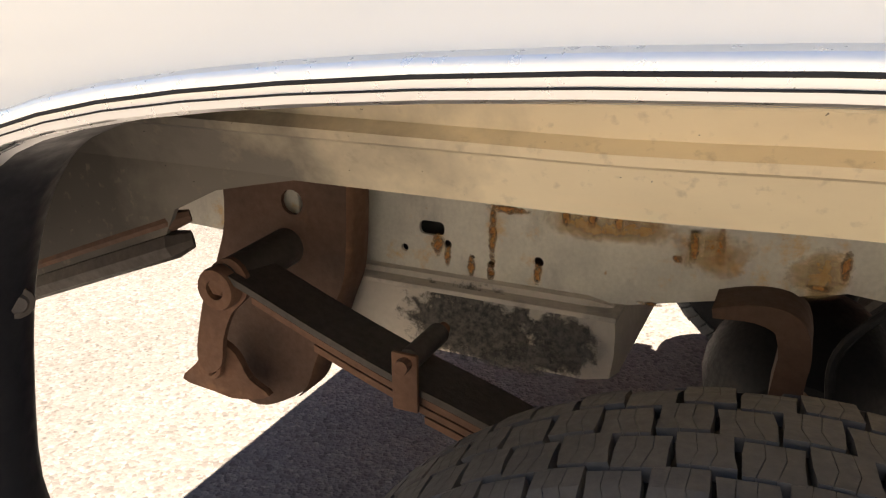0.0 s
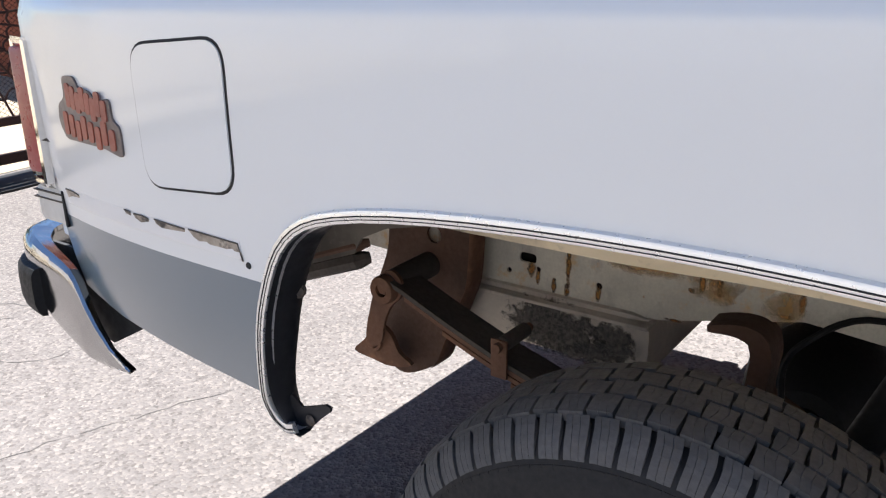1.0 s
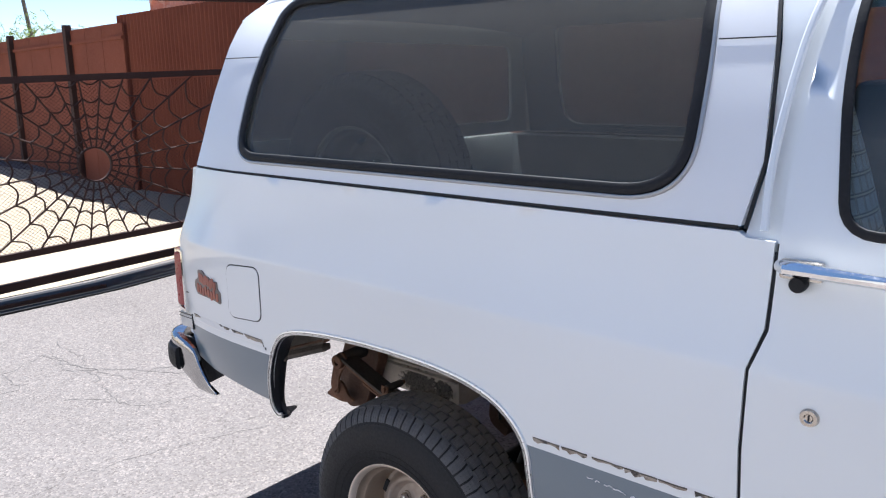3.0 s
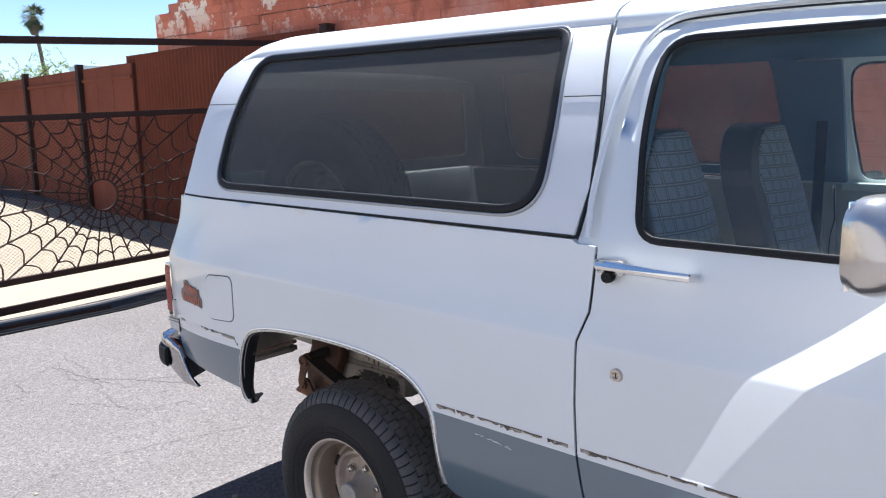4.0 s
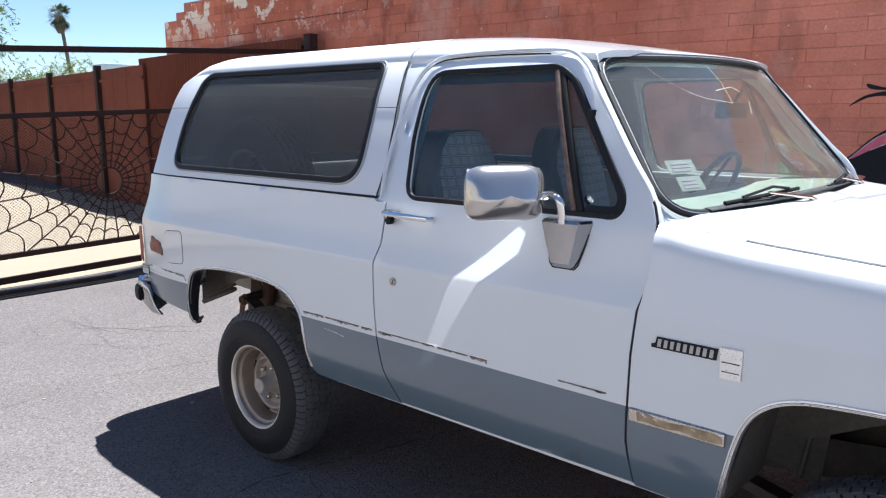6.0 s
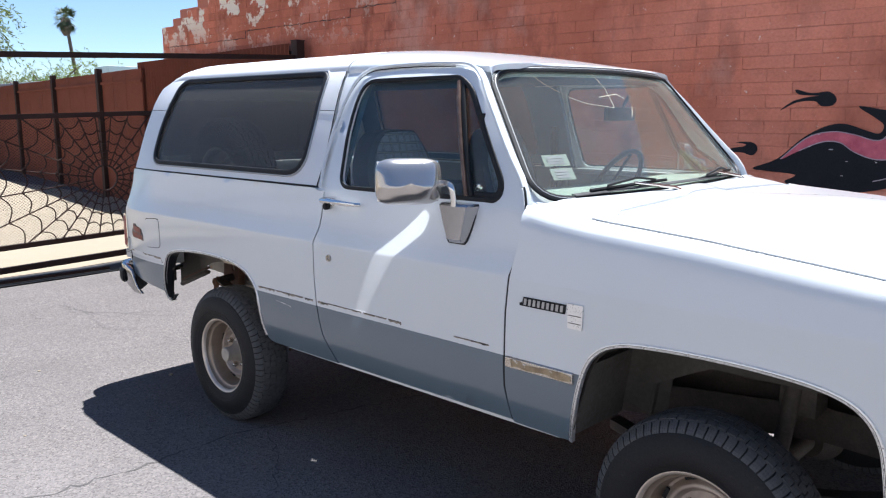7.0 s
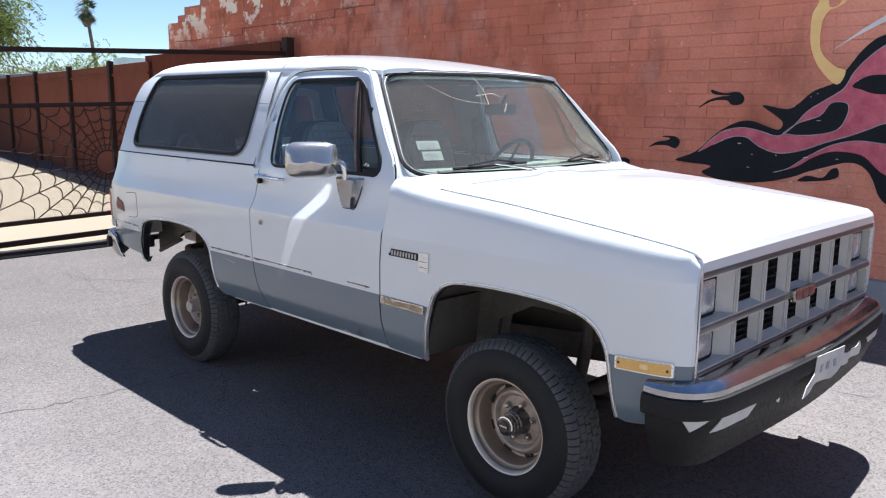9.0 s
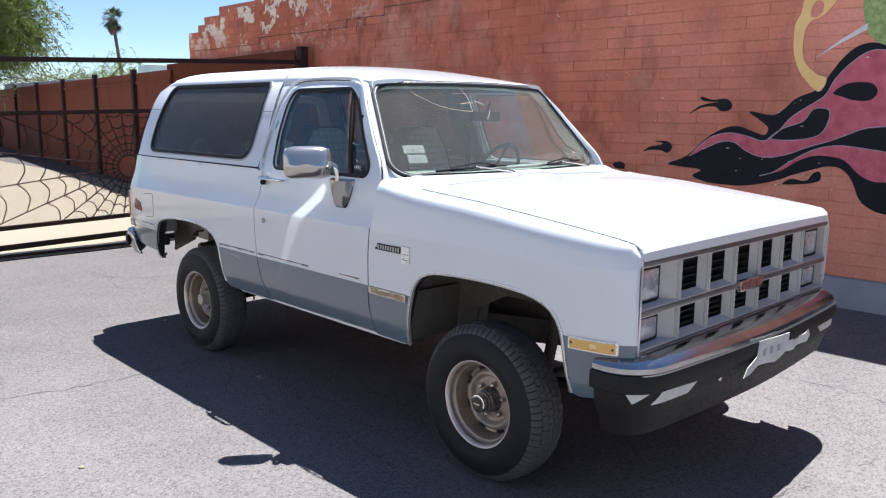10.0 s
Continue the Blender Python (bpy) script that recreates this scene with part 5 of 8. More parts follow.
    part("shock_tower", add(geo(), *box(2.80, 2.92, *sorted((s * 0.40, s * 0.52)), 0.68, 0.90, 0.01)), DARKSTEEL, truck)
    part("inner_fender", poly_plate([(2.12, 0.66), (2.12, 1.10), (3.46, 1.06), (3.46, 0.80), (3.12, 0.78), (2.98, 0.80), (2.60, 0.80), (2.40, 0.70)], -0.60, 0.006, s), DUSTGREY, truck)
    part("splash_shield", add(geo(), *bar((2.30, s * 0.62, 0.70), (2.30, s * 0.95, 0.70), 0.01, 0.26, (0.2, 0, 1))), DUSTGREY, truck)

part("fuel_tank", add(geo(), *box(-0.60, -0.195, -0.402, 0.32, 0.496, 0.618, 0.045)), TANK, truck, "dusty steel fuel tank with dark oily patches")
for x0, x1, z0, z1 in ((-0.485, -0.275, 0.500, 0.612), (-0.315, -0.215, 0.505, 0.598), (-0.42, -0.24, 0.498, 0.560)):
    part("oil_patch", sheet([(x0, z0), (x1, z0), (x1, z1), (x0, z1)], lambda x, z: (x, -0.4026 - 0.0003 * (x1 - x0), z), step=0.05, off=(0, 0, 0)), OILPATCH, truck, "dark oily patch on the tank", smooth=False)
part("tank_flange", add(geo(), *box(-0.61, -0.20, -0.415, 0.33, 0.594, 0.601, 0.003)), TANK, truck)
g = add(geo(), *cyl((0, -0.72, HUB_Z), (0, 0.72, HUB_Z), 0.042, 20))
add(g, *lathe([(0.0, -0.16), (0.07, -0.15), (0.13, -0.08), (0.145, 0.0), (0.13, 0.08), (0.07, 0.15), (0.0, 0.16)], 24, Matrix.Translation((0, 0.0, HUB_Z))))
part("rear_axle", g, RUBBER, truck, "greasy black axle housing")
g = add(geo(), *cyl((AXLE_F, -0.72, HUB_Z), (AXLE_F, 0.72, HUB_Z), 0.04, 20))
add(g, *lathe([(0.0, -0.13), (0.07, -0.12), (0.12, 0.0), (0.07, 0.12), (0.0, 0.13)], 24, Matrix.Translation((AXLE_F, 0.2, HUB_Z))))
part("front_axle", g, DARKSTEEL, truck)
part("drive_shaft", add(geo(), *cyl((0.15, 0, 0.40), (1.3, 0.05, 0.48), 0.032, 14)), DARKSTEEL, truck)
part("transmission", add(geo(), *box(1.2, 2.3, -0.2, 0.2, 0.42, 0.66, 0.04)), DARKSTEEL, truck)
part("engine", add(geo(), *box(2.2, 3.1, -0.3, 0.3, 0.55, 1.0, 0.05)), DARKSTEEL, truck)
part("radiator", add(geo(), *box(3.28, 3.36, -0.55, 0.55, 0.62, 1.08, 0.01)), SEAM, truck)
part("exhaust_pipe", add(geo(), *tube(smooth_line([(1.6, 0.3, 0.42), (0.6, 0.32, 0.42), (0.2, 0.34, 0.52), (-0.2, 0.42, 0.52), (-0.7, 0.5, 0.5), (-0.95, 0.55, 0.48)], 5), 0.028, 12)), RUST, truck)
part("cross_member", add(geo(), *box(-0.92, -0.84, -0.36, 0.36, 0.62, 0.74, 0.006)), FRAME, truck)

# ---------------------------------------------------------------- wheels
def flat_foot(g):
    """Presses the tyre flat where it stands."""
    for v in g[0]:
        v.z = max(v.z, -HUB_Z + 0.001)
    return g


HUBEND = surface("dusty_hub_end", (0.46, 0.43, 0.38), 0.4, 0.4, dark=(0.28, 0.25, 0.21), large=20, fine=120, amount=0.5, bump=0.05)
DIMHUB = surface("dark_hub_metal", (0.20, 0.19, 0.18), 0.3, 0.8, dark=(0.08, 0.07, 0.065), large=14, fine=120, amount=0.6, grit=0.2, bump=0.04)
DISC = surface("brown_tarnished_disc", (0.50, 0.43, 0.37), 0.42, 0.5, dark=(0.24, 0.18, 0.135), large=12, fine=90, amount=0.7, grit=0.15, bump=0.0, rvar=0.03)


DISH = surface("brown_wheel_dish", (0.36, 0.29, 0.225), 0.36, 0.55, dark=(0.17, 0.125, 0.09), large=6, fine=90, amount=0.6, grit=0.12, bump=0.0, rvar=0.03, spots=(0.09, 0.06, 0.04), spot_scale=30, spot_range=(0.66, 0.72))


def make_wheel(front):
    """A wheel round the local origin, outer face towards -y."""
    w = new("wheel")
    RIM = 0.198
    prof = [(RIM - 0.004, -0.085), (RIM + 0.006, -0.098), (0.235, -0.108), (0.265, -0.112), (0.295, -0.107), (0.318, -0.096), (0.338, -0.080),
            (0.352, -0.05), (0.355, 0.0), (0.352, 0.05), (0.338, 0.080), (0.318, 0.096), (0.295, 0.107), (0.265, 0.112), (0.235, 0.112), (RIM + 0.006, 0.098), (RIM - 0.004, 0.085)]
    prof = [tuple(p)[:2] for p in smooth_line([(r + (0.005 if r > 0.3 else 0.0), y * (1.03 if y < 0 else 0.96) * (1.06 if front and y < 0 and r > 0.23 else 1.0), 0) for r, y in prof], 3)]
    part("tyre", flat_foot(add(geo(), *lathe(prof, 72))), TYRE, w, "worn black all-terrain tyre")
    # fine rings on the sidewall
    g = geo()
    for r, y in ((0.226, -0.1085), (0.246, -0.1130), (0.300, -0.1065), (0.305, -0.1048)):
        add(g, *lathe([(r - 0.0022, y + 0.003), (r, y - 0.0016), (r + 0.0022, y + 0.003)], 72))
    part("sidewall_rib", g, TYRE, w)
    # tread: four rows of blocks between two shoulder rows that wrap over the edge; thin slanted sipes cut each block
    g = geo()
    n = 70
    span = 2 * math.pi / n
    crown = lambda y: 0.369 - 0.0030 * (abs(y) / 0.06) ** 2 - 4.2 * max(0.0, abs(y) - 0.055) ** 1.6
    shoulder = [(0.0695, 0.3600, 0.012), (0.080, 0.3535, 0.012), (0.0885, 0.3450, 0.012), (0.0940, 0.3360, 0.010), (0.0975, 0.3275, 0.006), (0.0990, 0.3215, 0.002)]
    rows = [[(y0 + (y1 - y0) * t, crown(y0 + (y1 - y0) * t), 0.012) for t in (0.0, 0.5, 1.0)] for y0, y1 in ((-0.0655, -0.0360), (-0.0325, -0.0020), (0.0020, 0.0325), (0.0360, 0.0655))]
    rows = [[(-y, r, d) for y, r, d in shoulder]] + rows + [shoulder]
    swell = lambda y: y * (1.0 + (0.05 * min(1.0, max(0.0, (-y - 0.08) / 0.015)) if front else 0.0))

    def wave(y, a):
        """Where the cross groove runs at a distance y from the middle of the tread."""
        return span * (a + 0.10 * math.sin(y * 90) + 3.0 * max(-0.075, min(0.075, y)))

    for ri, row in enumerate(rows):
        outer = ri in (0, 5)
        cuts = ((0.085, 0.345), (0.360, 0.620), (0.635, 0.895)) if outer else ((0.055, 0.345), (0.357, 0.643), (0.655, 0.945))
        for k in range(n):
            kink = 0.0026 * (1 if k % 2 else -1)
            for q, (f0, f1) in enumerate(cuts):
                top, bot = [], []
                for i, (y, r, depth) in enumerate(row):
                    t = i / (len(row) - 1)
                    bend = 0.10 * (t - 0.5) * (1 if ri % 2 else -1)
                    step = 0.05 * (1 if (i == 1) == (ri % 2 == 0) else -1) if not outer else 0.0
                    e0 = f0 + (bend if q else step)
                    e1 = f1 + (bend if q < 2 else step)
                    if (i == 0 and ri > 0) or (i == len(row) - 1 and not outer):
                        y += kink
                    for f in (e0, e1):
                        a = wave(y, k + f + 0.24 * (ri % 2))
                        top.append(Vector((r * math.cos(a), swell(y), r * math.sin(a))))
                        bot.append(Vector(((r - depth) * math.cos(a), swell(y) * (0.93 if outer and i > 1 else 1.0), (r - depth) * math.sin(a))))
                m = len(row)
                fs = [(2 * i, 2 * i + 1, 2 * i + 3, 2 * i + 2) for i in range(m - 1)]
                fs += [(2 * i, 2 * i + 2, 2 * m + 2 * i + 2, 2 * m + 2 * i) for i in range(m - 1)] + [(2 * i + 1, 2 * m + 1 + 2 * i, 2 * m + 3 + 2 * i, 2 * i + 3) for i in range(m - 1)]
                fs += [(0, 2 * m, 2 * m + 1, 1), (2 * m - 2, 2 * m - 1, 4 * m - 1, 4 * m - 2)]
                add(g, top + bot, fs)
    tagged(part("tread", flat_foot(g), TREAD, w, "dusty grey tread blocks", smooth=False), kind="stuff")
    # band of small raised pads below the shoulder
    g = geo()
    for k in range(2 * n):
        a0, a1 = span * (0.5 * k + 0.03), span * (0.5 * k + 0.46)
        v = [Vector((r * math.cos(a), swell(y), r * math.sin(a))) for a in (a0, a1) for r, y in ((0.3195, -0.0985), (0.3185, -0.1018), (0.3105, -0.1045), (0.3095, -0.1015))]
        add(g, v, [(0, 1, 5, 4), (1, 2, 6, 5), (2, 3, 7, 6), (0, 3, 2, 1), (4, 5, 6, 7)])
    tagged(part("sidewall_pad", flat_foot(g), TYRE, w, smooth=False), kind="stuff")
    # rim
    prof = [(0.204, -0.088), (0.208, -0.096), (0.204, -0.1), (0.197, -0.098), (0.190, -0.088), (0.186, -0.070), (0.178, -0.062), (0.172, -0.058), (0.166, -0.035), (0.162, -0.005), (0.158, 0.006)]
    prof = [tuple(p)[:2] for p in smooth_line([(r, y, 0) for r, y in prof], 3)]
    part("rim", add(geo(), *lathe(prof[:14], 64)), WHEEL, w, "tarnished steel rally rim")
    part("rim_dish", add(geo(), *lathe(prof[13:], 64)), DISH, w, "deep brown-grey dish of the rim")
    part("barrel", add(geo(), *lathe([(0.19, -0.06), (0.19, 0.09), (0.204, 0.1)], 48)), DARKSTEEL, w)
    disc = [(0.158, 0.006), (0.150, 0.008), (0.146, 0.002), (0.135, -0.012), (0.125, -0.016), (0.118, -0.012), (0.108, 0.004), (0.098, 0.008), (0.06, 0.004), (0.05, 0.0)]
    disc = [tuple(p)[:2] for p in smooth_line([(r, y, 0) for r, y in disc], 2)]
    part("disc", add(geo(), *lathe(disc, 64)), DISC, w, "dished steel wheel disc")
    for k in range(8):
        a = 2 * math.pi * (k + 0.5) / 8
        m = Matrix.Rotation(-a, 4, "Y") @ Matrix.Translation((0.1505, 0.002, 0))
        part("slot", add(geo(), *box(-0.008, 0.008, -0.004, 0.004, -0.021, 0.021, 0.003, m)), SEAM, w, "dark slot")
    for k in range(6):
        a = 2 * math.pi * (k + 0.25) / 6
        m = Matrix.Translation((0.078 * math.cos(a), -0.002, 0.078 * math.sin(a)))
        g = add(geo(), *lathe([(0.0, -0.020), (0.007, -0.020), (0.0115, -0.016), (0.0115, 0.006)], 6, m))
        add(g, *lathe([(0.0155, -0.001), (0.0165, 0.004)], 16, m))
        part("lug_nut", g, OLDCHROME, w, smooth=False)
    if front:
        hub = [(0.0, -0.092), (0.034, -0.092), (0.039, -0.089), (0.042, -0.082), (0.042, -0.068), (0.039, -0.066), (0.039, -0.060), (0.046, -0.057), (0.047, -0.046), (0.052, -0.043), (0.056, -0.03), (0.058, 0.0), (0.062, 0.005)]
        part("locking_hub", add(geo(), *lathe(hub, 40)), DIMHUB, w, "dark tarnished locking hub")
        part("hub_ring", add(geo(), *lathe([(0.036, -0.0925), (0.041, -0.0905), (0.0435, -0.083), (0.0435, -0.076), (0.041, -0.074)], 40)), CHROME, w, "bright hub ring")
        part("dial", add(geo(), *lathe([(0.0, -0.098), (0.024, -0.098), (0.027, -0.092)], 24)), DARKSTEEL, w)
        part("dial_grip", add(geo(), *box(-0.02, 0.02, -0.102, -0.096, -0.005, 0.005, 0.0015)), OLDCHROME, w)
    else:
        hub = [(0.0, -0.079), (0.034, -0.079), (0.038, -0.075), (0.039, -0.064), (0.036, -0.060), (0.041, -0.03), (0.05, -0.012), (0.056, 0.0), (0.060, 0.005)]
        part("hub_cap", add(geo(), *lathe(hub, 40)), HUBEND, w, "plain round hub end")
    return w


for name_front, x in ((False, 0.0), (True, AXLE_F)):
    w = make_wheel(name_front)
    w.parent = truck
    w.location = (x, -0.812, HUB_Z)
    c = copy_thing(w, Matrix.Translation((x, 0.812, HUB_Z)) @ Matrix.Rotation(math.pi, 4, "Z"))
    c.parent = truck

# ---------------------------------------------------------------- front end
GX = 3.503
BARTRIM = surface("dull_bar_trim", (0.20, 0.20, 0.205), 0.32, 0.7, dark=(0.12, 0.12, 0.12), large=8, fine=140, amount=0.4, grit=0.15, bump=0.0, rvar=0.03)
DULLCHROME = surface("dusty_chrome", (0.50, 0.50, 0.51), 0.17, 1.0, dark=(0.13, 0.128, 0.13), large=7, fine=140, amount=0.5, grit=0.25, bump=0.02, rvar=0.06)
FADEDRED = surface("faded_badge_red", (0.30, 0.10, 0.09), 0.5, 0.2, dark=(0.16, 0.07, 0.065), large=20, fine=120, amount=0.8, bump=0.1)
PALEGREY = surface("pale_worn_paint", (0.6, 0.59, 0.56), 0.5, dark=(0.4, 0.39, 0.37), large=12, fine=90, amount=0.6, bump=0.1)
grille = part("grille", add(geo(), *box(GX - 0.11, GX - 0.10, -0.86, 0.86, 0.77, 1.12)), SEAM, truck, "dark backing behind the grille")
for z0, z1, lab in ((1.102, 1.134, "top_bar"), (0.910, 0.944, "middle_bar"), (0.766, 0.786, "bottom_bar")):
    part(lab, add(geo(), *box(GX - 0.018, GX + 0.002, -0.872, 0.872, z0, z1, 0.004)), GRILLE, grille, "grey plastic grille bar")
    part("bar_trim", add(geo(), *box(GX, GX + 0.006, -0.872, 0.872, z0 + 0.006, z1 - 0.006, 0.002)), BARTRIM, grille, "thin dusty chrome edge")
for y in (-0.874, 0.874):
    part("end_trim", add(geo(), *box(GX - 0.06, GX + 0.006, y - 0.005, y + 0.005, 0.767, 1.134, 0.002)), ALU, grille, "bright grille surround")
DIV = (-0.590, -0.354, -0.118, 0.118, 0.354, 0.590)
ROWS_Z = ((0.786, 0.910), (0.944, 1.102))


def funnel(y0, y1, z0, z1, dy0, dy1, dz0, dz1, depth):
    """A tapering cell from a front opening to a smaller one behind."""
    g = geo()
    g[0] = [Vector((GX - 0.004, y0, z0)), Vector((GX - 0.004, y1, z0)), Vector((GX - 0.004, y1, z1)), Vector((GX - 0.004, y0, z1)),
            Vector((GX - depth, y0 + dy0, z0 + dz0)), Vector((GX - depth, y1 - dy1, z0 + dz0)), Vector((GX - depth, y1 - dy1, z1 - dz1)), Vector((GX - depth, y0 + dy0, z1 - dz1))]
    g[1] = [(i, (i + 1) % 4, 4 + (i + 1) % 4, 4 + i) for i in range(4)]
    return g


for y in DIV:
    for z0, z1 in ROWS_Z:
        part("divider", add(geo(), *box(GX - 0.02, GX, y - 0.016, y + 0.016, z0, z1, 0.003)), GRILLE, grille, "grey plastic divider")
        part("divider_trim", add(geo(), *box(GX - 0.001, GX + 0.004, y - 0.007, y + 0.007, z0, z1, 0.001)), GRILLE, grille)
for a, b in zip(DIV, DIV[1:]):
    for z0, z1 in ROWS_Z:
        part("cell", funnel(a + 0.014, b - 0.014, z0, z1, 0.024, 0.024, 0.016, 0.008, 0.036), GRILLE, grille, "pale grey tapering grille cell", smooth=False)
        for k in range(4):
            z = z0 + 0.016 + (z1 - z0 - 0.024) * (k + 0.6) / 4
            part("slat", add(geo(), *box(GX - 0.072, GX - 0.040, a + 0.036, b - 0.036, z - 0.0035, z + 0.0035, 0.001)), BLACK, grille, smooth=False)
for sgn in (-1, 1):
    for z0, z1 in ROWS_Z:
        y0, y1 = sorted((sgn * 0.604, sgn * 0.866))
        g = funnel(y0, y1, z0, z1, 0.010 if sgn < 0 else 0.090, 0.090 if sgn < 0 else 0.010, 0.012, 0.012, 0.060)
        part("headlight_bay", g, GRILLE, grille, "pale grey headlamp bay", smooth=False)
        part("headlight_bezel", add(geo(), *box(GX - 0.075, GX - 0.062, y0, y1, z0, z1, 0.001)), BLACK, grille)
        ya, yb = sorted((sgn * 0.698, sgn * 0.838))
        part("headlight", add(geo(), *box(GX - 0.075, GX - 0.028, ya, yb, z0 + 0.018, z1 - 0.018, 0.014)), LAMP, grille, "clear rectangular sealed-beam headlamp")
        rim = [(GX - 0.040, ya - 0.002, z0 + 0.013), (GX - 0.040, yb + 0.002, z0 + 0.013), (GX - 0.040, yb + 0.002, z1 - 0.013), (GX - 0.040, ya - 0.002, z1 - 0.013)]
        g = geo()
        for p, q in zip(rim, rim[1:] + rim[:1]):
            add(g, *bar(p, q, 0.02, 0.012, (1, 0, 0)))
        part("lamp_retainer", g, BLACK, grille, smooth=False)
part("filler_panel", add(geo(), *box(GX - 0.05, GX + 0.02, -0.87, 0.87, 0.746, 0.766, 0.004)), GRILLE, grille, "grey filler panel above the bumper")
# the maker's badge is a plain red block with a bright rim
part("badge_block", add(geo(), *box(GX + 0.004, GX + 0.026, -0.105, 0.105, 0.900, 0.950, 0.004)), OLDCHROME, grille, "plain badge block")
for k in range(3):
    y = -0.068 + 0.068 * k
    part("badge_bar", add(geo(), *box(GX + 0.024, GX + 0.030, y - 0.027, y + 0.027, 0.910, 0.941, 0.003)), FADEDRED, grille, "faded red badge bar")


# bumpers: a section swept along the plan
def swept(plan, sec, closed=True):
    """plan: (x, y, outward x, outward y); sec: (outward, up)."""
    g = geo()
    n = len(sec)
    for x, y, ox, oy in plan:
        g[0].extend([Vector((x + ox * a, y + oy * a, b)) for a, b in sec])
    for i in range(len(plan) - 1):
        for k in range(n if closed else n - 1):
            l = (k + 1) % n
            g[1].append((i * n + k, (i + 1) * n + k, (i + 1) * n + l, i * n + l))
    if closed:
        g[1].append(tuple(range(n)))
        g[1].append(tuple(range((len(plan) - 1) * n, len(plan) * n))[::-1])
    return g


def plan_of(points, per=5):
    pts = smooth_line([(x, y, 0) for x, y in points], per)
    out = []
    for i, p in enumerate(pts):
        d = (pts[min(i + 1, len(pts) - 1)] - pts[max(i - 1, 0)]).normalized()
        out.append((p.x, p.y, d.y, -d.x))
    return out


half = [(3.375, -0.982), (3.44, -0.984), (3.505, -0.962), (3.555, -0.915), (3.588, -0.84), (3.603, -0.7), (3.620, -0.45), (3.632, -0.2), (3.636, 0.0)]
front_plan = plan_of(half + [(x, -y) for x, y in half[-2::-1]])
bump_sec = [(-0.125, 0.768), (-0.09, 0.768), (-0.05, 0.764), (-0.014, 0.748), (-0.002, 0.735), (0.0, 0.71), (0.0, 0.65), (-0.006, 0.636), (-0.02, 0.630), (-0.03, 0.632), (-0.014, 0.65), (-0.012, 0.72), (-0.03, 0.738), (-0.125, 0.756)]
fb = part("front_bumper", swept(front_plan, bump_sec), DULLCHROME, truck, "chrome front bumper, scuffed and dusty")
part("rub_strip", swept(front_plan, [(-0.002, 0.716), (0.010, 0.710), (0.013, 0.69), (0.013, 0.66), (0.010, 0.644), (-0.004, 0.636)], True), RUBBER, fb, "wide black rubber strip")
# upper part is the lower bumper face, its dark reflection painted as black
low_sec = [(-0.004, 0.648), (-0.008, 0.60), (-0.018, 0.555), (-0.030, 0.535), (-0.045, 0.49), (-0.058, 0.455), (-0.068, 0.455), (-0.05, 0.54), (-0.030, 0.64)]
part("air_dam", swept(front_plan[1:-1], low_sec), BLACK, fb, "black textured plastic air dam, with dark reflection painted above it")


def bumper_face(y, z, d):
    """A point on the lower face of the bumper."""
    k = min(range(len(front_plan)), key=lambda i: abs(front_plan[i][1] - y))
    near = sorted(range(len(front_plan)), key=lambda i: abs(front_plan[i][1] - y))[:2]
    (xa, ya, oxa, oya), (xb, yb, oxb, oyb) = (front_plan[i] for i in near)
    t = 0.0 if abs(yb - ya) < 1e-6 else (y - ya) / (yb - ya)
    ox, oy = oxa + (oxb - oxa) * t, oya + (oyb - oya) * t
    o = float(np.interp(z, [0.535, 0.555, 0.60, 0.648], [-0.030, -0.018, -0.008, -0.004])) + d
    return Vector((xa + (xb - xa) * t + ox * o, y + oy * o, z))


for sgn in (-1, 1):
    for quad in ([(-0.82, 0.640), (-0.60, 0.632), (-0.655, 0.595), (-0.875, 0.592)], [(-0.958, 0.642), (-0.885, 0.638), (-0.940, 0.60)]):
        part("bumper_insert", sheet([(sgn * -y, z) for y, z in quad], lambda y, z: bumper_face(y, z, 0.004), step=0.03, off=(-0.003, 0, 0)), PALEGREY, fb, "pale grey lamp opening in the bumper")
# crumpled plate hanging askew; its writing is worn to plain bars
plate_fn = lambda y, z: (3.657 + 0.012 * math.sin(16 * y) * (0.73 - z) / 0.13, y, z)
plate = part("number_plate", sheet([(-0.165, 0.718), (0.0, 0.708), (0.136, 0.702), (0.115, 0.662), (0.075, 0.622), (0.0, 0.592), (-0.17, 0.606), (-0.322, 0.592), (-0.285, 0.628), (-0.17, 0.652)], plate_fn, step=0.03, off=(-0.003, 0, 0)), PALEGREY, fb, "bent pale number plate hanging askew")
for k in range(3):
    part("plate_bar", sheet([(-0.11 + 0.06 * k, 0.64), (-0.085 + 0.06 * k, 0.64), (-0.085 + 0.06 * k, 0.672), (-0.11 + 0.06 * k, 0.672)], lambda y, z: Vector(plate_fn(y, z)) + Vector((0.002, 0, 0)), step=0.03, off=(-0.001, 0, 0)), KERB, fb)
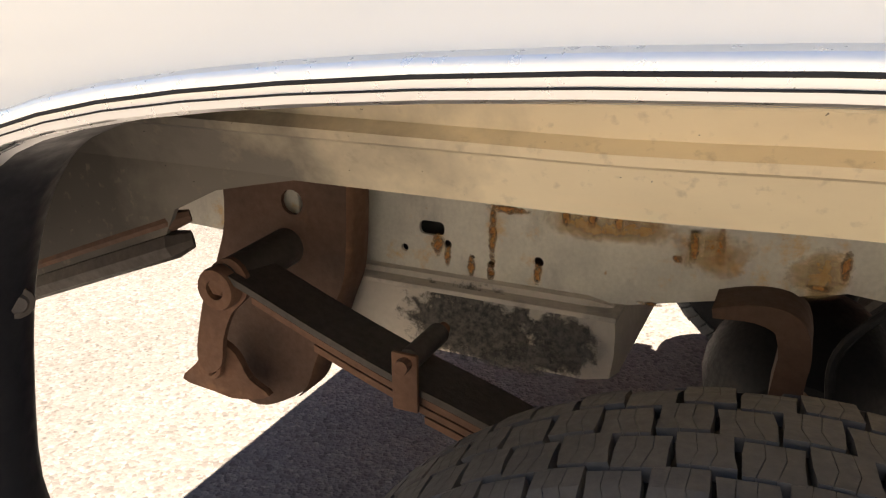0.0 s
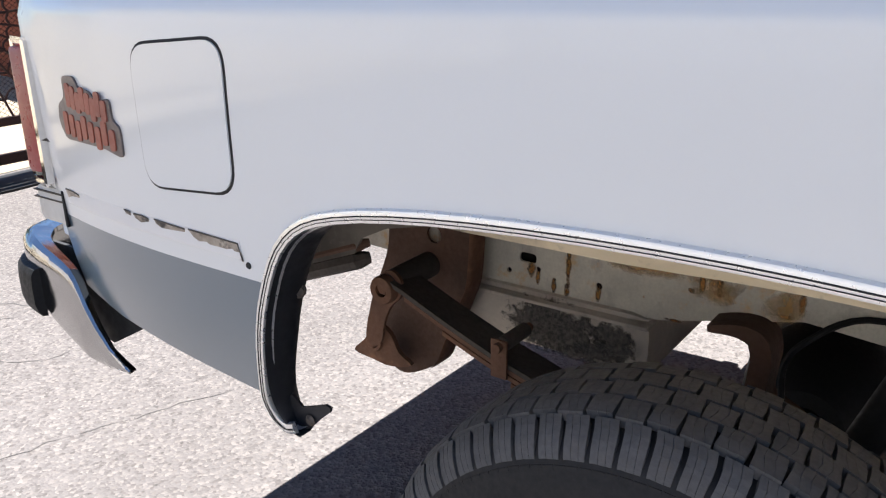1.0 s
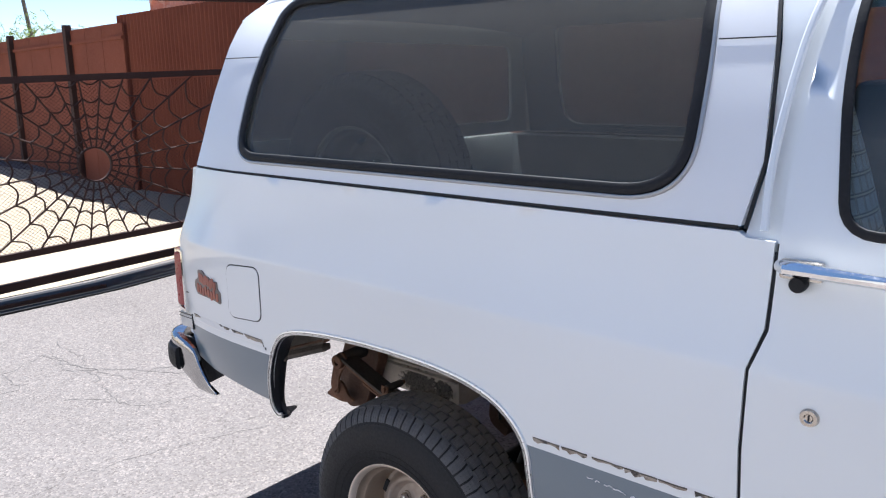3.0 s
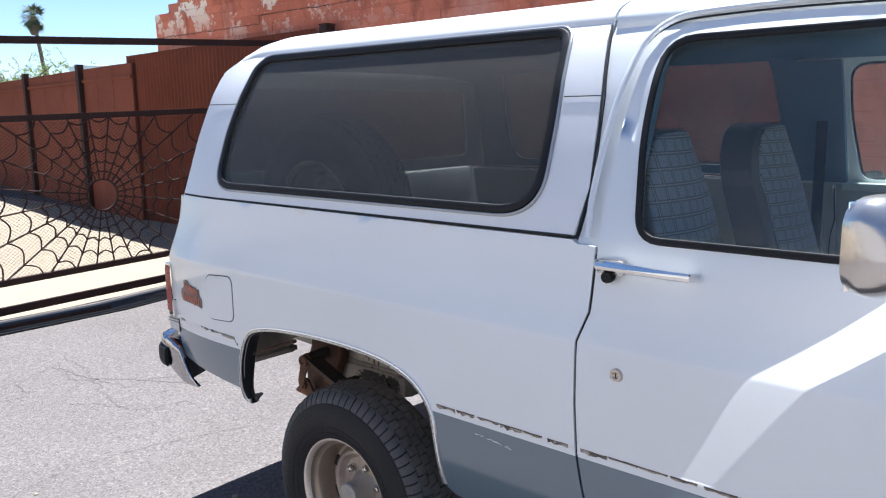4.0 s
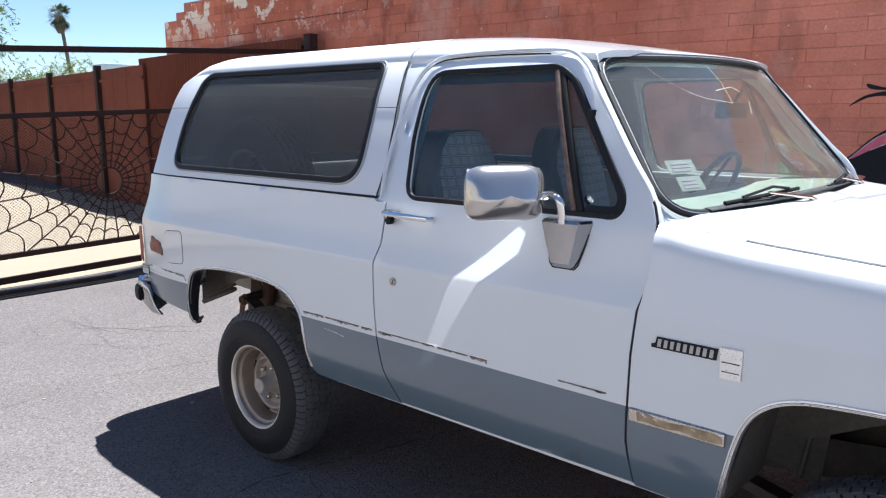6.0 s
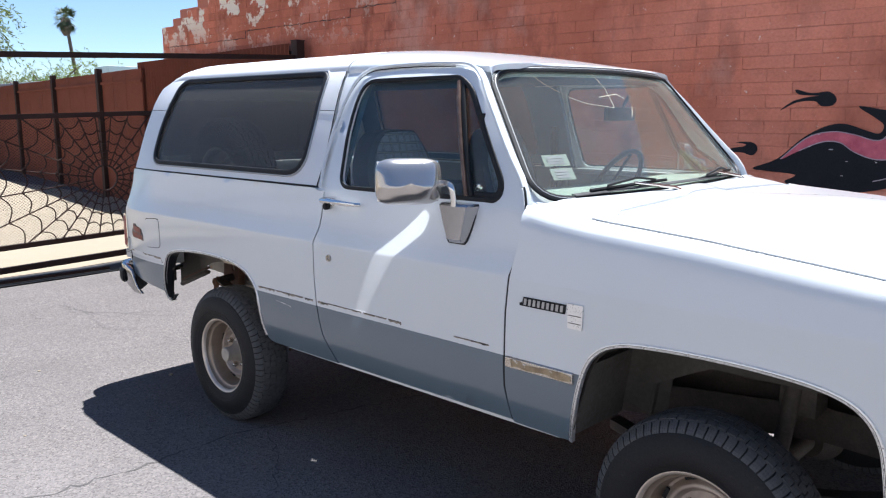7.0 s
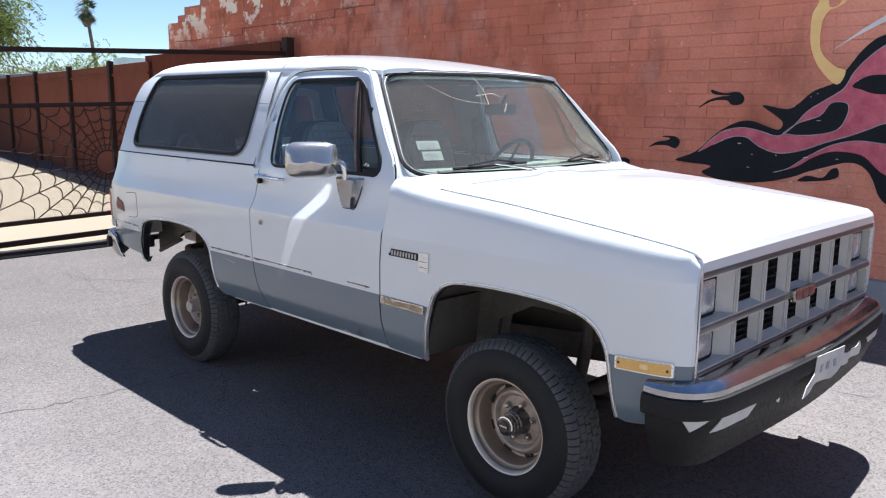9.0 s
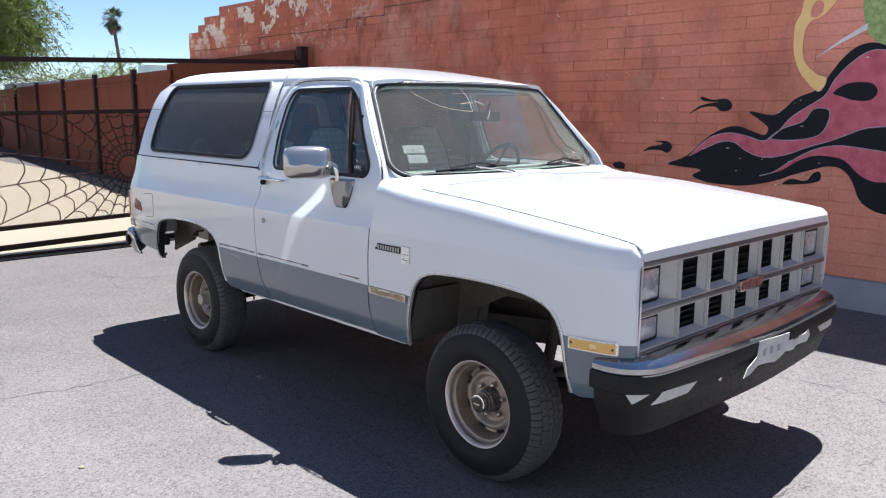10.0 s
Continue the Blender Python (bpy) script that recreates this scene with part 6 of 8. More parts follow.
for sgn in (-1, 1):
    if sgn > 0:
        # crushed pale lamp opening beside the plate
        part("torn_insert", sheet([(0.10, 0.612), (0.17, 0.655), (0.29, 0.652), (0.41, 0.662), (0.43, 0.628), (0.36, 0.612), (0.26, 0.608), (0.18, 0.600)], lambda y, z: (3.642 + 0.006 * math.sin(40 * y + 30 * z), y, z), step=0.02, off=(-0.003, 0, 0)), PALEGREY, fb, "crumpled pale metal behind the plate", smooth=False)
    part("bumper_bolt", add(geo(), *lathe([(0.0, 0.0), (0.009, 0.001), (0.011, 0.006)], 14, Matrix.Translation((3.618, sgn * 0.42, 0.60)) @ Matrix.Rotation(radians(90), 4, "Z"))), OLDCHROME, fb)
    # side marker lamp
    outer = rounded([(3.258, 0.767), (3.462, 0.771), (3.462, 0.821), (3.258, 0.814)], 0.006, 3)
    inner = rounded([(3.266, 0.772), (3.455, 0.776), (3.455, 0.816), (3.266, 0.809)], 0.004, 3)
    mk = part("side_marker", sheet(outer, lambda x, z: (x, sgn * (-flank(x, z) + 0.008), z), step=0.05, off=(0, -sgn * 0.014, 0)), ALU, truck, "bright surround of the side marker")
    part("marker_lens", sheet(inner, lambda x, z: (x, sgn * (-flank(x, z) + 0.012), z), step=0.05, off=(0, -sgn * 0.008, 0)), AMBER, mk, "amber side marker lens")
    part("marker_bulb", sheet(rounded([(3.352, 0.785), (3.380, 0.786), (3.380, 0.803), (3.352, 0.802)], 0.005, 3), lambda x, z: (x, sgn * (-flank(x, z) + 0.0126), z), step=0.05, off=(0, -sgn * 0.002, 0)), PALEAMBER, mk, "pale bulb behind the lens")
    for x in (3.275, 3.446):
        part("marker_screw", add(geo(), *lathe([(0.0, -0.003), (0.0045, -0.002), (0.005, 0.0)], 10, Matrix.Translation((x, sgn * (-flank(x, 0.79) + 0.013), 0.794)) @ Matrix.Rotation(0 if sgn < 0 else math.pi, 4, "Z"))), DARKSTEEL, mk)

# rear bumper
rhalf = [(-0.757, -0.972), (-0.80, -0.975), (-0.84, -0.978), (-0.87, -0.979), (-0.92, -0.979), (-0.97, -0.976), (-1.018, -0.966), (-1.058, -0.94), (-1.084, -0.885), (-1.098, -0.80), (-1.106, -0.6), (-1.11, -0.3), (-1.11, 0.0)]
rear_plan = plan_of([(x, -y) for x, y in rhalf] + [(x, y) for x, y in rhalf[-2::-1]], 9)


def rear_swept():
    g = geo()
    n = None
    for x, y, ox, oy in rear_plan:
        t = min(1.0, max(0.0, (x + 0.93) / 0.13)) if abs(y) > 0.9 else 0.0
        end = abs(y) > 0.9
        top = float(np.interp(x, [-1.05, -0.99, -0.93, -0.90, -0.880, -0.868, -0.858, -0.845, -0.826, -0.80, -0.775, -0.757], [0.763, 0.757, 0.746, 0.739, 0.731, 0.720, 0.704, 0.680, 0.651, 0.622, 0.607, 0.598])) if end else 0.762
        lo = float(np.interp(x, [-1.0, -0.968, -0.904, -0.861, -0.806, -0.769], [0.645, 0.640, 0.613, 0.593, 0.588, 0.594])) if end else 0.64
        k = min(1.0, (top - lo) / 0.09)
        back = 0.05 if not end else float(np.interp(x, [-1.05, -0.98, -0.88, -0.80], [0.05, 0.034, 0.022, 0.012]))
        sec = [(-back, top - 0.006 * k), (-0.4 * back, top), (-0.15 * back, top - 0.005 * k), (-0.001, top - 0.014 * k), (0.0, top - 0.03 * k), (0.0, lo + 0.02 * k), (-0.006, lo), (-0.02 * k, lo - 0.004 * k), (-0.012, lo + 0.02 * k), (-0.012, top - 0.03 * k), (-back, top - 0.014 * k)]
        n = len(sec)
        g[0].extend([Vector((x + ox * a, y + oy * a, b)) for a, b in sec])
    for i in range(len(rear_plan) - 1):
        for k in range(n):
            l = (k + 1) % n
            g[1].append((i * n + k, (i + 1) * n + k, (i + 1) * n + l, i * n + l))
    g[1].append(tuple(range(n)))
    g[1].append(tuple(range((len(rear_plan) - 1) * n, len(rear_plan) * n))[::-1])
    return g


# plate added to block sun through the gap behind the rear bumper
part("bumper_filler", add(geo(), *box(-1.07, -0.90, -0.93, 0.93, 0.690, 0.702, 0.003)), DARKSTEEL, truck)
DIMCHROME = surface("weathered_chrome", (0.45, 0.45, 0.455), 0.13, 1.0, dark=(0.36, 0.36, 0.365), large=9, fine=150, amount=0.5, grit=0.2, bump=0.015, rvar=0.06)
rb = part("rear_bumper", rear_swept(), DIMCHROME, truck, "chrome rear bumper with curved ends")
part("rub_strip", swept([p for p in rear_plan if p[0] < -0.955], [(-0.002, 0.718), (0.008, 0.716), (0.013, 0.708), (0.015, 0.690), (0.015, 0.662), (0.012, 0.648), (0.007, 0.640), (-0.002, 0.638)], True), RUBBER, rb, "black rubber bumper strip")
for sgn in (-1, 1):
    # shade in the hollow behind the bumper end, drawn as a black plate
    part("bumper_inner", poly_plate([(-1.03, 0.742), (-0.93, 0.742), (-0.86, 0.70), (-0.80, 0.66), (-0.775, 0.645), (-0.86, 0.60), (-0.96, 0.62), (-1.03, 0.65)], -0.93, 0.006, sgn), SEAM, rb, "black plate for the shade in the hollow behind the bumper end")
    part("bumper_bracket", add(geo(), *box(-1.07, -0.80, *sorted((sgn * 0.86, sgn * 0.72)), 0.63, 0.70, 0.01)), DARKSTEEL, rb)
    # end cap of the body and tail lamp
    tl = part("tail_lamp", add(geo(), *box(-0.966, -0.905, *sorted((sgn * 0.89, sgn * 0.963)), 0.866, 1.050, 0.010)), RED, truck, "red tail lamp lens")
    ringp = [(-0.905, sgn * 0.964, 0.856), (-0.905, sgn * 0.964, 1.058), (-0.962, sgn * 0.950, 1.058), (-0.962, sgn * 0.950, 0.856)]
    g = geo()
    for p, q in zip(ringp, ringp[1:] + ringp[:1]):
        add(g, *bar(p, q, 0.009, 0.012, (0, 1, 0)))
    part("lamp_surround", g, CHROME, tl, "chrome lamp surround", smooth=False)
    g = geo()
    rows = 14
    for k in range(rows + 1):
        z = 0.775 + (BELT - 0.006 - 0.775) * k / rows
        x0 = float(np.interp(z, [0.70, 0.80, 1.06, 1.12, 1.24, 1.34], [-0.875, -0.905, -0.905, -0.895, -0.868, -0.868]))
        x1 = float(np.interp(z, [0.70, 0.80, 1.06, 1.12, 1.24, 1.34], [-0.93, -0.955, -0.955, -0.95, -0.915, -0.915]))
        y0 = -flank(x0, z)
        for t in np.linspace(0, 1, 6):
            a = t * math.pi / 2
            g[0].append(Vector((x0 + (x1 - x0) * math.sin(a), sgn * (y0 - 0.05 * (1 - math.cos(a))), z)))
    for k in range(rows):
        for t in range(5):
            q = (k * 6 + t, k * 6 + t + 1, k * 6 + t + 7, k * 6 + t + 6)
            g[1].append(q if sgn < 0 else q[::-1])
    part("rear_corner", g, WHITE, truck)
    tr = part("corner_trim", add(geo(), *box(-0.966, -0.884, *sorted((sgn * 0.90, sgn * 0.958)), 0.790, 0.848, 0.012)), PALEGREY, truck, "pale grey ribbed corner trim")
    for z in (0.828, 0.839):
        part("trim_groove", add(geo(), *box(-0.9675, -0.886, *sorted((sgn * 0.93, sgn * 0.9595)), z - 0.0011, z + 0.0011, 0.0)), DARKSTEEL, tr)
    part("trim_edge", add(geo(), *box(-0.886, -0.881, *sorted((sgn * 0.93, sgn * 0.961)), 0.792, 0.846, 0.001)), SEAM, tr)

# ---------------------------------------------------------------- fittings on the body
def on_side(s, x, z, d=0.0):
    return Vector((x, s * (-flank(x, z) + d), z))


MIRROR_AT = Vector((1.646, -1.085, 1.407))
PAINTCHIP = surface("flaked_strip_glue", (0.45, 0.40, 0.33), 0.8, dark=(0.16, 0.12, 0.09), large=25, fine=120, amount=0.9, grit=0.5, bump=0.3, spots=(0.05, 0.045, 0.04), spot_scale=30, spot_range=(0.5, 0.6))
STUBTAN = surface("tan_flaked_glue", (0.48, 0.37, 0.22), 0.6, dark=(0.20, 0.13, 0.07), large=22, fine=120, amount=0.9, grit=0.3, bump=0.3, spots=(0.75, 0.72, 0.66), spot_scale=24, spot_range=(0.6, 0.66))
BADGE = surface("worn_badge_grey", (0.22, 0.19, 0.18), 0.5, 0.4, dark=(0.12, 0.1, 0.09), large=20, fine=120, amount=0.7, bump=0.1)
BADGERED = surface("worn_badge_red", (0.36, 0.12, 0.08), 0.55, dark=(0.2, 0.07, 0.05), large=20, fine=120, amount=0.7, bump=0.1)


def mirror(s):
    """Chrome tow mirror on a tapered door bracket."""
    d = door_near if s < 0 else door_far
    at = MIRROR_AT if s < 0 else Vector((MIRROR_AT.x, -MIRROR_AT.y, MIRROR_AT.z))
    turn = Matrix.Translation(at) @ Matrix.Rotation(radians(-36) if s < 0 else radians(36), 4, "Z")
    # housing: a rounded box, fuller in front (+x), flat behind where the glass sits
    g = geo()
    n = 40
    levels = (-1.0, 1.0, 0.985, 0.95, 0.88, 0.75, 0.55, 0.3, 0.0)
    for f in levels:
        ring = []
        for i in range(n):
            a = 2 * math.pi * i / n
            c, sn = math.cos(a), math.sin(a)
            r = (abs(c) ** 4.6 + abs(sn) ** 4.6) ** (-1 / 4.6)
            y, z = 0.121 * r * c * abs(f), 0.084 * r * sn * abs(f)
            # two planes that meet in a soft ridge below the middle
            front = (0.064 - 0.42 * max(0.0, z + 0.016) - 0.55 * max(0.0, -0.016 - z)) * (1 - 0.35 * (abs(y) / 0.124) ** 3)
            x = -0.032 if f < 0 else -0.006 + (front + 0.006) * (1 - f ** 9)
            ring.append(turn @ Vector((x, y, z)))
        g[0].extend(ring)
    for k in range(8):
        for i in range(n):
            j = (i + 1) % n
            g[1].append((k * n + i, k * n + j, k * n + n + j, k * n + n + i))
    part("mirror_housing", g, CHROME_SOFT, d, "brushed chrome tow mirror housing", angle=50)
    part("mirror_glass", add(geo(), *box(-0.031, -0.027, -0.113, 0.113, -0.074, 0.074, 0.001, turn)), MIRRORGLASS, d, "mirror glass")
    for y in (-0.055, 0.055):
        part("rivet", add(geo(), *lathe([(0.0, 0.003), (0.004, 0.002), (0.005, 0.0)], 10, turn @ Matrix.Translation((0.0, y, 0.079)) @ Matrix.Rotation(radians(90), 4, "X"))), DARKSTEEL, d)
    inner = turn @ Vector((0.0, 0.118 * (1 if s < 0 else -1), -0.01))
    base = Vector((1.790, s * 1.0, 1.322))
    pts = smooth_line([inner, inner + Vector((0.025, -s * 0.004, 0.006)), Vector((base.x - 0.008, s * 1.008, 1.392)), Vector((base.x, s * 1.003, 1.362)), base], 5)
    part("mirror_arm", add(geo(), *tube(pts, 0.0125, 12)), CHROME, d, "chrome tube arm")
    # bracket
    def sec(z, x0, x1, dep):
        y = -flank(x0, z)
        return [Vector((x0, s * (y - 0.004), z)), Vector((x0 + 0.018, s * (y + dep * 0.85), z)), Vector(((x0 + x1) / 2, s * (y + dep), z)), Vector((x1 - 0.018, s * (y + dep * 0.85), z)), Vector((x1, s * (y - 0.004), z))]
    rows = [sec(1.330, 1.702, 1.858, 0.062), sec(1.322, 1.698, 1.862, 0.066), sec(1.26, 1.713, 1.847, 0.052), sec(1.20, 1.728, 1.830, 0.03), sec(1.186, 1.738, 1.822, 0.012)]
    g = geo()
    for r in rows:
        g[0].extend(r)
    for k in range(len(rows) - 1):
        for i in range(4):
            g[1].append((k * 5 + i, k * 5 + i + 1, k * 5 + i + 6, k * 5 + i + 5))
    g[1].extend([(4, 3, 2, 1, 0), (20, 21, 22, 23, 24)])
    part("mirror_bracket", g, DIMCHROME, d, "tapered chrome mirror bracket", angle=25)
    seal = [on_side(s, x, z, 0.002) for x, z in ((1.705, 1.29), (1.714, 1.25), (1.729, 1.195), (1.742, 1.183), (1.818, 1.183), (1.829, 1.195), (1.843, 1.25), (1.852, 1.29))]
    part("bracket_gasket", ribbon(seal, lambda p: (0, s, 0), 0.005, 0.003), RUBBER, d)


CHROME_SOFT = surface("brushed_chrome", (0.56, 0.53, 0.50), 0.17, 0.82, dark=(0.48, 0.45, 0.42), large=6, fine=160, amount=0.3, grit=0.05, bump=0.0, rvar=0.01)
MIRRORGLASS = surface("mirror_glass", (0.9, 0.9, 0.9), 0.02, 1.0, dark=(0.8, 0.8, 0.8), bump=0.0, rvar=0.01)

FLANGE = surface("dusty_black_flange", (0.018, 0.0185, 0.022), 0.45, spec=0.35, dark=(0.010, 0.010, 0.012), large=12, fine=90, amount=0.6, grit=0.12, bump=0.05)

for s in (-1, 1):
    d = door_near if s < 0 else door_far
    mirror(s)
    # door handle: a pull bar on two feet with a push button
    h = part("door_handle", add(geo(), *tube([on_side(s, 0.985, 1.283, 0.012), on_side(s, 1.00, 1.284, 0.030), on_side(s, 1.05, 1.284, 0.034), on_side(s, 1.18, 1.281, 0.034), on_side(s, 1.212, 1.280, 0.028), on_side(s, 1.222, 1.279, 0.006)], [0.011, 0.013, 0.012, 0.010, 0.010, 0.008], 10)), CHROME, d, "chrome door handle")
    part("handle_plate", add(geo(), *box(0.985, 1.055, *sorted((s * 0.950, s * 0.968)), 1.262, 1.296, 0.006)), OLDCHROME, d)
    part("push_button", add(geo(), *lathe([(0.0, -0.022), (0.012, -0.022), (0.014, -0.018), (0.014, 0.0)], 16, Matrix.Translation((1.02, s * 0.962, 1.258)) @ Matrix.Rotation(0 if s < 0 else math.pi, 4, "Z"))), RUBBER, d)
    m = Matrix.Translation((1.062, s * 1.0, 1.042)) @ Matrix.Rotation(0 if s < 0 else math.pi, 4, "Z")
    part("door_lock", add(geo(), *lathe([(0.0, -0.004), (0.006, -0.004), (0.008, -0.006), (0.014, -0.006), (0.0165, 0.002)], 20, m)), OLDCHROME, d, "round chrome door lock")
    part("key_slot", add(geo(), *box(-0.0012, 0.0012, -0.0055, -0.003, -0.005, 0.005, 0, m)), SEAM, d, smooth=False)
    part("vent_latch", add(geo(), *lathe([(0.0, 0.0), (0.014, 0.004), (0.012, 0.016), (0.004, 0.03)], 14, Matrix.Translation((1.815, s * 0.905, 1.385)) @ Matrix.Rotation(0 if s < 0 else math.pi, 4, "Z"))), CHROME, d)
    part("vent_hinge", add(geo(), *box(1.762, 1.788, *sorted((s * 0.818, s * 0.838)), 1.612, 1.652, 0.004)), BLACK, d)
    # fuel door, near side
    ol = rounded([(-0.612, 0.898), (-0.450, 0.910), (-0.442, 1.076), (-0.606, 1.064)], 0.032, 6)
    if s < 0:
        part("fuel_door", sheet([(x * 0.985 + -0.008, z * 0.985 + 0.0148) for x, z in ol], lambda x, z: (x, s * (-flank(x, z) + 0.002), z), step=0.05, off=(0, 0.004, 0)), WHITE, truck, "white square fuel door")
        part("fuel_door_gap", ribbon([on_side(s, x, z, -0.0015) for x, z in resample(ol, 0.02)], lambda p: (0, s, 0), 0.0055, 0.002, True), SEAM, truck)
    # drip rail over the door
    rail = [(0.950, 1.335), (0.944, 1.45), (0.953, 1.60), (0.968, 1.70), (0.995, 1.79), (1.05, 1.838), (1.15, 1.850), (1.35, 1.852), (1.55, 1.846), (1.645, 1.832), (1.715, 1.79), (1.775, 1.722), (1.84, 1.645), (1.90, 1.572), (1.965, 1.495), (2.02, 1.435), (2.045, 1.40)][:None if s < 0 else -9]
    part("drip_rail", ribbon([on_side(s, x, z, 0.008) for x, z in [tuple(p)[:2] for p in smooth_line([(a, b, 0) for a, b in rail], 4)]], lambda p: (0, s, 0.3), 0.014, 0.010), WHITE, truck, "white steel drip rail")
    part("rail_shadow_gap", ribbon([on_side(s, x - 0.004, z - 0.011, 0.001) for x, z in [tuple(p)[:2] for p in smooth_line([(a, b, 0) for a, b in rail[2:9]], 4)]], lambda p: (0, s, 0.3), 0.005, 0.002), SEAM, truck)
    part("roof_seam", ribbon([on_side(s, x, z, 0.001) for x, z in ((0.915, 1.335), (0.929, 1.45), (0.918, 1.60), (0.909, 1.66), (0.894, 1.75), (0.876, 1.84))], lambda p: (0, s, 0.2), 0.007, 0.0015), SEAM, truck)
    part("cap_joint", ribbon([on_side(s, 0.80 + 0.013 * k, 1.665, 0.0008) for k in range(9)], lambda p: (0, s, 0.2), 0.0025, 0.001), SEAM, truck)
    part("cap_joint", ribbon([on_side(s, -0.815 + 0.017 * k, 1.672, 0.0008) for k in range(13)], lambda p: (0, s, 0.2), 0.0025, 0.001), SEAM, truck)
    # window slide and latch of the hardtop glass
    part("glass_slide", add(geo(), *box(-0.005, 0.022, *sorted((s * 0.916, s * 0.926)), 1.384, 1.391, 0.001)), ALU, truck)
    # the two-tone line: remains of a stripped moulding, with flaked paint
    rnd = random.Random(5)
    for up, dn in (([(-0.862, 0.853), (-0.84, 0.854), (-0.815, 0.852)], [(-0.815, 0.849), (-0.84, 0.847), (-0.858, 0.842)]),
                   ([(-0.682, 0.856), (-0.667, 0.855)], [(-0.668, 0.851), (-0.679, 0.852)]),
                   ([(-0.660, 0.854), (-0.640, 0.855), (-0.626, 0.853)], [(-0.627, 0.850), (-0.645, 0.846), (-0.657, 0.850)]),
                   ([(-0.613, 0.855), (-0.585, 0.854), (-0.552, 0.853)], [(-0.553, 0.850), (-0.580, 0.848), (-0.600, 0.847), (-0.611, 0.851)]),
                   ([(-0.545, 0.854), (-0.50, 0.853), (-0.458, 0.852), (-0.453, 0.832)], [(-0.459, 0.835), (-0.468, 0.845), (-0.484, 0.841), (-0.502, 0.840), (-0.514, 0.845), (-0.528, 0.843), (-0.537, 0.847)])):
        part("flaked_paint", sheet(up + dn, lambda a, b: (a, s * (-flank(a, b) + 0.0012), b), step=0.05, off=(0, -s * 0.002, 0)), PAINTCHIP, truck, "flaked strip of old molding glue")
        part("flake_edge", ribbon([on_side(s, a, b + 0.0008, 0.0012) for a, b in up], lambda p: (0, s, 0), 0.0022, 0.0006), DARKSTEEL, truck)
    part("strip_ghost", ribbon([on_side(s, a, 0.846, 0.0004) for a in np.linspace(-0.86, -0.455, 14)], lambda p: (0, s, 0), 0.024, 0.0006), CAP, truck, "pale ghost of a removed molding")
    part("clip_hole", add(geo(), *lathe([(0.0, -0.001), (0.0035, -0.001), (0.0042, 0.0)], 12, Matrix.Translation(on_side(s, -0.445, 0.829, 0.0006)) @ Matrix.Rotation(0 if s < 0 else math.pi, 4, "Z"))), SEAM, truck, "black hole of a lost clip")
    for x0, x1, pieces in ((0.505, 0.945, 6), (0.965, 1.50, 7), (1.78, 1.95, 2)):
        x = x0
        for k in range(pieces):
            w = (x1 - x0) / pieces * rnd.uniform(0.8, 1.02)
            thick = rnd.choice((0.003, 0.005, 0.011))
            up = [(x + w * t, 0.8355 + rnd.uniform(-0.0006, 0.0006)) for t in np.linspace(0, 1, 6)]
            dn = [(x + w * t, 0.8335 - thick * rnd.uniform(0.15, 1.0)) for t in (0.98, 0.85, 0.66, 0.58, 0.33, 0.2, 0.03)]
            part("flake_edge", ribbon([on_side(s, a, b + 0.0006, 0.0012) for a, b in up], lambda p: (0, s, 0), rnd.uniform(0.0016, 0.0036), 0.0006), DARKSTEEL, truck)
            part("flaked_paint", sheet(up + dn, lambda a, b: (a, s * (-flank(a, b) + 0.0012), b), step=0.05, off=(0, -s * 0.002, 0)), PAINTCHIP, truck, "flaked strip of old molding glue")
            x += (x1 - x0) / pieces
        part("strip_ghost", ribbon([on_side(s, a, 0.836, 0.0004) for a in np.linspace(x0, x1, 14)], lambda p: (0, s, 0), 0.012, 0.0006), CAP, truck, "pale ghost of a removed molding")
    for k in range(9):
        x0, z = (0.64 + 0.020 * k, 0.786 - 0.002 * k) if k < 6 else (1.80 + 0.05 * (k - 6), 0.815)
        x1 = x0 + rnd.uniform(0.008, 0.020)
        part("paint_scratch", ribbon([on_side(s, a, z + rnd.uniform(-0.003, 0.003), 0.0004) for a in np.linspace(x0, x1, 4)], lambda p: (0, s, 0), rnd.uniform(0.0012, 0.003), 0.0005), CAP, truck, "white paint scratch")
    st = part("molding_stub", ribbon([on_side(s, a, 0.793, 0.001) for a in np.linspace(2.03, 2.31, 12)], lambda p: (0, s, 0), 0.042, 0.008), OLDCHROME, truck, "last tarnished stub of side molding, flaked")
    up = [(2.055 + 0.031 * k, 0.800 + rnd.uniform(0.0, 0.010)) for k in range(9)]
    dn = [(2.305 - 0.031 * k, 0.786 - rnd.uniform(0.0, 0.008)) for k in range(9)]
    part("stub_core", sheet(up + dn, lambda a, b: (a, s * (-flank(a, b) + 0.0105), b), step=0.03, off=(0, -s * 0.003, 0)), STUBTAN, st, "tan flaked backing")
    # badges
    face = (Matrix.Rotation(radians(90), 4, "X") if s < 0 else Matrix.Rotation(radians(180), 4, "Z") @ Matrix.Rotation(radians(90), 4, "X"))
    if s < 0:
        nameplate = part("nameplate", sheet([(2.292, 0.966), (2.346, 0.966), (2.349, 1.047), (2.289, 1.047)], lambda x, z: (x, -1.006, z), step=0.05, off=(0, 0.008, 0)), ALU, truck, "small bright fender plate")
        for z in (0.985, 1.01):
            part("plate_line", add(geo(), *box(2.296, 2.343, -1.0075, -1.0055, z - 0.001, z + 0.001)), SEAM, nameplate, smooth=False)
        strip = [(2.094, 1.008), (2.278, 1.008), (2.283, 1.040), (2.110, 1.040), (2.106, 1.022), (2.094, 1.018)]
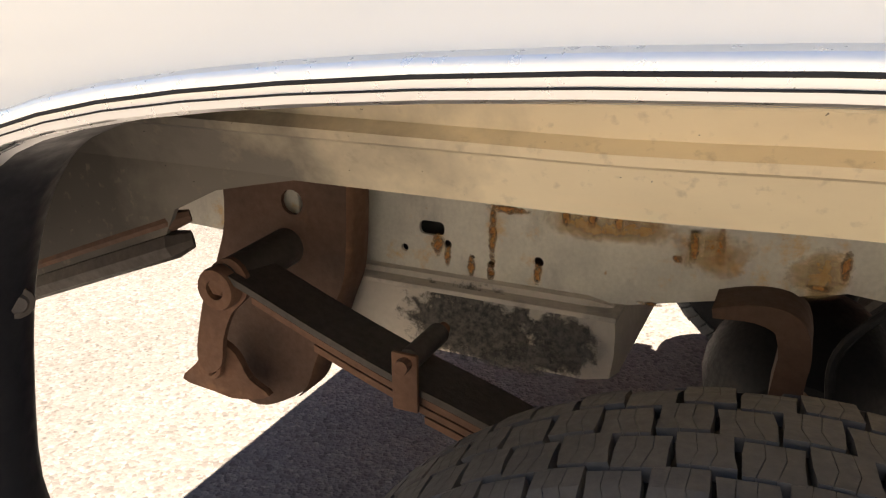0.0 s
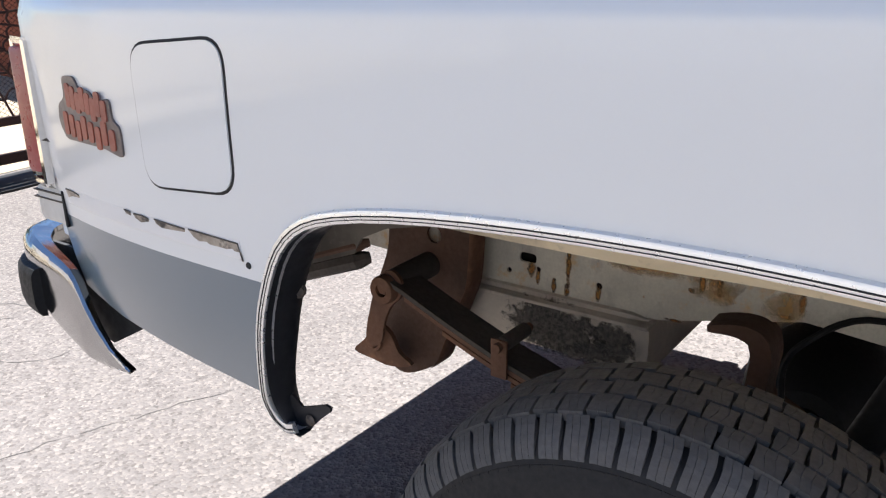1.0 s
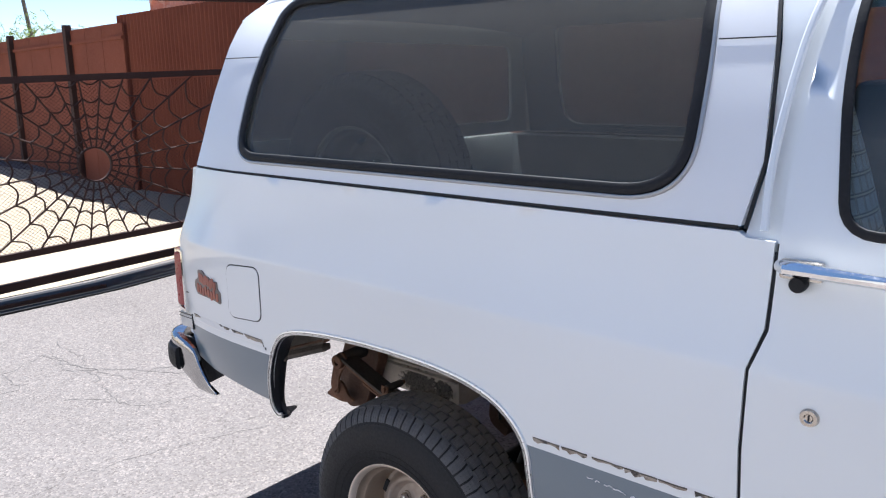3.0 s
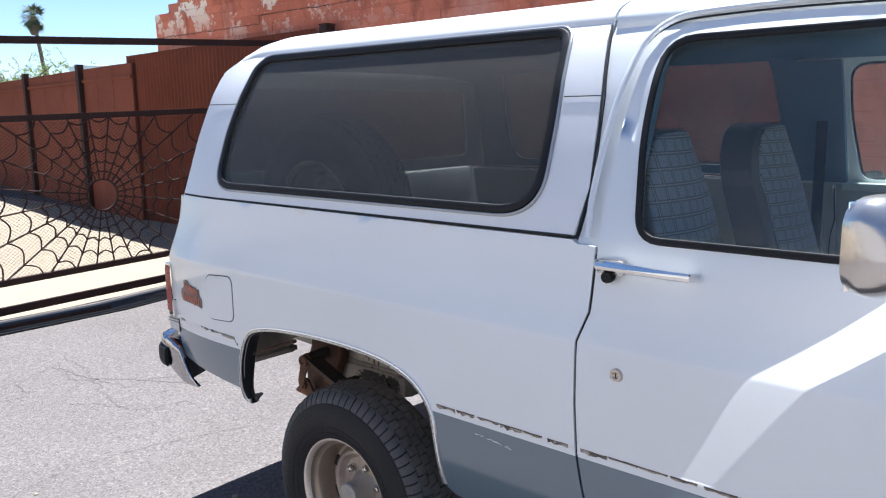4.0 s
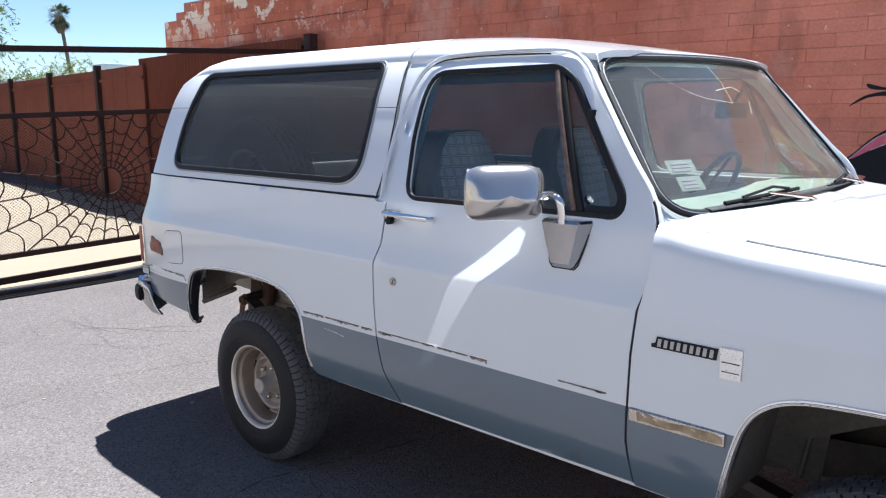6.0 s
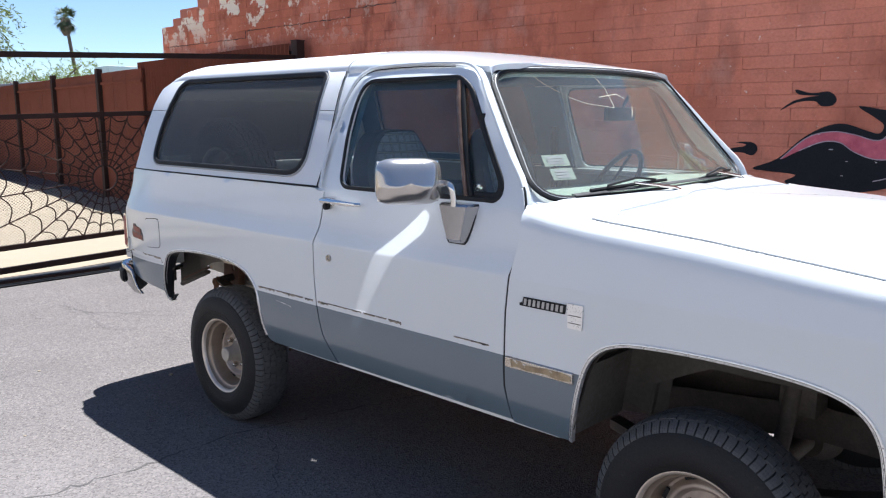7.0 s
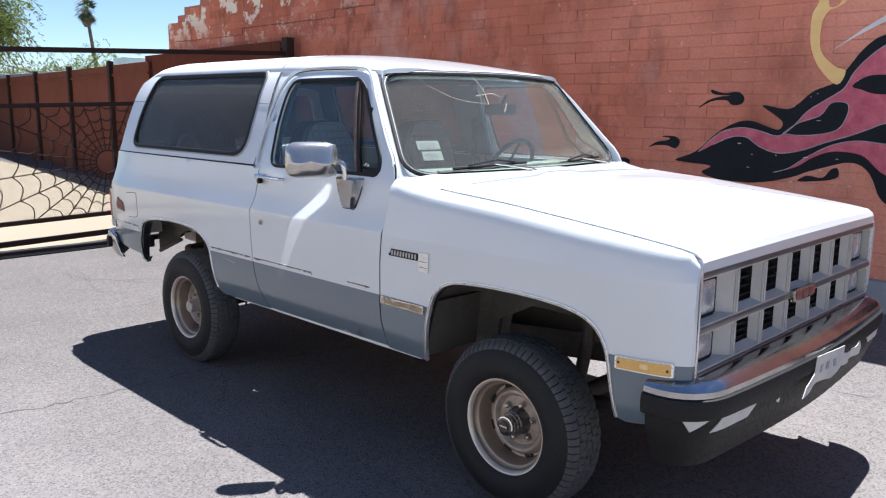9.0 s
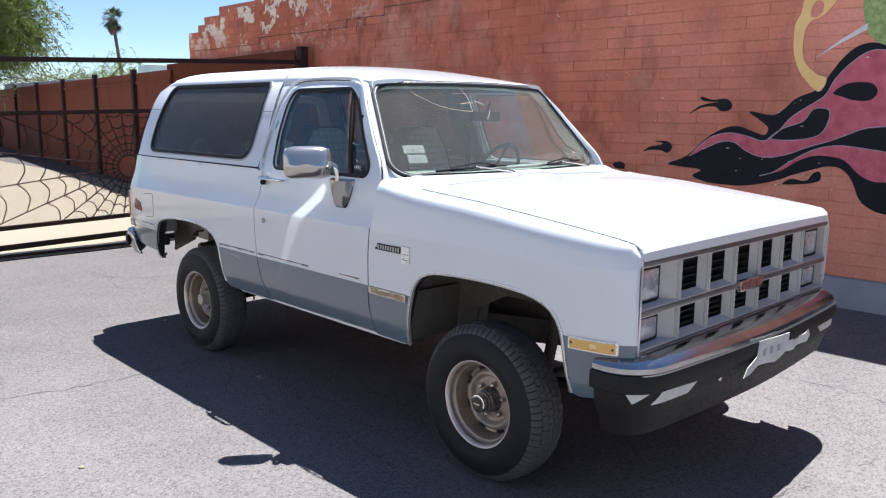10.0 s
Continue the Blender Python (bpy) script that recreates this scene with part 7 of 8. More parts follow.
        part("emblem_backing", sheet(strip, lambda x, z: (x, flank(x, z) - 0.004, z), step=0.03, off=(0, 0.004, 0)), RUBBER, nameplate, "black backing of a plain emblem")
        for k in range(9):
            x0 = 2.112 + 0.0185 * k
            core = [(x0, 1.013), (x0 + 0.010, 1.013), (x0 + 0.013, 1.035), (x0 + 0.003, 1.035)]
            part("emblem_bar", sheet(core, lambda x, z: (x, flank(x, z) - 0.0055, z), step=0.03, off=(0, 0.002, 0)), GRILLE, nameplate, "pale grey emblem bar")
        script = part("script_badge", sheet(rounded([(-0.808, 0.934), (-0.70, 0.934), (-0.655, 0.926), (-0.652, 0.966), (-0.668, 0.972), (-0.666, 0.998), (-0.70, 0.994), (-0.72, 1.006), (-0.742, 1.002), (-0.752, 1.020), (-0.788, 1.018), (-0.790, 0.990), (-0.814, 0.980), (-0.822, 0.956)], 0.009, 3), lambda x, z: (x, -flank(x, z) * -1 * 1.0 - 0.003, z), step=0.04, off=(0, 0.003, 0)), BADGE, truck, "worn grey badge with red-brown bars")
        for z0, xa, xb, rise in ((0.993, -0.782, -0.676, -0.10), (0.955, -0.803, -0.662, -0.05)):
            for k in range(8):
                x0 = xa + (xb - xa) * k / 8
                zc = z0 + rise * (x0 - xa) + 0.003 * math.sin(2.3 * k)
                up, dn = 0.013 + 0.004 * (k % 3 == 0), 0.014 + 0.003 * (k % 4 == 1)
                stroke = rounded([(x0, zc - dn), (x0 + 0.013, zc - dn), (x0 + 0.016, zc + up), (x0 + 0.003, zc + up)], 0.005, 3)
                part("emblem_bar", sheet(stroke, lambda x, z: (x, flank(x, z) - 0.0048, z), step=0.03, off=(0, 0.002, 0)), BADGERED, script, "worn red-brown emblem bar")
    # inner flange of the rear arch with its bolts and torn end
    fl = geo()
    line = [tuple(p)[:2] for p in smooth_line([(a, b, 0) for a, b in ((-0.424, 0.606), (-0.438, 0.609), (-0.4485, 0.626), (-0.4535, 0.65))], 3)] + [p for p in rear_arch[:18] if p[1] > 0.665]
    for x, z in line:
        v = Vector((-x, 0.62 - z)).normalized()
        for a, y in ((0.0062, -flank(x, z) + 0.003), (0.0085, 0.962), (0.0085, 0.945), (0.0020, 0.930), (-0.006, 0.922)):
            fl[0].append(Vector((x + v.x * a, s * y, z + v.y * a)))
    fl[1] = [(5 * k + q, 5 * k + q + 1, 5 * k + q + 6, 5 * k + q + 5) for k in range(len(line) - 1) for q in range(4)]
    fo = part("arch_flange", fl, FLANGE, truck, "dark inner arch flange with screws")
    for x, z in ((-0.417, 0.790), (-0.449, 0.640)):
        m = Matrix.Translation((x + 0.001, s * 0.945, z)) @ Matrix.Rotation(radians(-60 * s), 4, "Z") @ Matrix.Rotation(0 if s < 0 else math.pi, 4, "Z")
        part("screw", add(geo(), *lathe([(0.0, -0.003), (0.0045, -0.003), (0.006, -0.001), (0.009, 0.0), (0.0095, 0.002)], 12, m)), DARKSTEEL, fo)
    tip = [(-0.452, 0.642), (-0.450, 0.615), (-0.436, 0.603), (-0.416, 0.609), (-0.400, 0.626), (-0.384, 0.640), (-0.381, 0.647), (-0.390, 0.649), (-0.405, 0.643), (-0.426, 0.636), (-0.440, 0.650)]
    part("flange_tip", sheet(tip, lambda x, z: (x, s * (0.948 - 0.1 * max(0.0, x + 0.45)), z), step=0.02, off=(0, -s * 0.004, 0)), FLANGE, fo)
    m = Matrix.Translation((-0.413, s * 0.946, 0.622)) @ Matrix.Rotation(0 if s < 0 else math.pi, 4, "Z")
    part("screw", add(geo(), *lathe([(0.0, -0.003), (0.0045, -0.003), (0.006, -0.001), (0.008, 0.0)], 12, m)), DARKSTEEL, fo)


# ---------------------------------------------------------------- glass fittings, interior
for y, x in ((-0.32, 0), (0.42, 0)):
    base = ws_fn(y / 0.845 - 0.12, -0.05, 0.03)
    tip = ws_fn(y / 0.845 + 0.18, 0.055, 0.02)
    wp = part("wiper", add(geo(), *tube([ws_fn(y / 0.845 + 0.42, -0.16, 0.025), ws_fn(y / 0.845 + 0.2, -0.03, 0.035), ws_fn(y / 0.845 - 0.05, 0.05, 0.02)], [0.009, 0.007, 0.005], 8)), OLDCHROME, truck, "worn windshield wiper")
    part("wiper_blade", add(geo(), *tube([ws_fn(y / 0.845 + 0.22, 0.055, 0.012), ws_fn(y / 0.845 - 0.05, 0.045, 0.012), ws_fn(y / 0.845 - 0.34, 0.025, 0.014)], 0.0065, 6)), RUBBER, wp)
    part("blade_carrier", add(geo(), *tube([ws_fn(y / 0.845 + 0.12, 0.06, 0.018), ws_fn(y / 0.845 - 0.05, 0.065, 0.040), ws_fn(y / 0.845 - 0.24, 0.04, 0.024)], 0.005, 6)), RUBBER, wp)
for u0, u1, v0, v1 in ((-0.882, -0.737, 0.238, 0.322), (-0.865, -0.738, 0.135, 0.22)):
    st = part("sticker", sheet([(u0, v0), (u1, v0), (u1, v1), (u0, v1)], lambda u, v: ws_fn(u, v, -0.006), step=0.06, off=(-0.001, 0, -0.001)), PAPER, windshield, "pale green paper sticker")
    for k in range(3):
        v = v0 + (v1 - v0) * (0.25 + 0.25 * k)
        part("sticker_line", sheet([(u0 + 0.02, v - 0.008), (u1 - 0.03, v - 0.008), (u1 - 0.03, v + 0.008), (u0 + 0.02, v + 0.008)], lambda a, b: ws_fn(a, b, -0.0045), step=0.06, off=(-0.0005, 0, -0.0005)), KERB, windshield)
# cracks in the glass
CRACK = surface("glass_crack", (0.62, 0.54, 0.40), 0.4, bump=0.0)
for w, pts in ((0.0055, ((-0.259, 0.996), (-0.225, 0.92), (-0.20, 0.84), (-0.205, 0.76), (-0.215, 0.676))), (0.002, ((-0.758, 0.989), (-0.684, 0.881), (-0.60, 0.81), (-0.53, 0.757))),
               (0.003, ((-0.53, 0.757), (-0.47, 0.728), (-0.411, 0.707), (-0.30, 0.69), (-0.215, 0.676))), (0.005, ((-0.30, 0.767), (-0.2, 0.785), (-0.12, 0.797), (-0.061, 0.759))),
               (0.004, ((-0.028, 0.691), (-0.06, 0.64), (-0.098, 0.594)))):
    part("glass_crack", ribbon([ws_fn(u, v, 0.0008) for u, v in pts], lambda p: (0.78, 0, 0.62), 0.65 * w, 0.0006), CRACK, windshield, "dirty tan crack in the glass")
part("mirror_mount", add(geo(), *tube([ws_fn(0.05, 0.80, -0.01), ws_fn(0.05, 0.77, -0.06)], 0.008, 8)), BLACK, truck)
c = ws_fn(0.05, 0.74, -0.09)
part("rear_view_mirror", add(geo(), *box(c.x - 0.012, c.x + 0.012, c.y - 0.12, c.y + 0.12, c.z - 0.03, c.z + 0.03, 0.01)), BLACK, truck, "black interior mirror")
part("window_antenna", add(geo(), *tube([ws_fn(-0.98, 0.4, -0.03), ws_fn(-0.98, 0.9, -0.03)], 0.003, 6)), ALU, truck)

NAVY = surface("dark_navy_plastic", (0.035, 0.05, 0.07), 0.5, dark=(0.02, 0.03, 0.04), bump=0.05)
part("dashboard", sheet([(1.72, -0.80), (2.02, -0.82), (2.10, -0.4), (2.13, 0), (2.10, 0.4), (2.02, 0.82), (1.72, 0.80)], lambda x, y: (x, y, 1.318 + 0.034 * math.sin(min(1.0, (x - 1.72) / 0.1) * math.pi / 2)), step=0.06, off=(0, 0, -0.22)), PALETEAL, truck, "faded pale green dashboard")
sw = Matrix.Translation((1.62, 0.38, 1.30)) @ Matrix.Rotation(radians(-62), 4, "Y") @ Matrix.Rotation(radians(90), 4, "X")
g = geo()
ringv = [sw @ Vector((0.19 * math.cos(a), 0, 0.19 * math.sin(a))) for a in np.linspace(0, 2 * math.pi, 41)]
add(g, *tube(ringv, 0.013, 10))
add(g, *tube([sw @ Vector((-0.18, 0, 0)), sw @ Vector((0, 0.02, 0)), sw @ Vector((0.18, 0, 0))], 0.008, 8))
part("steering_wheel", g, NAVY, truck, "dark blue steering wheel")
part("steering_column", add(geo(), *tube([(1.63, 0.38, 1.29), (1.95, 0.38, 1.12)], 0.03, 10)), INTERIOR, truck)


SEATSIDE = surface("dark_navy_vinyl", (0.055, 0.068, 0.082), 0.55, dark=(0.035, 0.043, 0.052), large=8, fine=160, bump=0.15)


def seat(y, x=1.04):
    """A bucket seat with a plaid insert on the backrest."""
    st = new("front_seat")
    st.parent = truck
    st["label"] = "blue-grey bucket seat with plaid insert"

    def back(u, v):
        w = 0.23 * (1 - 0.25 * max(0, v - 0.7) / 0.3)
        lean = -0.16 * v
        return Vector((x + lean + 0.05 * (1 - u * u) - 0.02 * v, y + u * w, 0.97 + 0.605 * v - 0.05 * (u * u) * max(0, v - 0.6)))
    ol = rounded([(-1, 0), (1, 0), (1, 1), (-1, 1)], [0.1, 0.1, 0.45, 0.45], 8)
    part("backrest", sheet(ol, back, step=0.12, off=(-0.11, 0, 0)), SEATSIDE, st)
    ins = rounded([(-0.84, 0.05), (0.84, 0.05), (0.84, 0.985), (-0.84, 0.985)], [0.05, 0.05, 0.40, 0.40], 6)
    part("backrest_insert", sheet(ins, lambda u, v: back(u, v) + Vector((0.012 * math.cos(u * 1.3), 0, 0)), step=0.1, off=(-0.006, 0, 0)), PLAID, st, "plaid cloth insert")
    top = geo()
    for u in np.linspace(-0.62, 0.62, 9):
        p = back(u, 0.97)
        top[0].extend([p + Vector((0.01, 0, 0.006)), p + Vector((-0.06, 0, 0.016)), p + Vector((-0.112, 0, 0.004))])
    top[1] = [q for k in range(8) for q in ((3 * k, 3 * k + 1, 3 * k + 4, 3 * k + 3), (3 * k + 1, 3 * k + 2, 3 * k + 5, 3 * k + 4))]
    part("top_insert", top, PLAID, st, "plaid cloth insert")
    part("cushion", add(geo(), *box(x - 0.02, x + 0.48, y - 0.24, y + 0.24, 0.82, 0.98, 0.05)), SEATCLOTH, st)
    part("seat_base", add(geo(), *box(x + 0.02, x + 0.44, y - 0.18, y + 0.18, 0.65, 0.82, 0.02)), BLACK, st)
    return st


seat(-0.42)
seat(0.40)
# inner door skins, rear side trim, bed walls
for s in (-1, 1):
    part("inner_door_skin", sheet([(0.99, 0.66), (2.0, 0.66), (2.02, 1.325), (1.0, 1.325)], lambda x, z: (x, s * (-flank(x, z) - 0.07), z), step=0.1, off=(0, -s * 0.015, 0)), PALETRIM, truck, "pale inner door panel")
    part("door_top_rail", add(geo(), *box(1.02, 2.0, *sorted((s * 0.905, s * 0.845)), 1.30, 1.333, 0.012)), WHITE, truck, "white painted door top")
    part("inner_side_trim", sheet([(-0.84, 0.99), (0.95, 0.99), (0.95, 1.325), (-0.84, 1.325)], lambda x, z: (x, s * (-flank(x, z) - 0.08), z), step=0.12, off=(0, -s * 0.012, 0)), PALETRIM, truck, "pale rear side trim")
    part("pillar_trim", sheet([(0.80, 1.33), (1.03, 1.33), (1.03, 1.80), (0.79, 1.80)], lambda x, z: (x, s * (-flank(x, z) - 0.035), z), step=0.1, off=(0, -s * 0.03, 0)), INTERIOR, truck, "grey pillar trim")
    part("inner_cap_trim", sheet([(-0.80, 1.345), (-0.77, 1.72), (-0.74, 1.82), (0.86, 1.82), (0.89, 1.66), (0.905, 1.345)], lambda x, z: (x, s * (-flank(x, z) - 0.03), z), holes=[QWINDOW], step=0.08, off=(0, -s * 0.006, 0)), INTERIOR, truck, "grey inner trim of the hardtop")
    part("seat_belt", add(geo(), *box(0.93, 0.97, *sorted((s * 0.80, s * 0.79)), 1.0, 1.62, 0.002)), BLACK, truck)
    part("door_crank", add(geo(), *tube([(1.30, s * 0.87, 1.12), (1.38, s * 0.83, 1.15)], 0.008, 8)), CHROME, truck)
# spare wheel standing in the cargo space
sp = make_wheel(False)
sp.name = "spare_wheel"
sp.parent = truck
sp.matrix_basis = Matrix.Translation((-0.46, -0.50, 1.262)) @ Matrix.Rotation(radians(3), 4, "X")
part("rear_bench", add(geo(), *box(0.1, 0.55, -0.45, 0.55, 0.83, 1.25, 0.06)), SEATCLOTH, truck, "blue-grey rear bench seat")
def rear_face(y, z):
    return (float(np.interp(z, [1.345, 1.54, 1.71, 1.80], [-0.853, -0.822, -0.787, -0.752])), y, z)


hole = rounded([(-0.77, 1.40), (0.77, 1.40), (0.67, 1.735), (-0.67, 1.735)], 0.06)
rg = part("rear_glass_frame", sheet([(-0.893, 1.345), (0.893, 1.345), (0.838, 1.55), (0.79, 1.70), (0.745, 1.79), (-0.745, 1.79), (-0.79, 1.70), (-0.838, 1.55)], rear_face, holes=[hole], step=0.08, off=(0.02, 0, 0)), CAP, truck, "white rear window frame")
part("rear_glass", sheet(hole, rear_face, step=0.15, off=(0.004, 0, 0)), TINT, rg, "dark tinted glass")

# ---------------------------------------------------------------- mural on the wall
def decal(pts, depth, per=4):
    ol = [tuple(p)[:2] for p in smooth_line([(a, b, 0) for a, b in pts], per, True)]
    return sheet(ol, lambda x, z: (x, WALL_Y - depth, z), step=0.12, off=(0, 0.002, 0))


mural = thing("mural", "painted flames in black and maroon with a yellow ring", "mural", at=(0, 0, 0))
flame = [(1.11, 1.21), (1.30, 1.29), (1.49, 1.46), (1.65, 1.55), (1.78, 1.57), (1.91, 1.53), (2.02, 1.50), (2.05, 1.56), (1.98, 1.62), (1.87, 1.70), (2.07, 1.67), (2.16, 1.71), (2.27, 1.81), (2.43, 1.88),
         (2.53, 2.01), (2.60, 2.11), (2.70, 2.20), (2.82, 2.23), (2.95, 2.19), (3.3, 2.05), (3.7, 1.85), (4.0, 1.5), (3.8, 1.1), (3.3, 0.92), (3.04, 0.91), (2.92, 0.94), (2.83, 1.01), (2.78, 1.12), (2.73, 1.20),
         (2.66, 1.25), (2.57, 1.26), (2.46, 1.23), (2.28, 1.17), (2.19, 1.13), (2.02, 1.08), (1.84, 1.05), (1.71, 1.05), (1.52, 1.06), (1.37, 1.11), (1.45, 1.17), (1.22, 1.19)]
part("flame_shape", decal(flame, 0.004), MURAL_BLACK, mural)
part("flame_band", decal([(1.33, 1.29), (1.52, 1.46), (1.70, 1.51), (1.86, 1.49), (2.02, 1.45), (2.13, 1.52), (2.24, 1.65), (2.37, 1.74), (2.50, 1.83), (2.57, 1.96), (2.69, 2.09), (2.83, 2.17), (3.0, 2.14), (3.35, 1.98),
                          (3.6, 1.75), (3.4, 1.62), (2.98, 1.59), (2.82, 1.57), (2.70, 1.52), (2.58, 1.47), (2.40, 1.41), (2.22, 1.34), (2.03, 1.31), (1.87, 1.36), (1.76, 1.43), (1.63, 1.43), (1.47, 1.36)], 0.008), MURAL_RED, mural, "maroon flame band")
part("flame_band", decal([(2.01, 1.15), (2.13, 1.19), (2.27, 1.29), (2.45, 1.39), (2.62, 1.43), (2.79, 1.42), (3.1, 1.38), (3.5, 1.30), (3.3, 1.16), (3.02, 1.16), (2.92, 1.16), (2.81, 1.21), (2.70, 1.31), (2.59, 1.34), (2.45, 1.34), (2.32, 1.29), (2.18, 1.20)], 0.008), MURAL_RED, mural, "maroon flame band")
part("flame_eye", decal([(2.06, 1.47), (2.18, 1.56), (2.34, 1.62), (2.42, 1.72), (2.53, 1.72), (2.55, 1.65), (2.50, 1.53), (2.39, 1.48), (2.21, 1.46)], 0.012), MURAL_BLACK, mural)
part("flame_eye", decal([(2.56, 1.85), (2.66, 1.92), (2.79, 1.93), (2.86, 1.91), (2.89, 1.85), (2.84, 1.79), (2.72, 1.79), (2.63, 1.82)], 0.012), MURAL_BLACK, mural)
part("yellow_ring", decal([(2.27, 2.60), (2.25, 2.49), (2.21, 2.40), (2.21, 2.24), (2.23, 2.13), (2.30, 1.99), (2.44, 1.86), (2.50, 1.96), (2.42, 2.0), (2.33, 2.08), (2.29, 2.17), (2.29, 2.33), (2.33, 2.42), (2.40, 2.45), (2.46, 2.49), (2.54, 2.62), (2.45, 2.75), (2.33, 2.72)], 0.005), MURAL_YELLOW, mural, "yellow painted ring")
part("pale_spike", decal([(2.38, 2.12), (2.59, 2.27), (2.77, 2.38), (2.77, 2.33), (2.55, 2.22)], 0.005, 1), MURAL_PALE, mural)
part("green_shape", decal([(2.73, 2.62), (2.75, 2.38), (2.80, 2.28), (2.92, 2.20), (3.2, 2.15), (3.5, 2.4), (3.3, 2.8), (2.9, 2.85)], 0.003), MURAL_GREEN, mural, "mottled green painted shape")
for pts in ([(1.30, 1.67), (1.39, 1.74), (1.50, 1.77), (1.58, 1.78), (1.44, 1.79), (1.41, 1.83), (1.53, 1.80), (1.65, 1.81), (1.71, 1.76), (1.69, 1.71), (1.61, 1.70), (1.55, 1.74), (1.42, 1.73)],
            [(0.83, 1.31), (0.91, 1.36), (1.02, 1.38), (1.04, 1.40), (0.96, 1.41), (1.03, 1.42), (1.11, 1.41), (1.14, 1.36), (1.10, 1.31), (1.02, 1.33), (0.91, 1.33)],
            [(0.50, 1.18), (0.57, 1.20), (0.63, 1.18), (0.63, 1.14), (0.59, 1.13), (0.52, 1.14)],
            [(2.21, 1.09), (2.28, 1.14), (2.40, 1.13), (2.46, 1.20), (2.51, 1.21), (2.52, 1.15), (2.47, 1.12), (2.36, 1.10)]):
    part("flame_lick", decal(pts, 0.004), MURAL_BLACK, mural)

part("ring_hole", decal([(2.335, 2.46), (2.385, 2.455), (2.425, 2.50), (2.42, 2.565), (2.37, 2.58), (2.335, 2.53)], 0.009), BRICK, mural)
CHALK = surface("grey_chalk_edge", (0.50, 0.43, 0.45), 0.9, dark=(0.3, 0.2, 0.22), large=9, fine=60, amount=0.8, bump=0.1)
for pts in ([(1.33, 1.29), (1.52, 1.46), (1.70, 1.51), (1.86, 1.49), (2.02, 1.45), (2.13, 1.52), (2.24, 1.65), (2.37, 1.74), (2.50, 1.83), (2.57, 1.96), (2.69, 2.09), (2.83, 2.17), (3.0, 2.14), (3.35, 1.98)],
            [(3.4, 1.62), (2.98, 1.59), (2.82, 1.57), (2.70, 1.52), (2.58, 1.47), (2.40, 1.41), (2.22, 1.34), (2.03, 1.31), (1.87, 1.36), (1.76, 1.43), (1.63, 1.43), (1.47, 1.36)],
            [(2.01, 1.15), (2.13, 1.19), (2.27, 1.29), (2.45, 1.39), (2.62, 1.43), (2.79, 1.42), (3.1, 1.38)],
            [(2.06, 1.47), (2.18, 1.56), (2.34, 1.62), (2.42, 1.72), (2.53, 1.72), (2.55, 1.65), (2.50, 1.53), (2.39, 1.48), (2.21, 1.46), (2.06, 1.47)]):
    line = [Vector((p.x, WALL_Y - 0.0125, p.y)) for p in smooth_line([(a, b, 0) for a, b in pts], 5)]
    part("chalk_edge", ribbon(line, lambda p: (0, -1, 0), 0.008, 0.001), CHALK, mural, "pale smudged outline")
chip_rnd = random.Random(21)
chips = geo()
for k in range(36):
    x, z = chip_rnd.uniform(1.5, 3.6), 0.37 + COURSE * chip_rnd.randrange(7, 18) + chip_rnd.gauss(0, 0.006)
    if not (0.9 + 0.25 * abs(x - 2.6) < z < 2.2 - 0.55 * abs(x - 2.9)):
        continue
    w, h = chip_rnd.uniform(0.004, 0.022), chip_rnd.uniform(0.002, 0.006)
    ol = [(x + w * math.cos(a) * chip_rnd.uniform(0.6, 1.0), z + h * math.sin(a) * chip_rnd.uniform(0.5, 1.0)) for a in np.linspace(0, 2 * math.pi, 9, endpoint=False)]
    add(chips, [Vector((a, WALL_Y - 0.0145, b)) for a, b in ol], [tuple(range(9))])
tagged(part("paint_chip", chips, MURAL_PALE, mural, "white chips where the paint has flaked", smooth=False), kind="stuff")


# ---------------------------------------------------------------- trees, palm, far things
LEAF = surface("green_leaf", (0.27, 0.32, 0.085), 0.6, dark=(0.11, 0.155, 0.03), large=2.0, fine=30, amount=0.8, bump=0.0)
FROND = surface("palm_frond", (0.085, 0.11, 0.035), 0.6, dark=(0.04, 0.055, 0.02), large=2.0, fine=30, amount=0.8, bump=0.0)
BARK = surface("grey_bark", (0.16, 0.12, 0.09), 0.9, dark=(0.09, 0.07, 0.05), large=3, fine=30, bump=0.3)


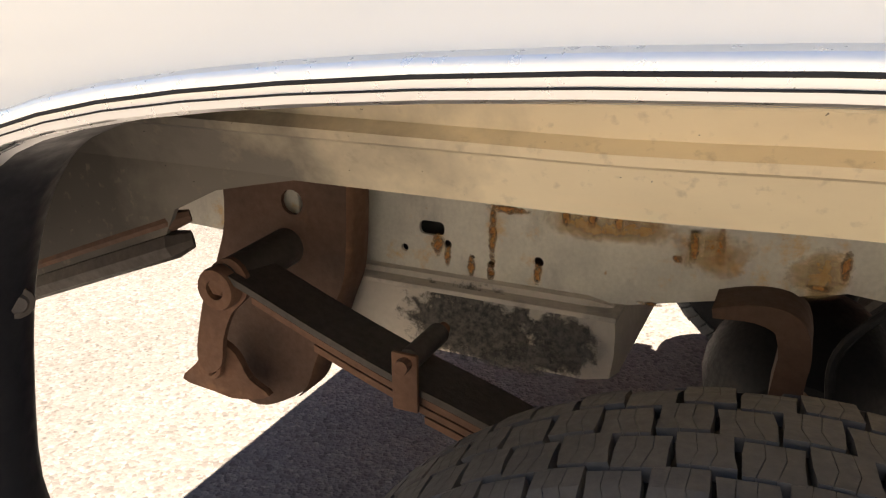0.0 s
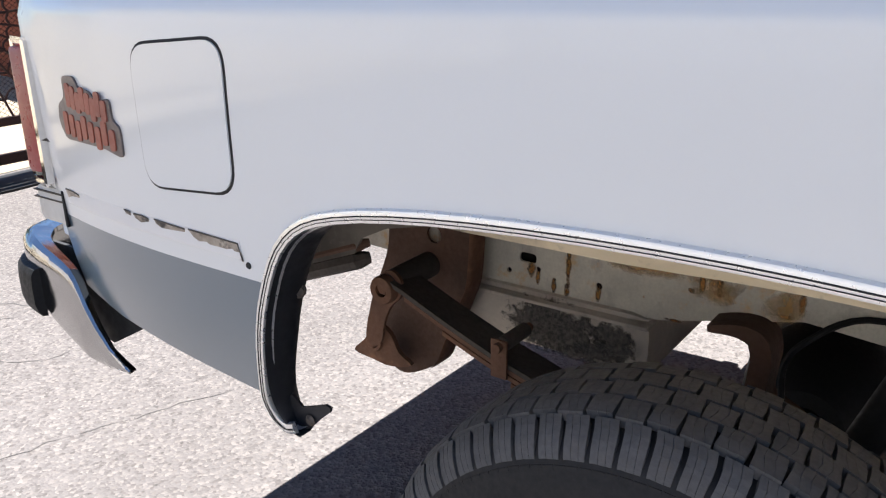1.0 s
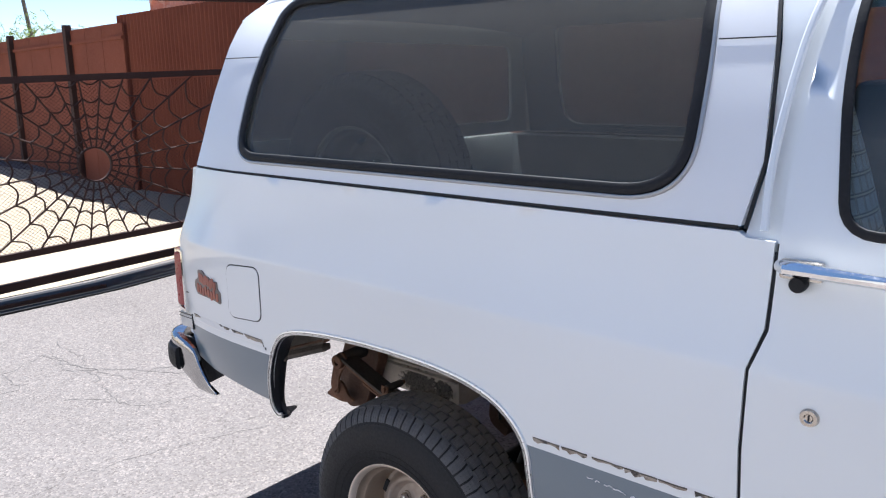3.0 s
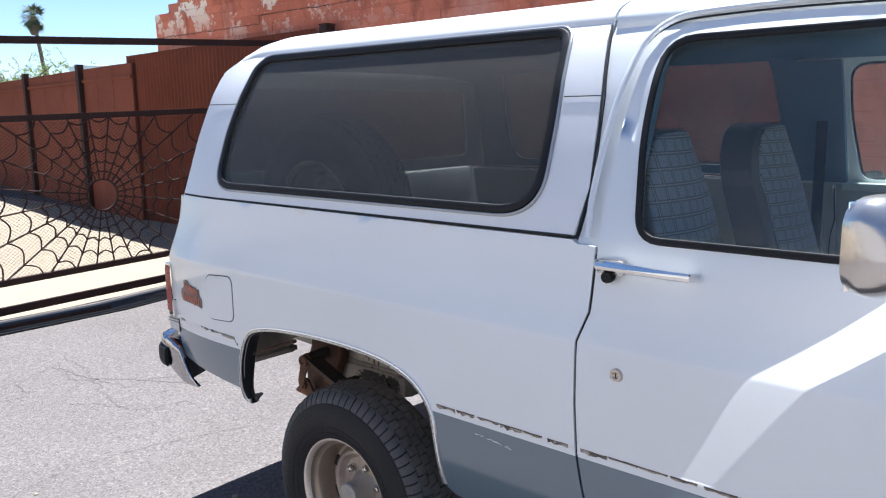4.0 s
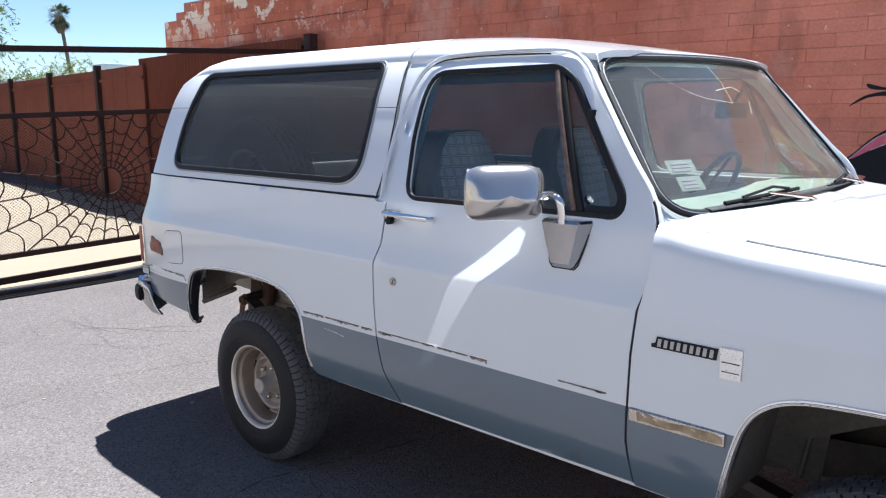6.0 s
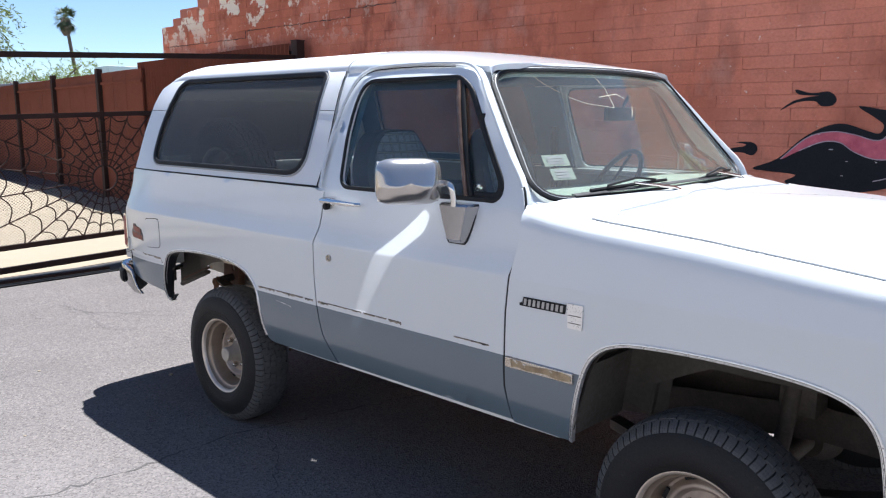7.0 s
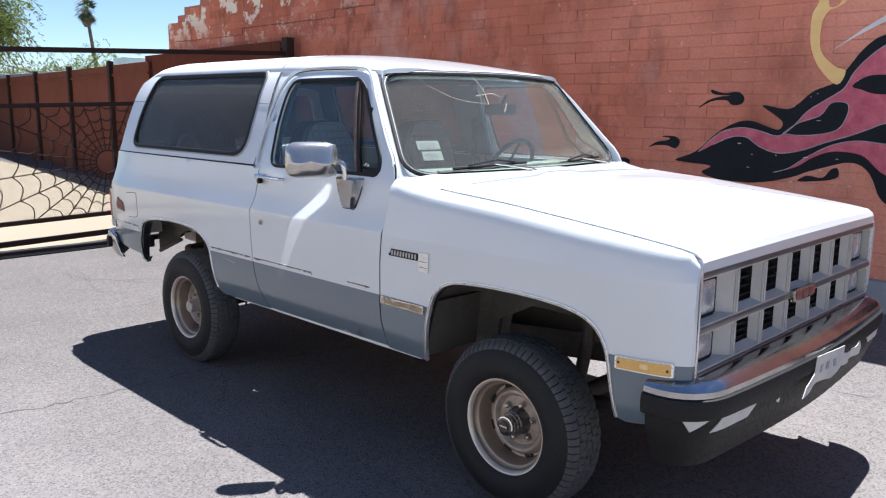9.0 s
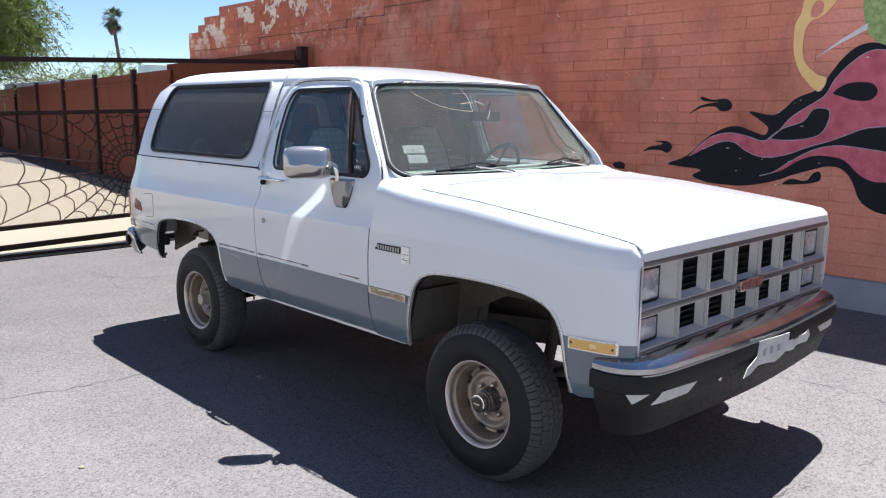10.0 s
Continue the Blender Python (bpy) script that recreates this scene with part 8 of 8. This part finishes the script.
def leafy_tree(name, at, height, spread, seed, leaves, label):
    rnd = random.Random(seed)
    t = thing(name, label, "tree", at=at)
    trunk = smooth_line([(0, 0, 0), (0.1, 0.05, height * 0.2), (-0.05, 0.1, height * 0.4), (0.1, 0, height * 0.6)], 4)
    g = add(geo(), *tube(trunk, [0.22 - 0.010 * k for k in range(len(trunk))], 8))
    part("trunk", g, BARK, t)
    crown = geo()
    tips = []
    for k in range(16):
        a = rnd.uniform(0, 2 * math.pi)
        r = spread * rnd.uniform(0.35, 1.0)
        z = height * rnd.uniform(0.5, 1.0)
        st = trunk[rnd.randrange(5, len(trunk))]
        end = Vector((r * math.cos(a), r * math.sin(a), z * (1 - 0.25 * r / spread)))
        mid = (st + end) / 2 + Vector((0, 0, 0.4))
        part("limb", add(geo(), *tube(smooth_line([st, mid, end], 3), [0.09 - 0.011 * q for q in range(7)], 6)), BARK, t)
        tips.extend([end, mid, (mid + end) / 2])
    # drooping sprays of narrow leaflets
    for k in range(leaves // 12):
        c = tips[rnd.randrange(len(tips))] + Vector((rnd.gauss(0, spread * 0.16), rnd.gauss(0, spread * 0.16), rnd.gauss(0, height * 0.07)))
        way = Vector((rnd.uniform(-1, 1), rnd.uniform(-1, 1), rnd.uniform(-0.7, 0.5))).normalized()
        for q in range(12):
            p = c + way * (0.045 * q) + Vector((0, 0, -0.0035 * q * q))
            d = (way + Vector((rnd.uniform(-1, 1), rnd.uniform(-1, 1), rnd.uniform(-1, 0.5)))).normalized()
            u = d.orthogonal().normalized()
            l, w = rnd.uniform(0.09, 0.2), rnd.uniform(0.012, 0.024)
            n = len(crown[0])
            crown[0].extend([p, p + d * l * 0.5 + u * w, p + d * l, p + d * l * 0.5 - u * w])
            crown[1].append((n, n + 1, n + 2, n + 3))
    tagged(part("crown", crown, LEAF, t, "fine green foliage", smooth=False), kind="stuff")
    return t


leafy_tree("tree", (-24.0, 3.7, 0), 6.8, 2.4, 3, 66000, "bright green leafy tree beyond the fence")
leafy_tree("tree", (-38.0, 12.5, 0), 4.6, 4.0, 8, 16000, "distant green tree behind the fence")
leafy_tree("tree", (-42.0, 17.5, 0), 4.4, 3.0, 11, 12000, "distant green tree behind the fence")


def palm(at, height):
    rnd = random.Random(2)
    t = thing("palm_tree", "tall thin fan palm against the sky", "tree", at=at)
    line = smooth_line([(0.35, 0.5, 0), (0.25, 0.35, height * 0.4), (0.1, 0.15, height * 0.75), (0, 0, height)], 5)
    part("trunk", add(geo(), *tube(line, [0.13 - 0.003 * k for k in range(len(line))], 8)), BARK, t)
    for k in range(46):
        a = rnd.uniform(0, 2 * math.pi)
        e = rnd.uniform(-1.2, 1.25)
        L = rnd.uniform(0.62, 0.9)
        g = geo()
        d = Vector((math.cos(a) * math.cos(e), math.sin(a) * math.cos(e), math.sin(e)))
        side = d.cross(Vector((0, 0, 1))).normalized()
        root = Vector((0, 0, height))
        hub = root + d * L * 0.45
        add(g, *bar(root, hub, 0.02, 0.02))
        for j in range(9):
            q = (j - 4) / 4
            tip = hub + (d * math.cos(q * 1.3) + side * math.sin(q * 1.3)) * L * 0.55 + Vector((0, 0, -0.22 * L * (0.5 + abs(q))))
            n = len(g[0])
            g[0].extend([hub, hub + (tip - hub) * 0.5 + side * 0.03 + Vector((0, 0, 0.02)), tip, hub + (tip - hub) * 0.5 - side * 0.03])
            g[1].append((n, n + 1, n + 2, n + 3))
        part("frond", g, FROND, t, smooth=False)
    g = add(geo(), *lathe([(0.12, 0.0), (0.3, -0.3), (0.26, -0.7), (0.14, -0.95)], 12, Matrix.Translation((0, 0, height)) @ Matrix.Rotation(radians(90), 4, "X")))
    part("dead_skirt", g, BARK, t)


palm((-41.0, 14.85, 0), 6.75)


def far_house():
    h = thing("house", "low far house with a pale gravel roof", "house")
    part("wall", add(geo(), *box(-36, -24, 8.2, 16, 0, 2.55, 0.02)), CONCRETE, h)
    part("roof", add(geo(), *box(-36.4, -23.6, 7.8, 16.4, 2.55, 2.8, 0.03)), KERB, h)
    part("roof_unit", add(geo(), *box(-26.5, -25.4, 10, 11.2, 2.8, 3.4, 0.04)), PAPER, h, "pale rooftop unit")


far_house()

# ---------------------------------------------------------------- cracks in the asphalt
CRACKFILL = surface("crack_dirt", (0.075, 0.068, 0.064), 0.95, dark=(0.035, 0.032, 0.03), large=20, fine=100, bump=0.2)


def ground_crack(points, width, seed):
    rnd = random.Random(seed)
    pts = []
    for (x0, y0), (x1, y1) in zip(points, points[1:]):
        n = max(2, int(math.dist((x0, y0), (x1, y1)) / 0.035))
        for k in range(n):
            t = k / n
            pts.append((x0 + (x1 - x0) * t + rnd.gauss(0, 0.011), y0 + (y1 - y0) * t + rnd.gauss(0, 0.011)))
    g = geo()
    for i, (x, y) in enumerate(pts):
        a, b = pts[max(i - 1, 0)], pts[min(i + 1, len(pts) - 1)]
        d = Vector((b[0] - a[0], b[1] - a[1], 0)).normalized()
        nrm = Vector((-d.y, d.x, 0)) * width * 0.6 * rnd.uniform(0.05, 1.0)
        z = ground_z(x, y) + 0.0012
        g[0].extend([Vector((x, y, z)) + nrm, Vector((x, y, z)) - nrm])
    g[1] = [(2 * i, 2 * i + 1, 2 * i + 3, 2 * i + 2) for i in range(len(pts) - 1)]
    return single("ground_crack", g, CRACKFILL, "thin dark crack in the asphalt", "crack", group="cracks in the asphalt", kind="structure", smooth=False)


ground_crack([(0.05, -3.2), (0.13, -2.2), (0.22, -1.85), (0.24, -1.5), (0.23, -1.25), (0.21, -1.0), (0.30, -0.7), (0.55, 0.2)], 0.016, 1)
ground_crack([(0.30, -0.85), (0.55, -0.94), (0.72, -1.07), (0.93, -1.21)], 0.007, 2)
ground_crack([(1.2, -0.9), (1.39, -0.98), (1.62, -0.98), (1.87, -1.05), (2.14, -1.07), (2.36, -1.11), (2.52, -1.28)], 0.006, 3)
ground_crack([(4.3, 1.5), (3.95, 0.75), (3.88, 0.53), (3.81, 0.24), (3.77, 0.08), (3.7, -0.3)], 0.012, 4)
ground_crack([(3.1, 1.45), (3.29, 1.46), (3.45, 1.49), (3.65, 1.44), (3.9, 1.35), (4.6, 1.2)], 0.006, 5)
ground_crack([(-2.6, -0.7), (-2.3, -0.53), (-2.23, -0.5), (-2.17, -0.45), (-2.16, -0.36), (-2.13, -0.3), (-2.0, -0.2)], 0.006, 6)
ground_crack([(-3.4, -0.5), (-2.85, -0.41), (-2.6, -0.35), (-2.65, -0.17), (-2.55, -0.01), (-2.3, 0.2)], 0.009, 7)
ground_crack([(-3.6, -0.35), (-3.19, -0.37), (-2.43, -0.55), (-2.28, -0.56)], 0.008, 8)
ground_crack([(-3.0, -1.35), (-2.98, -1.06), (-2.93, -0.82), (-3.24, -0.77), (-3.41, -0.43)], 0.007, 9)
ground_crack([(-3.41, -0.43), (-3.02, -0.52), (-2.75, -0.28), (-2.4, -0.1), (-1.9, 0.5)], 0.007, 10)
ground_crack([(-1.6, -1.6), (-1.75, -1.1), (-1.7, -0.7), (-1.5, -0.2)], 0.004, 11)


def pebble(x, y, r, seed):
    rnd = random.Random(seed)
    bm = bmesh.new()
    bmesh.ops.create_icosphere(bm, subdivisions=2, radius=r)
    for v in bm.verts:
        v.co *= rnd.uniform(0.8, 1.15)
        v.co.z *= 0.45
    bm.verts.index_update()
    g = add(geo(), [v.co + Vector((x, y, r * 0.3)) for v in bm.verts], [tuple(v.index for v in f.verts) for f in bm.faces])
    bm.free()
    single("pebble", g, CONCRETE, "small pale stone lying on the asphalt", "stone", group="loose stones on the lot")


for k, (x, y, r) in enumerate(((1.37, -2.2, 0.014), (-0.9, -0.75, 0.016), (-1.6, -1.3, 0.009), (0.9, -2.6, 0.008), (-0.55, -1.75, 0.007), (-2.2, -1.6, 0.010), (0.4, -2.4, 0.007))):
    pebble(x, y, r, k)


def wall_crack():
    """A stepped crack along the joints, high on the wall."""
    g = geo()
    line = [(-8.45, 2.70), (-6.18, 2.70), (-6.18, 2.80), (-3.9, 2.80), (-3.9, 2.90), (-3.1, 2.90), (-3.1, 3.0), (-1.9, 3.0)]
    rnd = random.Random(6)
    pts = []
    for (x0, z0), (x1, z1) in zip(line, line[1:]):
        n = max(2, int(math.dist((x0, z0), (x1, z1)) / 0.06))
        pts.extend([(x0 + (x1 - x0) * k / n + rnd.gauss(0, 0.003), z0 + (z1 - z0) * k / n + rnd.gauss(0, 0.004)) for k in range(n)])
    for (xa, za), (xb, zb) in zip(pts, pts[1:]):
        w = rnd.uniform(0.002, 0.009)
        add(g, *bar((xa, WALL_Y - 0.003, za), (xb, WALL_Y - 0.003, zb), 0.004, w))
    part("wall_crack", g, CRACKFILL, wall, "dark stepped crack along the joints", smooth=False)


wall_crack()

# ---------------------------------------------------------------- wall blocks, last
def block_mesh(w, h, seed):
    """A painted block with softened, slightly uneven edges; its face looks along -y."""
    rnd = random.Random(seed)
    c = 0.006
    depth = (0.0010, 0.0046, 0.0020, 0.0006, 0.0032)[seed % 5]
    face = [(-w / 2 + c, -h / 2 + c), (w / 2 - c, -h / 2 + c), (w / 2 - c, h / 2 - c), (-w / 2 + c, h / 2 - c)]
    rim = [(-w / 2, -h / 2), (w / 2, -h / 2), (w / 2, h / 2), (-w / 2, h / 2)]
    v = [Vector((x, rnd.uniform(-0.0010, 0.0030), z)) for x, z in face] + [Vector((x, depth, z)) for x, z in rim] + [Vector((x, 0.016, z)) for x, z in rim]
    f = [(0, 1, 2, 3)] + [(4 + i, 4 + (i + 1) % 4, (i + 1) % 4, i) for i in range(4)] + [(8 + i, 8 + (i + 1) % 4, 4 + (i + 1) % 4, 4 + i) for i in range(4)]
    return v, f


variants = []
for k in range(5):
    me = bpy.data.meshes.new("brick")
    v, f = block_mesh(BLOCK - 0.0015, COURSE - 0.0025, k)
    me.from_pydata([tuple(p) for p in v], [], f)
    me.materials.append(BRICK)
    variants.append(me)
rest = geo()
brick_rnd = random.Random(4)
count = 0
for row in range(3, 36):
    z = 0.37 + COURSE * (row - 3 + 0.5)
    x = -8.57 + (BLOCK / 2 if row % 2 else 0.0)
    if row % 2:
        if z + COURSE / 2 < 3.03:
            v, f = block_mesh(BLOCK / 2 - 0.0015, COURSE - 0.0025, row)
            add(rest, v, f, Matrix.Translation((-8.57 + BLOCK / 4, WALL_Y, z)))
    while x < 10.9:
        cx = x + BLOCK / 2
        x += BLOCK
        if z + COURSE / 2 > min(wall_top(cx - BLOCK / 2 + 0.02), wall_top(cx + BLOCK / 2 - 0.02)) + 0.02:
            continue
        dy = brick_rnd.uniform(-0.0010, 0.0045)
        if -0.4 < cx < 4.2 and 0.9 < z < 3.3 and count < 300:
            ob = new("brick", variants[brick_rnd.randrange(5)])
            ob.location = (cx, WALL_Y + dy, z)
            ob.parent = wall
            count += 1
        else:
            v, f = block_mesh(BLOCK - 0.0015, COURSE - 0.0025, brick_rnd.randrange(99))
            add(rest, v, f, Matrix.Translation((cx, WALL_Y + dy, z)))
tagged(part("brickwork", rest, BRICK, wall, "brick-red painted blocks", smooth=False), kind="stuff")
